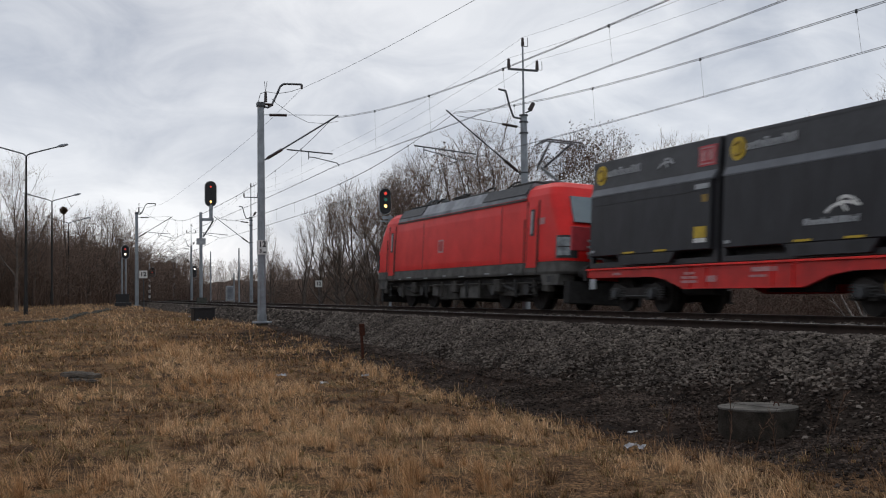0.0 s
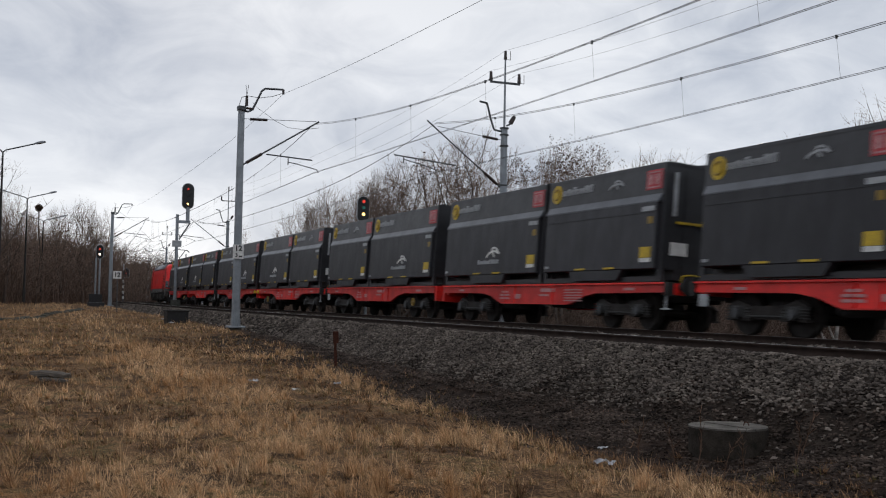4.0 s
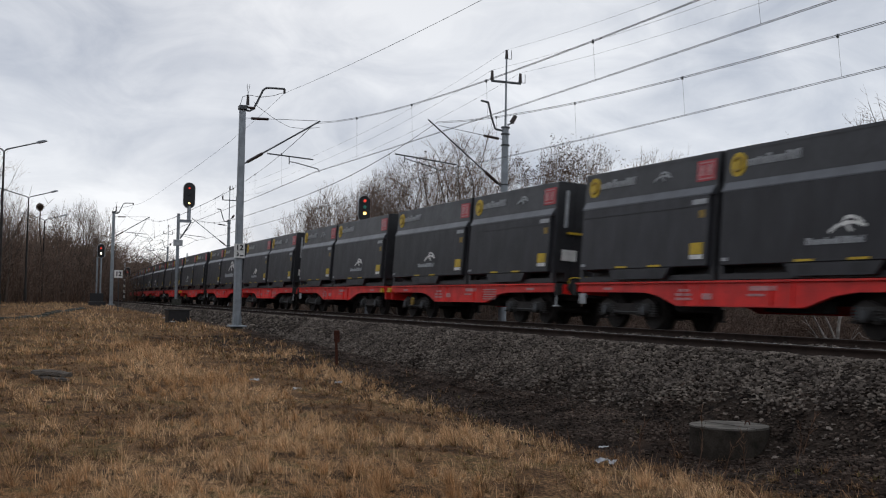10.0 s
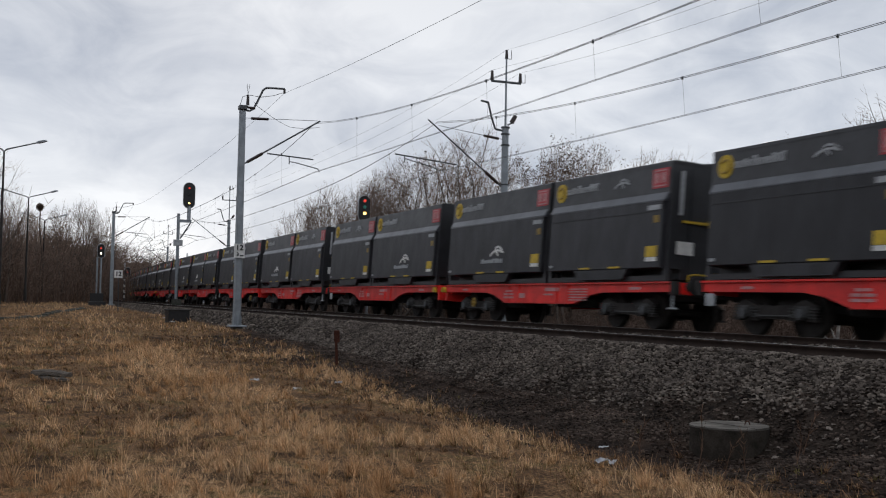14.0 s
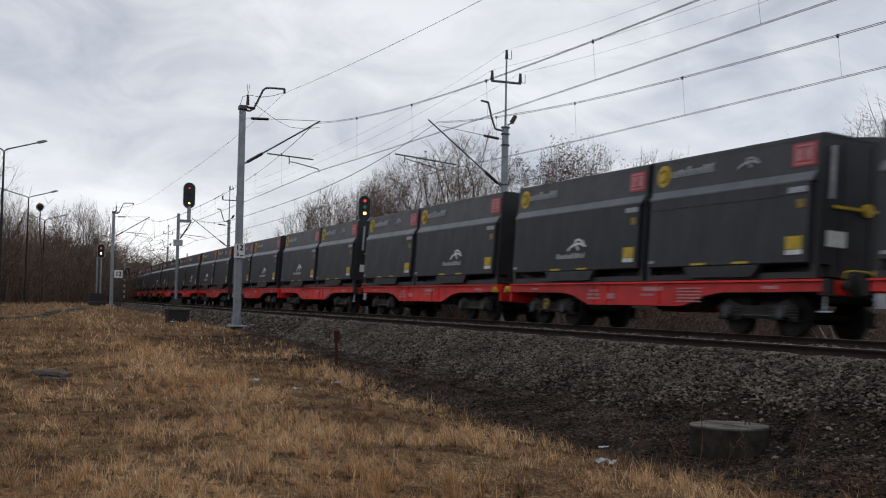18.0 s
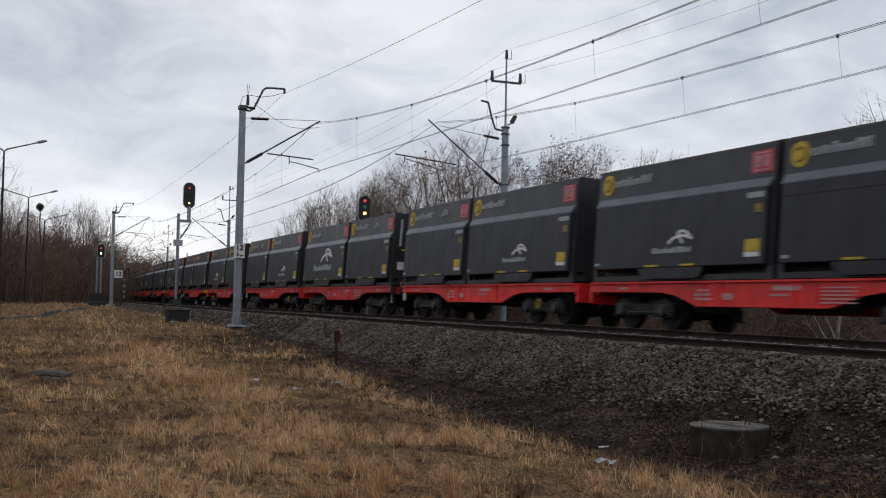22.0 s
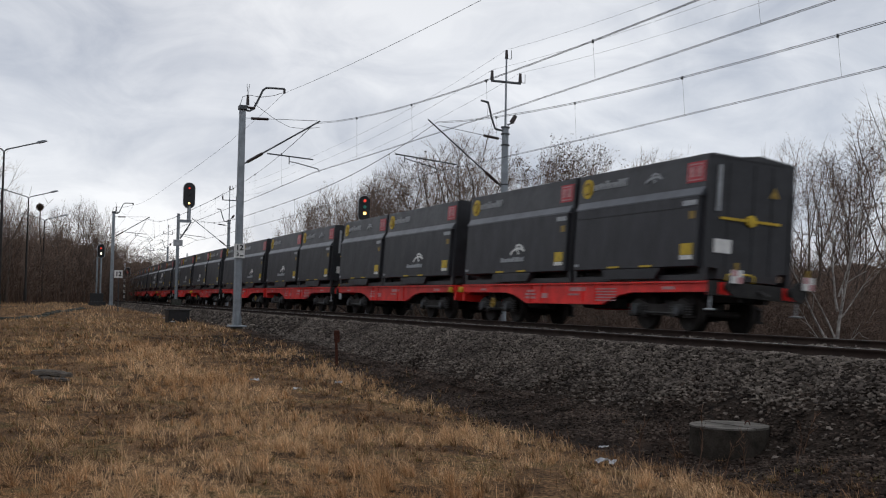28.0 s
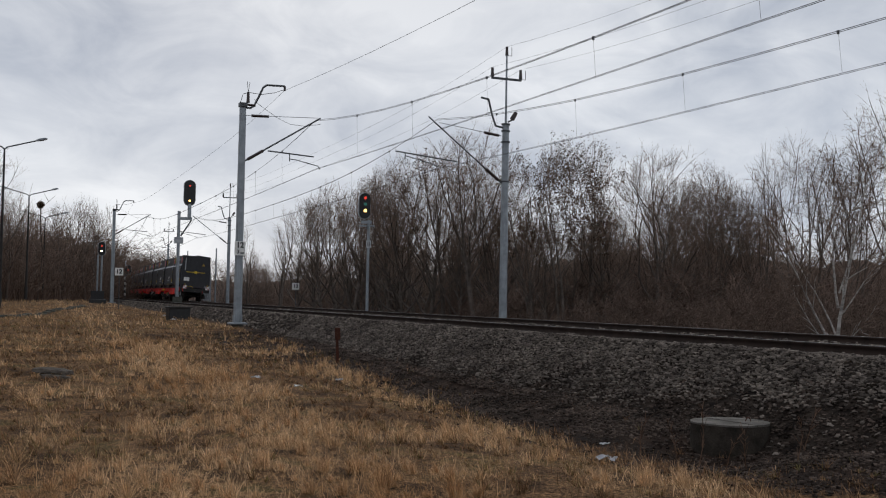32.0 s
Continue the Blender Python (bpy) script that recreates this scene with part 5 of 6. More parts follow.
def build_clutter():
    def gz(x, y): return float(ground_z(np.array([x]), np.array([y]))[0])
    m = thing("manhole", "round concrete manhole with a weathered flat cover", "manhole", "", pose(3.86, 14.95, -1.41))
    part("ring", tube(bmesh.new(), (0, 0, -0.5), (0, 0, 0.432), 0.53, 0.515, n=40), "dark_ring", m, "dark ring under the cover")
    # the cover is cracked across: two uneven slabs, with a chipped rim
    rs = random.Random(3)
    def slab(a0, a1, top):
        bm = bmesh.new()
        rim = [(0.52 + rs.uniform(-0.012, 0.006), radians(a0 + (a1 - a0) * k / 22)) for k in range(23)]
        prism(bm, [(r * math.cos(t), r * math.sin(t)) for r, t in rim], 0.430, top, "z")
        return bm
    cover = part("cover", slab(-62, 119, 0.458), "cover_concrete", m, "weathered grey half of the cracked cover")
    part("cover_slab", slab(121, 296, 0.452), "cover_concrete", m, "sunken half of the cracked cover")
    eye = pipe([(0.24 + 0.035 * math.cos(t), 0.03 * math.sin(t) * 0.3, 0.455 + 0.05 * math.sin(t)) for t in np.linspace(0, math.pi, 7)], 0.007, 6)
    part("lifting_eye", eye, "rust", cover)
    # dead stalks that lean over the manhole and stand about it
    rs = random.Random(9)
    for x, y, h, lx, ly in ((3.0, 13.3, 0.72, 0.55, 0.25), (2.9, 13.6, 0.55, -0.1, 0.1), (4.2, 13.2, 0.45, 0.1, 0.0), (2.5, 13.9, 0.5, -0.2, 0.1), (3.3, 13.0, 0.42, 0.2, 0.1), (4.5, 13.9, 0.5, 0.15, 0.1), (3.7, 13.5, 0.4, -0.3, 0.0)):
        m = thing("dead_stalk", "dry brown weed stalk by the ditch", "weed", "dry weed stalks", pose(x, y, gz(x, y) - 0.04))
        bm = bmesh.new()
        p = Vector((0, 0, 0)); d = Vector((lx, ly, 1)).normalized()
        for i in range(7):
            q = p + d * h / 6
            tube(bm, p, q, 0.008 - 0.0007 * i, n=5)
            for b in range(3 if i > 1 else 1):
                e = (d + Vector((rs.uniform(-1, 1), rs.uniform(-1, 1), rs.uniform(-0.2, 0.6)))).normalized()
                tube(bm, q, q + e * rs.uniform(0.05, 0.17), 0.004, 0.002, n=4)
            d = (d + Vector((rs.uniform(-0.15, 0.15), rs.uniform(-0.15, 0.15), 0))).normalized(); p = q
        tagged(part("stem", bm, "dry_weed", m), kind="stuff")
    m = thing("rusty_stake", "leaning rusty flat steel stake", "stake", "", pose(-2.6, 28.3, gz(-2.6, 28.3) - 0.1, 2, -3, 10))
    part("bar", bbox(-0.035, 0.035, -0.02, 0.02, 0, 0.98, 0.004), "rust", m)
    part("head", bbox(-0.05, 0.09, -0.03, 0.03, 0.70, 1.0, 0.01), "rust", m)
    m = thing("old_log", "weathered dark timber baulk lying in the grass", "log", "", pose(-7.3, 21.3, gz(-7.3, 21.3) + 0.02, 2, 3, -6))
    def split_log(x0, x1, y, z, w, h, seed):
        rr = random.Random(seed)
        bm, prev = bmesh.new(), None
        for i in range(9):
            xx = x0 + (x1 - x0) * i / 8
            k = 0.72 + 0.28 * math.sin(math.pi * (0.12 + 0.76 * i / 8))
            row = [bm.verts.new((xx + rr.uniform(-0.025, 0.025), y + w * a * k + rr.uniform(-0.012, 0.012), z + h * b * k + rr.uniform(-0.014, 0.014))) for a, b in ((-0.5, 0.1), (-0.42, 0.75), (-0.05, 1.0), (0.36, 0.86), (0.5, 0.3), (0.15, 0.0))]
            if prev:
                for u in range(6): bm.faces.new((prev[u], prev[(u + 1) % 6], row[(u + 1) % 6], row[u]))
            else: bm.faces.new(row[::-1])
            prev = row
        bm.faces.new(prev)
        bmesh.ops.recalc_face_normals(bm, faces=bm.faces[:])
        return bm
    part("baulk", split_log(-0.44, 0.30, 0.0, 0.07, 0.20, 0.11, 1), "timber", m)
    part("splinter", split_log(-0.20, 0.36, -0.16, 0.0, 0.12, 0.07, 2), "timber", m)
    part("splinter", split_log(-0.36, 0.1, 0.13, 0.0, 0.14, 0.09, 3), "timber", m)
    rng = random.Random(5)
    for x, y, r in ((1.66, 11.5, 0.065), (1.77, 11.45, 0.05), (2.05, 14.0, 0.045), (-3.5, 21.2, 0.075), (-2.45, 19.3, 0.075), (-2.0, 22.2, 0.085), (-11.5, 48.0, 0.09), (-13.6, 55.0, 0.09)):
        m = thing("litter", "crumpled piece of white plastic litter in the grass", "litter", "litter", pose(x, y, gz(x, y) + 0.13, 0, 0, rng.uniform(0, 90)))
        bm = bmesh.new()
        grid = [[bm.verts.new((r * (i - 2) * 0.62 + rng.uniform(-0.2, 0.2) * r, r * (j - 1.5) * 0.5 + rng.uniform(-0.2, 0.2) * r, r * rng.uniform(-0.35, 0.45))) for j in range(4)] for i in range(5)]
        for i in range(4):
            for j in range(3):
                if (i, j) not in ((0, 0), (3, 2)):
                    bm.faces.new((grid[i][j], grid[i + 1][j], grid[i + 1][j + 1], grid[i][j + 1]))
        bmesh.ops.solidify(bm, geom=bm.faces[:], thickness=0.004)
        part("scrap", bm, "plastic_litter", m)
    # a ball of mistletoe in the far wood
    m = thing("mistletoe_ball", "dark round ball of mistletoe high in a bare tree", "mistletoe", "", pose(-40.5, 112.0, 9.35))
    rs = np.random.default_rng(4)
    d = rs.normal(0, 1, (420, 3)); d /= np.linalg.norm(d, axis=1, keepdims=True)
    part("clump", bmesh_ball(d, rs), "dead_leaf", m)
    part("bough", pipe([(0, 0, -9.6), (0.3, 0.2, -5.0), (0, 0.1, -2.0), (0.05, 0, 0)], 0.06, 6), "bark", m)
    # an old kerb that bends through the grass
    pts = [(-19.0, 46.0), (-19.1, 50.0), (-20.0, 55.0), (-21.8, 64.0), (-24.9, 78.0)]
    k = thing("old_kerb", "sunken dark concrete kerb stones in the grass", "kerb", "")
    n = 0
    for (x0, y0), (x1, y1) in zip(pts, pts[1:]):
        ln = math.hypot(x1 - x0, y1 - y0)
        for j in range(int(ln / 1.05)):
            t = (j + 0.5) / int(ln / 1.05)
            x, y = x0 + (x1 - x0) * t, y0 + (y1 - y0) * t
            p = part("kerb_stone", bbox(-0.15, 0.15, -0.5, 0.5, -0.1, 0.085, 0.015), "concrete_dark", k)
            p.matrix_local = pose(x, y, gz(x, y) + 0.02 * ((n * 7) % 3), 0, 0, math.degrees(math.atan2(-(x1 - x0), y1 - y0)) + (n % 3 - 1) * 1.5)
            n += 1


build_signals()
build_lamps()
build_clutter()


# ---------------------------------------------------------------- trees and grass
def prisms(seg, name, material_name, parent=None, sides=3):
    """Tapered tubes for many segments at once: rows of x0 y0 z0 x1 y1 z1 r0 r1."""
    seg = np.asarray(seg, float)
    a, b = seg[:, 0:3], seg[:, 3:6]
    d = b - a
    d /= np.linalg.norm(d, axis=1, keepdims=True) + 1e-9
    ref = np.where(np.abs(d[:, 2:3]) > 0.9, [[1.0, 0, 0]], [[0, 0, 1.0]])
    u = np.cross(d, ref); u /= np.linalg.norm(u, axis=1, keepdims=True) + 1e-9
    v = np.cross(d, u)
    rings = []
    for p, r in ((a, seg[:, 6]), (b, seg[:, 7])):
        for k in range(sides):
            t = math.tau * k / sides
            rings.append(p + (u * math.cos(t) + v * math.sin(t)) * r[:, None])
    verts = np.stack(rings, 1).reshape(-1, 3)
    base = np.arange(len(seg))[:, None] * (2 * sides)
    f = np.concatenate([base + np.array([[k, (k + 1) % sides, sides + (k + 1) % sides, sides + k]]) for k in range(sides)])
    return bulk(name, verts, f, material_name, parent)


def cones(seg, name, material_name, parent=None):
    """Fine twigs that taper to a point: rows as for prisms."""
    seg = np.asarray(seg, float)
    a, b = seg[:, 0:3], seg[:, 3:6]
    d = b - a
    d /= np.linalg.norm(d, axis=1, keepdims=True) + 1e-9
    ref = np.where(np.abs(d[:, 2:3]) > 0.9, [[1.0, 0, 0]], [[0, 0, 1.0]])
    u = np.cross(d, ref); u /= np.linalg.norm(u, axis=1, keepdims=True) + 1e-9
    v = np.cross(d, u)
    r = seg[:, 6:7]
    verts = np.stack([a + u * r, a + (-0.5 * u + 0.87 * v) * r, a + (-0.5 * u - 0.87 * v) * r, b], 1).reshape(-1, 3)
    base = np.arange(len(seg))[:, None] * 4
    f = np.concatenate([base + np.array([t]) for t in ((0, 1, 3), (1, 2, 3), (2, 0, 3))])
    return bulk(name, verts, f, material_name, parent)


def grow(seed, height, radius=3.0, bare=0.25, limbs=8, rise=0.9, stems=1, droop=0.0, fat=1.0, dense=1.0, wander=0.13, tips=2):
    """A bare winter tree in a rounded envelope: stems that divide into limbs, branches, shoots and fine twigs.
    Returns two lists of tapered segments, wood and twigs."""
    rng = random.Random(seed)
    wood, fine = [], []
    mid, half = height * (bare + 1.0) / 2, height * (1.0 - bare) / 2 * 1.06
    def jitter(d, k, lift):
        return Vector((d.x + rng.gauss(0, k), d.y + rng.gauss(0, k), d.z + rng.gauss(0, k) + lift)).normalized()
    def room(q):
        h = (q.z - mid) / half
        return q.x * q.x + q.y * q.y <= radius * radius * max(0.02, 1.0 - abs(h) ** 2.4) if h > 0 else q.x * q.x + q.y * q.y <= radius * radius * max(0.12, 1.0 - abs(h) ** 3)
    def aside(d, lo, hi, lift):
        u = d.orthogonal().normalized()
        u.rotate(Quaternion(d, rng.uniform(0, math.tau)))
        t = rng.uniform(lo, hi)
        e = d * math.cos(t) + u * math.sin(t)
        return Vector((e.x, e.y, e.z + lift)).normalized()
    def twig(q, d, length):
        p = q
        for k in range(2):
            n = p + d * length * 0.5
            fine.append((*p, *n, (0.0085 if k == 0 else 0.006) * fat, 0.003 * fat))
            d = jitter(d, 0.22, 0.06 - droop * 1.6)
            p = n
    def shoot(q, d, length):
        n = max(2, int(length / 0.28))
        p = q
        for k in range(n):
            m = p + d * length / n
            fine.append((*p, *m, (0.013 - 0.006 * k / n) * fat, 0.007 * fat))
            for _ in range(tips):
                if rng.random() < 0.85 * dense:
                    twig(p + (m - p) * rng.random(), aside(d, 0.35, 0.95, 0.10 - droop * 1.4), rng.uniform(0.22, 0.62))
            d = jitter(d, 0.16, 0.05 - droop * 0.8)
            p = m
            if not room(p): break
        twig(p, d, 0.4)
    def branch(q, d, length, r):
        n = max(3, int(length / 0.38))
        p = q
        for k in range(n):
            m = p + d * length / n
            r2 = max(r * (1 - 0.75 / n), 0.010)
            (wood if r > 0.02 else fine).append((*p, *m, max(r, 0.011 * fat), r2))
            if k:
                for _ in range(2 if rng.random() < 0.55 * dense else 1):
                    shoot(p + (m - p) * rng.random(), aside(d, 0.4, 0.95, 0.12 - droop * 0.5), length * rng.uniform(0.22, 0.5) + 0.25)
            d = jitter(d, wander, 0.06 - droop * 0.2)
            p, r = m, r2
            if not room(p): break
        shoot(p, d, 0.6)
    def limb(q, d, length, r):
        n = max(5, int(length / 0.5))
        p = q
        for k in range(n):
            m = p + d * length / n
            r2 = max(r * (1 - 0.9 / n), 0.014)
            wood.append((*p, *m, r, r2))
            if k > n * 0.12 and rng.random() < 0.9:
                branch(p + (m - p) * rng.random(), aside(d, 0.45, 1.0, 0.15), (length - length * k / n) * rng.uniform(0.35, 0.65) + 0.5, r2 * 0.55)
            d = jitter(d, wander, 0.07)
            p, r = m, r2
            if not room(p): break
        branch(p, d, 0.9, r * 0.8)
    for st in range(stems):
        az = rng.uniform(0, math.tau)
        tilt = 0.03 if stems == 1 else rng.uniform(0.10, 0.24)
        d = Vector((math.cos(az) * tilt, math.sin(az) * tilt, 1)).normalized()
        p, r = Vector((math.cos(az) * 0.15 * (stems > 1), math.sin(az) * 0.15 * (stems > 1), 0)), height * 0.0160 / stems ** 0.4
        top = height * rng.uniform(0.74, 0.86)
        n, k = 16, 0
        due = [bare + (0.95 - bare) * ((i + rng.random() * 0.7) / limbs) ** 1.1 for i in range(limbs)]
        while k < n:
            q = p + d * top / n
            r2 = r * (0.93 if k < 5 else 0.87)
            wood.append((*p, *q, r * (1.35 if k == 0 else 1), r2))
            k += 1
            while due and due[0] * top <= q.z + 0.01 * k:
                u = due.pop(0)
                t = rng.uniform(0.75, 1.15) * (1.15 - rise * 0.55 * (0.4 + u))
                az2 = rng.uniform(0, 0.9) + len(due) * 2.4
                e = Vector((math.cos(az2) * math.sin(t), math.sin(az2) * math.sin(t), math.cos(t)))
                limb(p.lerp(q, rng.random()), e, min(height * 0.62, (height - q.z) * 0.95 + radius * 0.45), r2 * 0.62)
            d = jitter(d, 0.07, 0.05)
            p, r = q, r2
        branch(p, d, height - p.z, r)
    return wood, fine


TREE_LABEL = "bare winter tree with dark branching twigs"


def tree_proto(seed, height, label=TREE_LABEL, leaves=0, bark="bark", crown="twig", **k):
    t = thing("tree", label, "tree", "trees along the line")
    wood, fine = grow(seed, height, **k)
    prisms(wood, "trunk", bark, t, 6)
    fine = np.asarray(fine)
    cones(fine, "crown", crown, t)
    if leaves:
        rng = np.random.default_rng(seed + 50)
        idx = rng.choice(len(fine), leaves)
        idx = idx[(fine[idx, 5] > height * 0.42) & (fbm(fine[idx, 3] + fine[idx, 5] * 0.7, fine[idx, 4] + fine[idx, 5] * 0.4, 0.75, 3) > 0.56)]
        c = fine[idx, 3:6] + rng.normal(0, 0.10, (len(idx), 3))
        u = rng.normal(0, 1, (len(c), 3)); u /= np.linalg.norm(u, axis=1, keepdims=True)
        v = np.cross(u, rng.normal(0, 1, (len(c), 3))); v /= np.linalg.norm(v, axis=1, keepdims=True)
        sz = rng.uniform(0.035, 0.075, (len(c), 1))
        verts = np.stack([c - u * sz, c + v * sz * 0.6, c + u * sz, c - v * sz * 0.6], 1).reshape(-1, 3)
        bulk("leaves", verts, np.arange(len(c) * 4).reshape(-1, 4), "dead_leaf", t)
    t["height"] = float(np.sort(fine[:, 5])[-8])
    return t


def bush_proto(seed, height):
    """A bare shrub: many bowed stems from one root, with side shoots."""
    t = thing("shrub", "bare bushy shrub with reddish brown twigs", "shrub", "shrubs under the trees")
    rng = np.random.default_rng(seed)
    thick, thin = [], []
    for k in range(15):
        az, el = rng.uniform(0, math.tau), rng.uniform(0.05, 0.75)
        d = np.array([math.cos(az) * math.sin(el), math.sin(az) * math.sin(el), math.cos(el)])
        p, r = np.array([rng.normal(0, 0.12), rng.normal(0, 0.12), 0]), 0.024
        h = height * rng.uniform(0.65, 1.0)
        for i in range(6):
            q = p + d * h / 6
            thick.append([*p, *q, r, r * 0.8])
            for b in range(3 if i else 1):
                e = d * 0.6 + rng.normal(0, 0.55, 3); e /= np.linalg.norm(e)
                s0 = p + (q - p) * rng.random()
                bl = height * rng.uniform(0.10, 0.24)
                thin.append([*s0, *(s0 + e * bl), 0.015, 0.007])
                for w in range(3):
                    g = e + rng.normal(0, 0.55, 3); g /= np.linalg.norm(g)
                    s1 = s0 + e * bl * rng.random()
                    thin.append([*s1, *(s1 + g * bl * rng.uniform(0.4, 0.9)), 0.012, 0.005])
            d = d + rng.normal(0, 0.13, 3) + np.array([0, 0, 0.03]); d /= np.linalg.norm(d)
            p, r = q, r * 0.8
    prisms(thick, "trunk", "red_twig", t, 3)
    cones(thin, "crown", "red_twig", t)
    t["height"] = height
    return t


def scatter_trees():
    rng = random.Random(11)
    fan = [tree_proto(1, 11.0, radius=3.1, bare=0.30, limbs=11, rise=1.15, dense=1.2, label="tall bare tree with a rounded fan of fine twigs"),
           tree_proto(2, 11.0, radius=3.4, bare=0.16, limbs=12, rise=0.95, dense=1.2, wander=0.15, label="bare tree that forks low into spreading limbs"),
           tree_proto(3, 11.0, radius=2.8, bare=0.26, limbs=8, rise=1.1)]
    slim = [tree_proto(4, 11.0, radius=1.7, bare=0.08, limbs=18, rise=1.15, dense=1.15, label="slim close-grown bare tree"),
            tree_proto(5, 11.0, radius=2.0, bare=0.10, limbs=15, rise=1.2, dense=1.15, label="slim close-grown bare tree"),
            tree_proto(12, 11.0, radius=1.15, bare=0.18, limbs=9, rise=1.3, dense=0.5, tips=1, label="thin wispy bare tree")]
    twiggy = [tree_proto(13, 11.0, radius=2.3, bare=0.12, limbs=8, rise=1.15, stems=2, dense=1.0, label="bare tree with two stems and dense twigs"),
              tree_proto(14, 11.0, radius=2.5, bare=0.14, limbs=6, rise=1.2, stems=3, dense=1.0, label="bare tree with several stems and dense twigs")]
    leafy = [tree_proto(6, 11.0, radius=3.0, bare=0.30, limbs=5, rise=1.05, stems=2, dense=0.6, leaves=9000, label="winter tree still holding clumps of dead brown leaves"),
             tree_proto(16, 11.0, radius=2.6, bare=0.24, limbs=8, rise=1.0, dense=0.7, leaves=5000, label="winter tree still holding a few dead brown leaves")]
    drooping = [tree_proto(7, 11.0, radius=2.3, bare=0.24, limbs=5, rise=1.2, stems=2, droop=0.20, dense=0.8, wander=0.10, label="bare tree with fine hanging twigs"),
                tree_proto(17, 11.0, radius=2.0, bare=0.28, limbs=9, rise=1.25, droop=0.24, dense=0.8, wander=0.10, label="bare tree with fine hanging twigs")]
    far = [tree_proto(s, 11.0, radius=r, bare=0.12, limbs=7, rise=1.1, dense=0.35, tips=1, fat=2.1, label="distant bare tree in the wood") for s, r in ((41, 2.6), (42, 2.0), (43, 3.0))]
    small = bush_proto(8, 3.0)
    small_b = bush_proto(9, 3.0)
    used = set()
    def place(proto, x, y, top, wide=1.0, turn=None):
        z = float(ground_z(np.array([x]), np.array([y]))[0]) - 0.05
        k = (top - z) / proto["height"]
        if proto.name in used:
            ob = copy_thing(proto, pose(0, 0, 0))
        else:
            used.add(proto.name); ob = proto
        w = k * wide * rng.uniform(0.93, 1.07)
        ob.matrix_world = pose(x, y, z, rng.uniform(-2, 2), rng.uniform(-2, 2), rng.uniform(0, 360) if turn is None else turn) @ Matrix.Diagonal((w, w, k, 1))
        return ob
    # the edge of the wood behind the line, tree by tree along the curve
    for proto, x, y, top, wide in (
            (slim[2], -12.2, 84.0, 6.2, 0.9), (slim[2], -11.6, 80.5, 7.0, 1.0), (slim[0], -10.2, 79.8, 7.6, 1.0), (slim[0], -9.1, 79.5, 8.5, 1.0), (slim[1], -7.4, 77.7, 9.0, 1.0),
            (slim[0], -6.2, 75.5, 8.4, 1.0), (twiggy[0], -4.9, 73.8, 8.6, 1.0), (slim[1], -3.9, 71.0, 9.0, 1.0), (twiggy[1], -3.0, 69.9, 9.7, 1.0),
            (twiggy[0], -1.4, 68.0, 9.8, 1.1), (slim[1], -0.6, 66.5, 8.6, 1.1), (leafy[1], 0.1, 66.0, 9.3, 1.0), (fan[0], 1.7, 62.0, 10.5, 1.0),
            (twiggy[1], 3.6, 63.5, 8.9, 1.0), (leafy[1], 4.9, 62.5, 9.0, 1.0), (leafy[0], 6.6, 61.0, 9.6, 0.95), (leafy[0], 8.4, 65.4, 10.2, 1.0),
            (slim[1], 9.6, 66.0, 7.6, 1.1), (fan[1], 11.6, 58.9, 9.1, 1.0), (twiggy[0], 13.6, 65.0, 8.2, 1.0), (twiggy[1], 15.0, 63.5, 8.8, 1.0), (fan[2], 16.0, 66.0, 8.9, 0.9),
            (slim[2], 16.4, 57.7, 9.0, 0.8), (twiggy[1], 14.2, 69.0, 8.6, 1.1), (twiggy[0], 16.6, 68.0, 8.4, 1.0), (slim[1], 10.6, 69.0, 7.4, 1.2), (slim[0], -8.2, 76.0, 7.6, 1.1), (slim[1], -5.6, 72.0, 8.0, 1.1), (slim[0], -2.4, 66.0, 8.4, 1.1), (twiggy[1], 17.2, 62.0, 8.2, 1.0), (drooping[0], 17.9, 55.2, 9.3, 1.0), (drooping[1], 19.4, 57.0, 9.0, 1.0), (drooping[0], 20.7, 56.4, 9.4, 0.9),
            (drooping[1], 21.6, 59.0, 8.8, 1.0), (drooping[0], 19.0, 46.5, 10.0, 0.9), (drooping[1], 23.5, 55.0, 9.5, 1.0)):
        place(proto, x, y, top, wide)
    # deeper in the wood, lower as seen from the line
    pool = [*fan, *slim[:2], *twiggy]
    n = 0
    while n < 80:
        s, off = rng.uniform(18, 140), rng.uniform(17, 42)
        x, y, _ = (float(v) for v in line(s, off))
        if x > 34 or not 62 < math.hypot(x, y) < 130: continue
        place(pool[n % len(pool)], x, y, rng.uniform(4.4, 7.2)); n += 1
    # slim close-set trees where the wood begins
    for i in range(26):
        at = rng.uniform(54, 90)
        x, y, _ = (float(v) for v in line(at, rng.uniform(12, 21)))
        place(slim[i % 2], x, y, rng.uniform(4.8, 7.4) - max(0, at - 74) * 0.14)
    # undergrowth in front
    n = 0
    while n < 120:
        s, off = rng.uniform(14, 135), 11.5 + 22 * rng.random() ** 0.9
        x, y, _ = (float(v) for v in line(s, off))
        if y / max(math.hypot(x, y), 1) < 0.9: continue
        place(small if n % 2 else small_b, x, y, (0.35 + 0.65 * min(1, (off - 11) / 12)) * rng.uniform(1.2, 3.9)); n += 1
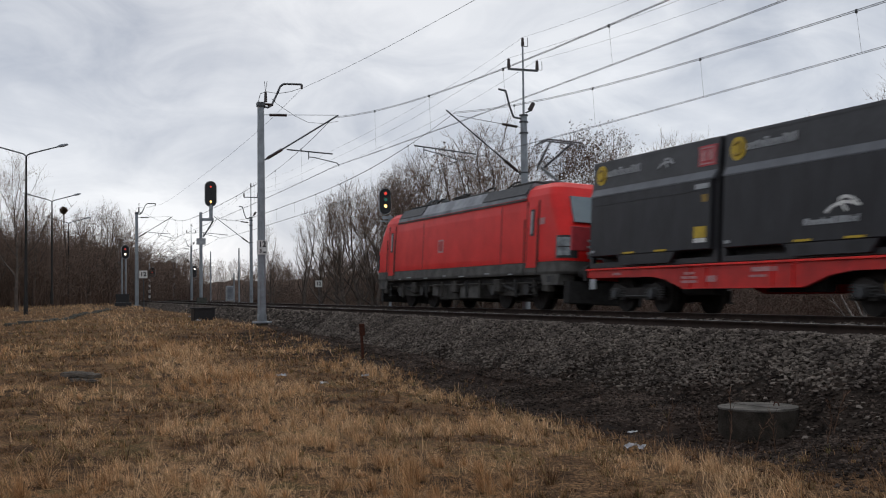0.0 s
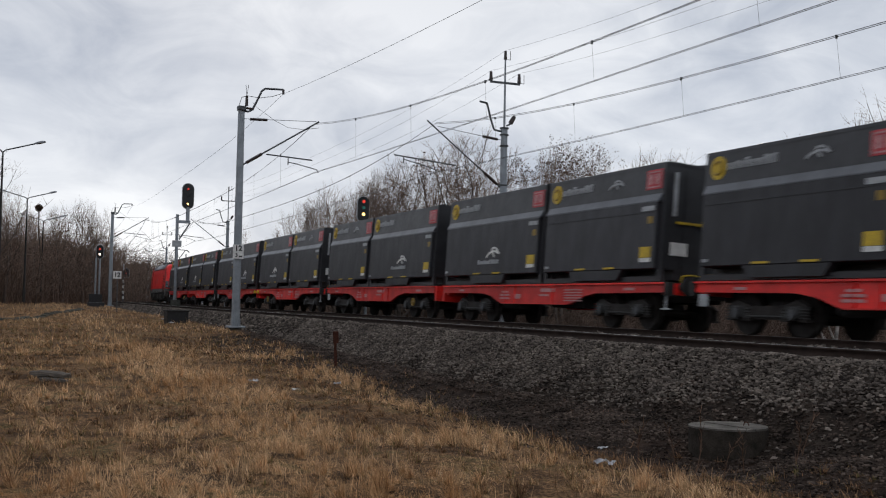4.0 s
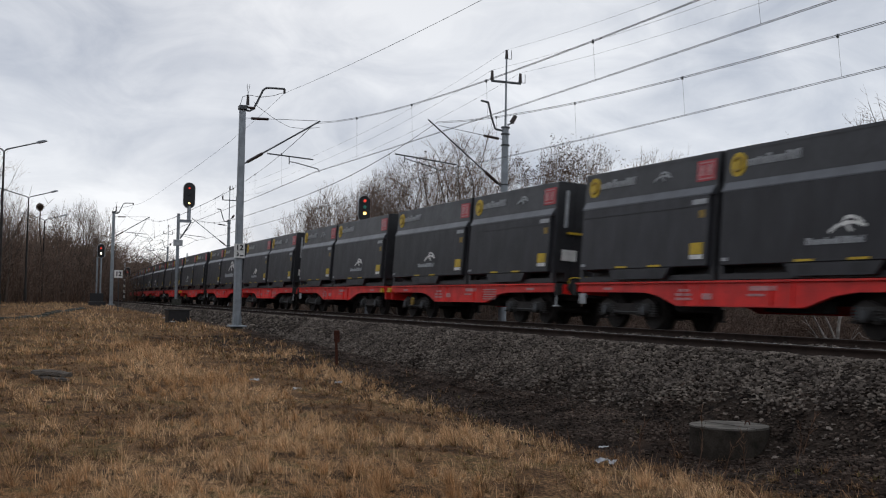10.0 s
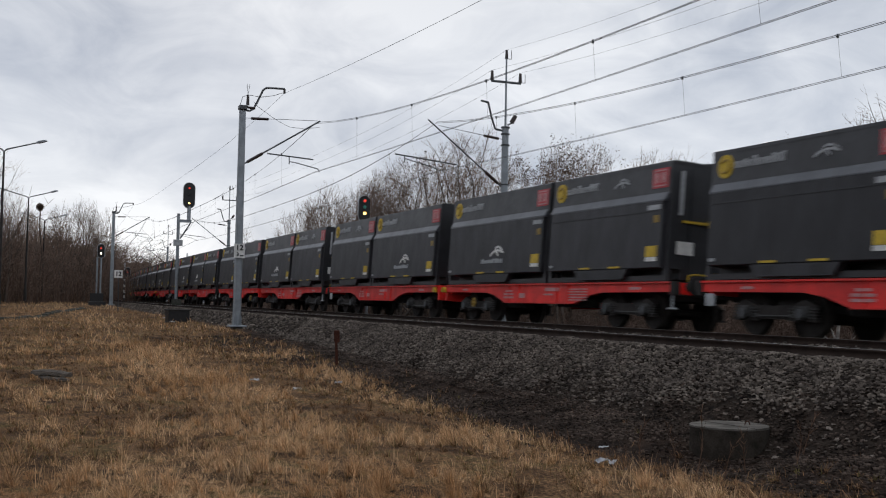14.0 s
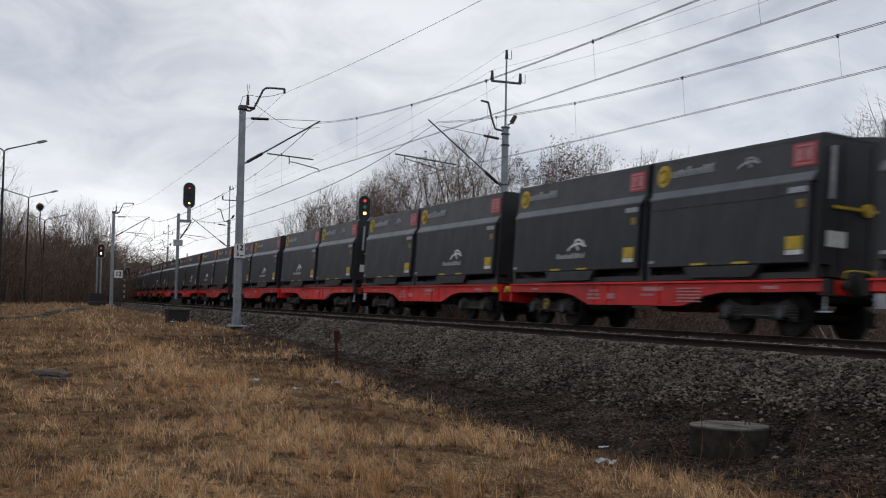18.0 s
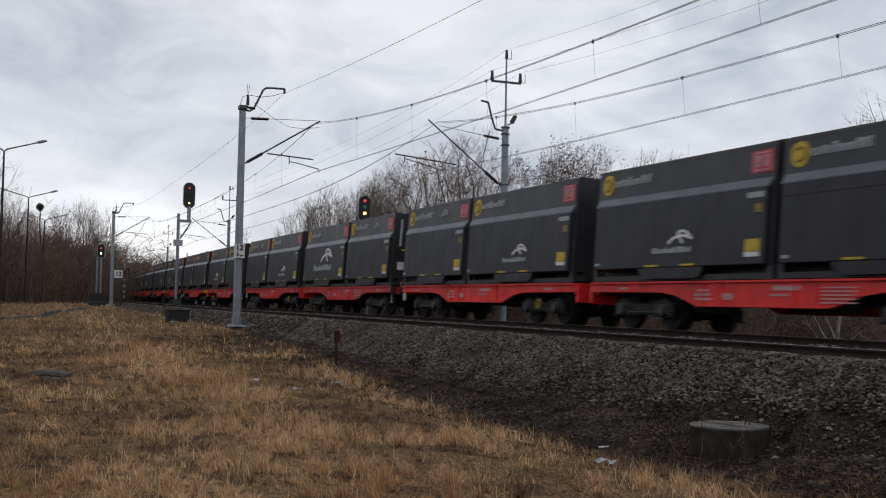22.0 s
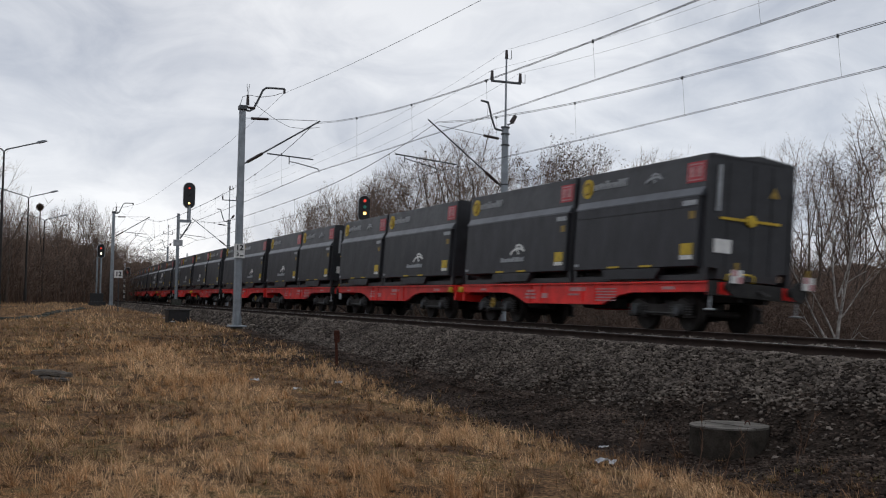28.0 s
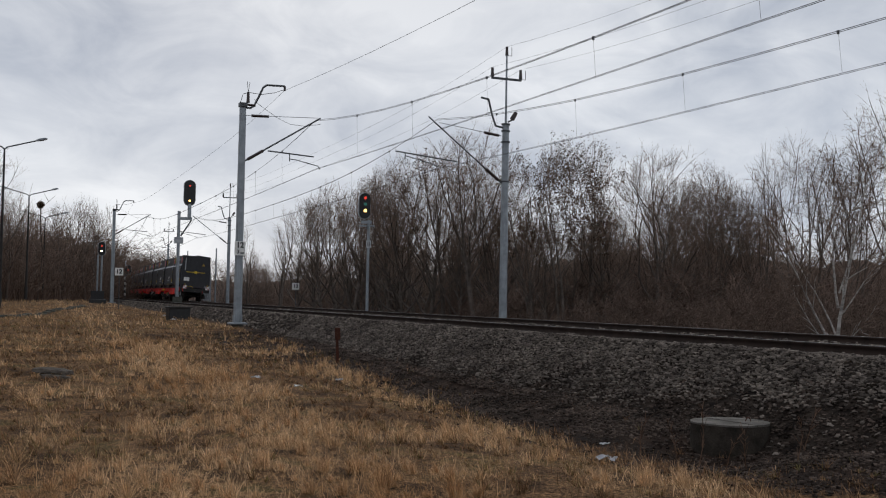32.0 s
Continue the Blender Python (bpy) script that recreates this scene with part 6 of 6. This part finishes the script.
    # the wood across the meadow, and beyond the curve
    for proto, x, y, top, wide in ((fan[2], -31.9, 78.9, 11.2, 0.8), (fan[0], -40.5, 104.0, 10.2, 1.0), (twiggy[0], -43.4, 117.6, 9.6, 1.0), (slim[0], -42.6, 126.1, 11.3, 1.1),
                             (slim[1], -41.4, 129.5, 12.0, 1.1), (slim[0], -40.2, 131.5, 11.6, 1.1), (slim[1], -43.6, 143.2, 9.2, 1.2), (fan[0], -47.8, 163.1, 8.2, 1.0), (fan[2], -50.0, 183.3, 7.8, 1.0),
                             (fan[0], -49.9, 193.7, 8.8, 1.0), (twiggy[1], -47.9, 204.0, 8.0, 1.0), (far[0], -36.6, 190.4, 4.8, 1.0), (twiggy[0], -23.8, 148.1, 4.6, 1.0), (slim[2], -20.6, 118.2, 8.6, 0.8)):
        place(proto, x, y, top, wide)
    for i in range(26):
        t = i / 25
        x, y = -62 + 14 * t + rng.uniform(-6, 6), 118 + 95 * t + rng.uniform(-6, 6)
        place(far[i % 3], x, y, rng.uniform(6.0, 9.4))
    for i in range(14):
        place(far[i % 3], -60 + rng.uniform(-5, 12), 100 + 5 * i, rng.uniform(6.5, 9.8))
    for i in range(46):   # close ranks across the meadow
        y = 96 + 2.5 * i
        place((far[0], slim[0], far[1], twiggy[0])[i % 4], -40 - 0.13 * (y - 98) - rng.uniform(2, 13), y, rng.uniform(6.5, 10.0))
    for i in range(30):   # beyond the curve
        place(far[i % 3], rng.uniform(-86, -8), rng.uniform(215, 300), rng.uniform(6.5, 10.5))
    for i in range(30):
        x, y, _ = (float(v) for v in line(82 + 2.4 * i, rng.uniform(12, 24)))
        place((twiggy[0], slim[2], twiggy[1], slim[0])[i % 4], x, y, rng.uniform(2.6, 5.2), 1.2)
    for i in range(36):   # low trees further round the curve
        x, y, _ = (float(v) for v in line(118 + 3.2 * i, rng.uniform(11, 34)))
        place(far[i % 3], x, y, rng.uniform(2.8, 5.4), 1.3)
    for i in range(12):
        place(small, -50 - rng.uniform(-8, 14), 112 + 8 * i, rng.uniform(2.5, 4.5))
    # a white birch with several leaning stems
    b = thing("birch", "white-barked birch with several leaning stems", "birch", "trees along the line")
    thick, thin = [], []
    for sd, dx, dy, h, foot, rad in ((21, 0.10, 0.0, 4.7, 0.0, 0.062), (22, -0.16, 0.1, 3.4, 1.3, 0.040), (23, -0.62, -0.1, 4.0, 0.1, 0.038), (24, -0.34, 0.3, 4.0, 0.5, 0.030), (25, 0.80, 0.1, 2.9, 1.0, 0.024), (26, -1.15, 0.1, 2.1, 0.05, 0.024), (27, 0.95, -0.1, 1.7, 0.05, 0.018), (28, -0.48, 0.2, 3.6, 0.15, 0.024), (29, 0.34, 0.1, 3.6, 1.7, 0.026)):
        r = np.random.default_rng(sd)
        p, d = np.array([0.05 * foot, 0, foot]), np.array([dx, dy, 1.0])
        d /= np.linalg.norm(d)
        for i in range(9):
            q = p + d * h / 9
            thick.append([*p, *q, rad, rad * 0.84])
            if i in (2, 3, 4, 6):
                e = d * 0.9 + r.normal(0, 0.42, 3); e /= np.linalg.norm(e)
                pp, rr = q, rad * 0.45
                for j in range(5):
                    qq = pp + e * (0.18 + 0.03 * h)
                    (thick if j < 2 and i < 5 else thin).append([*pp, *qq, max(rr, 0.007), max(rr * 0.75, 0.005)])
                    g = e + r.normal(0, 0.5, 3); g /= np.linalg.norm(g)
                    thin.append([*qq, *(qq + g * 0.4), 0.007, 0.003])
                    e = e + r.normal(0, 0.16, 3); e /= np.linalg.norm(e); pp, rr = qq, rr * 0.75
            for w in range(3 if i > 2 else 1):
                e = d * 0.8 + r.normal(0, 0.5, 3); e /= np.linalg.norm(e)
                pp = q
                for j in range(3):
                    qq = pp + e * (0.28 + 0.1 * h / 7)
                    thin.append([*pp, *qq, 0.013 - 0.003 * j, 0.010 - 0.003 * j])
                    for u in range(3):
                        g = e + r.normal(0, 0.5, 3) - np.array([0, 0, 0.35]); g /= np.linalg.norm(g)
                        thin.append([*qq, *(qq + g * r.uniform(0.25, 0.55)), 0.006, 0.003])
                    e = e + r.normal(0, 0.25, 3) - np.array([0, 0, 0.12]); e /= np.linalg.norm(e); pp = qq
            d = d + np.array([0, 0, 0.05]) + r.normal(0, 0.055, 3); d /= np.linalg.norm(d)
            p, rad = q, rad * 0.86
    prisms(thick, "trunk", "birch_bark", b, 8)
    prisms(thin, "crown", "twig", b, 3)
    b.matrix_world = pose(10.7, 30.4, -0.75, 0, 0, -8)


def thicket():
    """Dense brushwood: thin upright stems with side twigs."""
    rng = np.random.default_rng(31)
    def stems(x, y, h0, h1, r, per=3):
        z = ground_z(x, y) - 0.05
        n = len(x)
        h = rng.uniform(h0, h1, n)
        lean = rng.normal(0, 0.34, (n, 2))
        p0 = np.stack([x, y, z], 1)
        p1 = p0 + np.stack([lean[:, 0] * h * 0.5, lean[:, 1] * h * 0.5, h * 0.5], 1)
        bow = lean * rng.uniform(0.3, 2.2, (n, 1)) + rng.normal(0, 0.2, (n, 2))
        p2 = p1 + np.stack([bow[:, 0] * h * 0.5, bow[:, 1] * h * 0.5, h * rng.uniform(0.3, 0.5, n)], 1)
        rr = np.full((n, 1), r)
        seg = [np.hstack([p0, p1, rr, rr * 0.75]), np.hstack([p1, p2, rr * 0.75, rr * 0.35])]
        for k in range(per):
            t = rng.uniform(0.25, 0.95, (n, 1))
            a = np.where(t < 0.5, p0 + (p1 - p0) * t * 2, p1 + (p2 - p1) * (t * 2 - 1))
            d = rng.normal(0, 1, (n, 3)); d[:, 2] = d[:, 2] * 0.7 + 0.35
            d /= np.linalg.norm(d, axis=1, keepdims=True)
            seg.append(np.hstack([a, a + d * h[:, None] * rng.uniform(0.15, 0.35, (n, 1)), rr * 0.5, rr * 0.25]))
        return np.vstack(seg[:2]), np.vstack(seg[2:]) * np.array([1, 1, 1, 1, 1, 1, 1.5, 1])
    s, off = rng.uniform(8, 150, 10000), 12 + 34 * rng.random(10000) ** 1.2
    x, y, _ = line(s, off)
    keep = (np.abs(np.arctan2(x, y)) < 0.5) & (fbm(x, y, 5, 3) > 0.25)
    x, y = x[keep], y[keep]
    # low by the line, higher inside the wood
    grown = 0.34 + 0.66 * np.clip((off[keep] - 12) / 13, 0, 1)
    stem, shoot = stems(x, y, 0.9 * grown, 5.0 * grown, 0.010, 14)
    tagged(prisms(stem, "brushwood", "red_twig"), "dense reddish brown brushwood at the edge of the wood", "brushwood", kind="stuff")
    tagged(cones(shoot, "brushwood", "twig"), "fine shoots of the brushwood at the edge of the wood", "brushwood", kind="stuff")
    n = 4200
    x = rng.uniform(-75, -36, n); y = rng.uniform(98, 215, n)
    keep = (x < -33 - (y - 98) * 0.13) & (x > -62 - (y - 98) * 0.1)
    stem, shoot = stems(x[keep], y[keep], 1.5, 7.5, 0.030, 6)
    tagged(prisms(stem, "brushwood", "red_twig"), "dense dark brushwood across the meadow", "brushwood", kind="stuff")
    tagged(cones(shoot, "brushwood", "twig"), "fine shoots of the brushwood across the meadow", "brushwood", kind="stuff")
    # twiggy tops of the wood before the far banks
    n = 3600
    x, y, _ = line(rng.uniform(10, 170, n), rng.uniform(36, 47, n))
    keep = np.abs(np.arctan2(x, y)) < 0.48
    stem, shoot = stems(x[keep], y[keep], 2.2, 6.4, 0.015, 12)
    tagged(prisms(stem, "brushwood", "twig"), "thin bare poles deep in the wood", "brushwood", kind="stuff")
    tagged(cones(shoot, "brushwood", "twig"), "fine twigs deep in the wood", "brushwood", kind="stuff")
    n = 2400
    y = rng.uniform(98, 225, n); x = -44 - 0.17 * (y - 95) - rng.uniform(-6, 8, n)
    stem, shoot = stems(x, y, 3.5, 11.0, 0.034, 10)
    tagged(prisms(stem, "brushwood", "twig"), "bare poles of the wood across the meadow", "brushwood", kind="stuff")
    tagged(cones(shoot, "brushwood", "twig"), "fine twigs of the wood across the meadow", "brushwood", kind="stuff")
    # brown woodland that closes the view
    def bank(name, pts, h, depth):
        vs, fs = [], []
        m = 9
        for i, (px, py) in enumerate(pts):
            nx, ny = px / math.hypot(px, py), py / math.hypot(px, py)
            for j in range(m):
                t = j / (m - 1)
                prof = math.sin(math.pi * min(1, t * 1.1) * 0.5) ** 0.6
                k = 0.62 + 0.5 * float(fbm(px, py + j * 2, 9.0, 8)) + 0.35 * float(fbm(px, py + j * 2, 1.7, 4))
                vs.append((px + nx * depth * t, py + ny * depth * t, -1.6 + (h + 1.6) * prof * k))
        for i in range(len(pts) - 1):
            for j in range(m - 1):
                a = i * m + j
                fs.append((a, a + m, a + m + 1, a + 1))
        ob = bulk(name, vs, fs, "woodland")
        tagged(ob, "distant brown winter woodland", "woodland", kind="structure")
    bank("backdrop_east", [tuple(float(v) for v in line(s, 40 + 6 * math.sin(s * 0.05))[:2]) for s in np.arange(-60, 330, 0.5)], 3.9, 16)
    bank("backdrop_west", [(-46 - 0.17 * (y - 95) - 5 * math.sin(y * 0.06), y) for y in np.arange(-60, 330, 1.0)], 7.6, 14)
    bank("backdrop_north", [(x, 330 + 10 * math.sin(x * 0.05)) for x in np.arange(-130, 60, 1.2)], 4.6, 20)


mat("woodland", (0.165, 0.112, 0.088), 0.95, 0.0, (0.070, 0.052, 0.043), 0.8, 1.0, 5.0, fine=0.35, spec=0.04)


def blades(x, y, length, width, lean, bend, rng, lift=0.0):
    """Bent grass blades, a quad and a tip each, as arrays."""
    n = len(x)
    z = ground_z(x, y) - 0.02 + lift
    az = rng.uniform(0, math.tau, n)
    side = np.stack([np.cos(az), np.sin(az), np.zeros(n)], 1) * (width * 0.5)[:, None]
    la = rng.uniform(0, math.tau, n) * 0.75 + 0.4
    dirv = np.stack([np.cos(la), np.sin(la), np.zeros(n)], 1)
    p0 = np.stack([x, y, z], 1)
    p1 = p0 + np.stack([np.zeros(n), np.zeros(n), length * 0.5], 1) * np.cos(lean)[:, None] + dirv * (length * 0.5 * np.sin(lean))[:, None]
    l2 = np.minimum(lean + bend, 1.75)
    p2 = p1 + np.stack([np.zeros(n), np.zeros(n), length * 0.5 * np.cos(l2)], 1) + dirv * (length * 0.5 * np.sin(l2))[:, None]
    v = np.stack([p0 - side, p0 + side, p1 + side * 0.75, p1 - side * 0.75, p2], 1).reshape(-1, 3)
    b = np.arange(n)[:, None] * 5
    f = np.concatenate([b + np.array([[0, 1, 2]]), b + np.array([[0, 2, 3]]), b + np.array([[3, 2, 4]])])
    return v, f


def build_grass():
    rng = np.random.default_rng(77)
    def field(n, r0, r1, power):
        r = r0 + (r1 - r0) * rng.random(n) ** power
        a = rng.uniform(-0.46, 0.46, n)
        return r * np.sin(a), r * np.cos(a)
    def make(name, n, r0, r1, power, length, width, material_name, label, want, lie=0.45):
        x, y = field(n, r0, r1, power)
        # tufts: most blades stand together round a scatter of roots
        tx, ty = np.round(x / 0.3) * 0.3, np.round(y / 0.3) * 0.3
        hx = np.sin(tx * 127.1 + ty * 311.7) * 43758.5453; hy = np.sin(tx * 269.5 + ty * 183.3) * 43758.5453
        jx, jy = (hx - np.floor(hx) - 0.5) * 0.42, (hy - np.floor(hy) - 0.5) * 0.42
        k = np.where(rng.random(n) < 0.82, rng.uniform(0.6, 1.0, n), 0.0)
        x, y = x + (tx + jx - x) * k, y + (ty + jy - y) * k
        sh = soil_share(x, y) + (fbm(x, y, 1.4, 6) - 0.5) * 0.8 + (fbm(x, y, 0.4, 7) - 0.5) * 0.7
        s, off = plan_to_line(x, y)
        crest = np.interp(s, (5, 9.6, 11.5, 14.7, 18.8, 30, 42, 64), (-9.6, -9.28, -9.1, -8.75, -8.4, -8.36, -8.2, -7.6))
        tone = 0.5 + (fbm(x, y, 0.55, 12) - 0.5) * 0.62 + (fbm(x, y, 2.4, 13) - 0.5) * 0.55
        lip = straw_edge(s) - 0.75
        tone = tone + 0.24 * np.exp(-((off - crest) / 0.6) ** 2) + 0.07 * np.exp(-((off - lip) / 0.6) ** 2) * np.clip((22 - s) / 6, 0, 1)
        tone = tone - 0.11 * np.clip((off - crest - 0.7) / 0.8, 0, 1) * np.clip((lip - 0.4 - off) / 0.6, 0, 1) - 0.04 * np.clip((crest - 0.8 - off) / 1.0, 0, 1)
        tone = tone - 0.16 * np.clip((off - straw_edge(s)) / 0.5, 0, 1)
        keep = want(sh, tone, off) & (off < (-3.3 if material_name != "dry_weed" else -2.7))
        x, y, jx = x[keep], y[keep], hx[keep] - np.floor(hx[keep])
        m = len(x)
        d = np.hypot(x, y)
        h = (0.3 + 1.15 * jx ** 1.5) * (0.5 + 0.9 * rng.random(m)) * length
        w = width * rng.uniform(0.7, 1.4, m) * np.clip(d / 14, 0.8, 3.0)
        bank = np.maximum(bed_z(np.clip(off[keep], -3.45, 0)) - ground_z(x, y), 0)
        v, f = blades(x, y, h, w, np.abs(rng.normal(lie, 0.4, m)), np.abs(rng.normal(0.6, 0.45, m)), rng, np.where(off[keep] > -3.4, bank, 0))
        ob = bulk(name, v, f, material_name)
        tagged(ob, label, "grass", kind="stuff")
    noisy = lambda n, k: n + rng.normal(0, k, len(n))
    make("dry_grass", 430000, 6.5, 34, 1.15, 0.20, 0.0050, "straw", "dry straw-coloured winter grass in tufts", lambda sh, n, o: (sh < 0.55) & (noisy(n, 0.065) > 0.57))
    make("dry_grass", 140000, 30, 130, 1.2, 0.20, 0.008, "straw", "distant dry straw-coloured grass", lambda sh, n, o: (sh < 0.55) & (noisy(n, 0.10) > 0.55))
    make("russet_grass", 330000, 6.5, 80, 1.15, 0.15, 0.0058, "russet", "flattened russet dead grass", lambda sh, n, o: (sh < 0.66) & (noisy(n, 0.07) < 0.57), 0.8)
    make("lying_grass", 300000, 6.5, 60, 1.15, 0.14, 0.0058, "thatch", "matted lying dead grass", lambda sh, n, o: (sh < 0.6) & (noisy(n, 0.07) > 0.43), 1.25)
    make("dark_grass", 190000, 6.5, 40, 1.15, 0.12, 0.0070, "mould", "dark brown rotting grass in matted patches", lambda sh, n, o: (sh < 0.7) & (noisy(n, 0.05) < 0.47), 1.0)
    make("green_grass", 150000, 6.5, 60, 1.2, 0.11, 0.0055, "olive_grass", "short olive green grass", lambda sh, n, o: (sh < 0.8) & (np.abs(noisy(n, 0.05) - 0.46) < 0.06))
    make("dead_weeds", 170000, 9, 60, 1.15, 0.13, 0.007, "dry_weed", "dark dead weeds in the ditch", lambda sh, n, o: (sh > 0.25) & (noisy(n, 0.10) > 0.47), 0.9)
    make("weed_tufts", 110000, 9, 45, 1.15, 0.18, 0.006, "russet", "tufts of tan dead weeds on the dark earth", lambda sh, n, o: (sh > 0.25) & (sh < 0.97) & (noisy(n, 0.05) > 0.56), 0.6)
    make("yellow_tufts", 70000, 9, 45, 1.15, 0.15, 0.006, "olive_grass", "yellow-green tufts along the ditch", lambda sh, n, o: (sh > 0.2) & (sh < 0.93) & (np.abs(noisy(n, 0.04) - 0.52) < 0.05), 0.6)


mat("mould", (0.125, 0.074, 0.044), 0.95, 0.0, (0.060, 0.036, 0.022), 0.9, island=0.5, spec=0.04)
mat("thatch", (0.42, 0.272, 0.150), 0.9, 0.0, (0.20, 0.124, 0.065), 0.9, island=0.6, spec=0.04)
mat("russet", (0.305, 0.182, 0.098), 0.9, 0.0, (0.19, 0.100, 0.050), 0.9, island=0.5, spec=0.04)
mat("olive_grass", (0.20, 0.160, 0.058), 0.9, 0.0, (0.105, 0.092, 0.034), 0.6, island=0.35, spec=0.04)


def build_stones():
    """Loose crushed stone over the bank: each a cut, uneven block."""
    rng = np.random.default_rng(5)
    def scatter(n, s0, s1, power, o0, o1, size):
        s = s0 + (s1 - s0) * rng.random(n) ** power
        off = rng.uniform(o0, o1, n)
        x, y, _ = line(s, off)
        if o0 < -4:
            keep = rng.random(n) < np.clip(1.15 - np.abs(off + 3.1) / 2.0 + (fbm(x, y, 0.9, 19) - 0.5) * 1.3, 0.04, 1)
            s, off, x, y, n = s[keep], off[keep], x[keep], y[keep], int(keep.sum())
        elif o0 < 0:   # the foot of the bank is buried in dirt
            keep = rng.random(n) < np.clip((off + 2.95 - np.interp(s, (6, 12, 20), (0.8, 0.4, 0.0)) + 1.0 * (fbm(x, y, 1.3, 17) - 0.5)) / 0.7, 0.04, 1.0)
            keep &= bed_z(off) > ground_z(x, y) - 0.03
            s, off, x, y, n = s[keep], off[keep], x[keep], y[keep], int(keep.sum())
        z = np.maximum(bed_z(off) + (fbm(x, y, 0.5, 9) - 0.5) * 0.07, ground_z(x, y) if o0 < 0 else -9)
        r = size * rng.uniform(0.55, 1.35, n)
        return x, y, z, r
    cube = np.array([[-1, -1, -1], [1, -1, -1], [1, 1, -1], [-1, 1, -1], [-1, -1, 1], [1, -1, 1], [1, 1, 1], [-1, 1, 1]], float) * 0.62
    quads = np.array([[4, 5, 6, 7], [0, 1, 5, 4], [1, 2, 6, 5], [2, 3, 7, 6], [3, 0, 4, 7]])
    for label, args in (("crushed stone ballast on the bank", (60000, 6, 38, 1.15, -3.2, -1.15, 0.031)), ("crushed stone ballast further along the bank", (14000, 33, 110, 1.3, -3.2, -1.2, 0.052)), ("dark dirt-covered stones at the foot of the bank", (84000, 6, 40, 1.15, -6.3, -1.9, 0.023)), ("crushed stone ballast between the tracks", (3500, 8, 60, 1.3, 1.2, 2.9, 0.042))):
        dirty = label.startswith("dark")
        x, y, z, r = scatter(*args)
        n = len(x)
        v = cube[None] * (1 + rng.normal(0, 0.34, (n, 8, 3)))
        v *= rng.uniform(0.6, 1.35, (n, 1, 3)) * np.array([1.25, 1.0, 0.5])
        a, b = rng.uniform(0, math.tau, n), rng.normal(0, 0.38, n)
        ca, sa, cb, sb = np.cos(a), np.sin(a), np.cos(b), np.sin(b)
        R = np.stack([np.stack([ca, -sa * cb, sa * sb], 1), np.stack([sa, ca * cb, -ca * sb], 1), np.stack([0 * a, sb, cb], 1)], 1)
        v = np.einsum("nij,nkj->nki", R, v) * r[:, None, None]
        v += np.stack([x, y, z + r * 0.25], 1)[:, None]
        f = (np.arange(n)[:, None, None] * 8 + quads[None]).reshape(-1, 4)
        tagged(bulk("ballast_stones", v.reshape(-1, 3), f, "dirty_stone" if dirty else "stone"), label, "ballast", kind="stuff")


scatter_trees()
thicket()
build_grass()
build_stones()


# ---------------------------------------------------------------- things in motion
RUN_T = (0, 3, 6, 12, 17, 22, 25, 28, 29, 30, 31, 32)
RUN_S = (-563.3, -501.4, -439.5, -315.5, -211.1, -106.2, -42.75, 20.75, 41.95, 62.6, 82.7, 102.4)


def rear_at(t):
    return float(np.interp(t, RUN_T, RUN_S))


def motions():
    times = [0.0, 1.0, 2.0, 3.0, 4.5, 6.0, 9.0, 12.0, 14.5, 17.0, 19.5, 22.0, 23.5, 25.0, 26.5, 28.0, 29.0, 30.0, 31.0, 32.0]
    for ob, ahead, up in train:
        walk(ob, [(t, on_track(rear_at(t) + ahead, True, up)) for t in times])
    # the wheels of the locomotive and of the last wagon roll
    fine = [k / 30 for k in range(0, 961)]
    start = rear_at(0.0)
    for ob in (loco, train[0][0]):
        for w in ob.children_recursive:
            if w.name.startswith("wheelset"):
                at = w.location.copy()
                walk(w, [(t, Matrix.Translation(at) @ Matrix.Rotation(-(rear_at(t) - start) / w["radius"], 4, "X")) for t in fine])


motions()
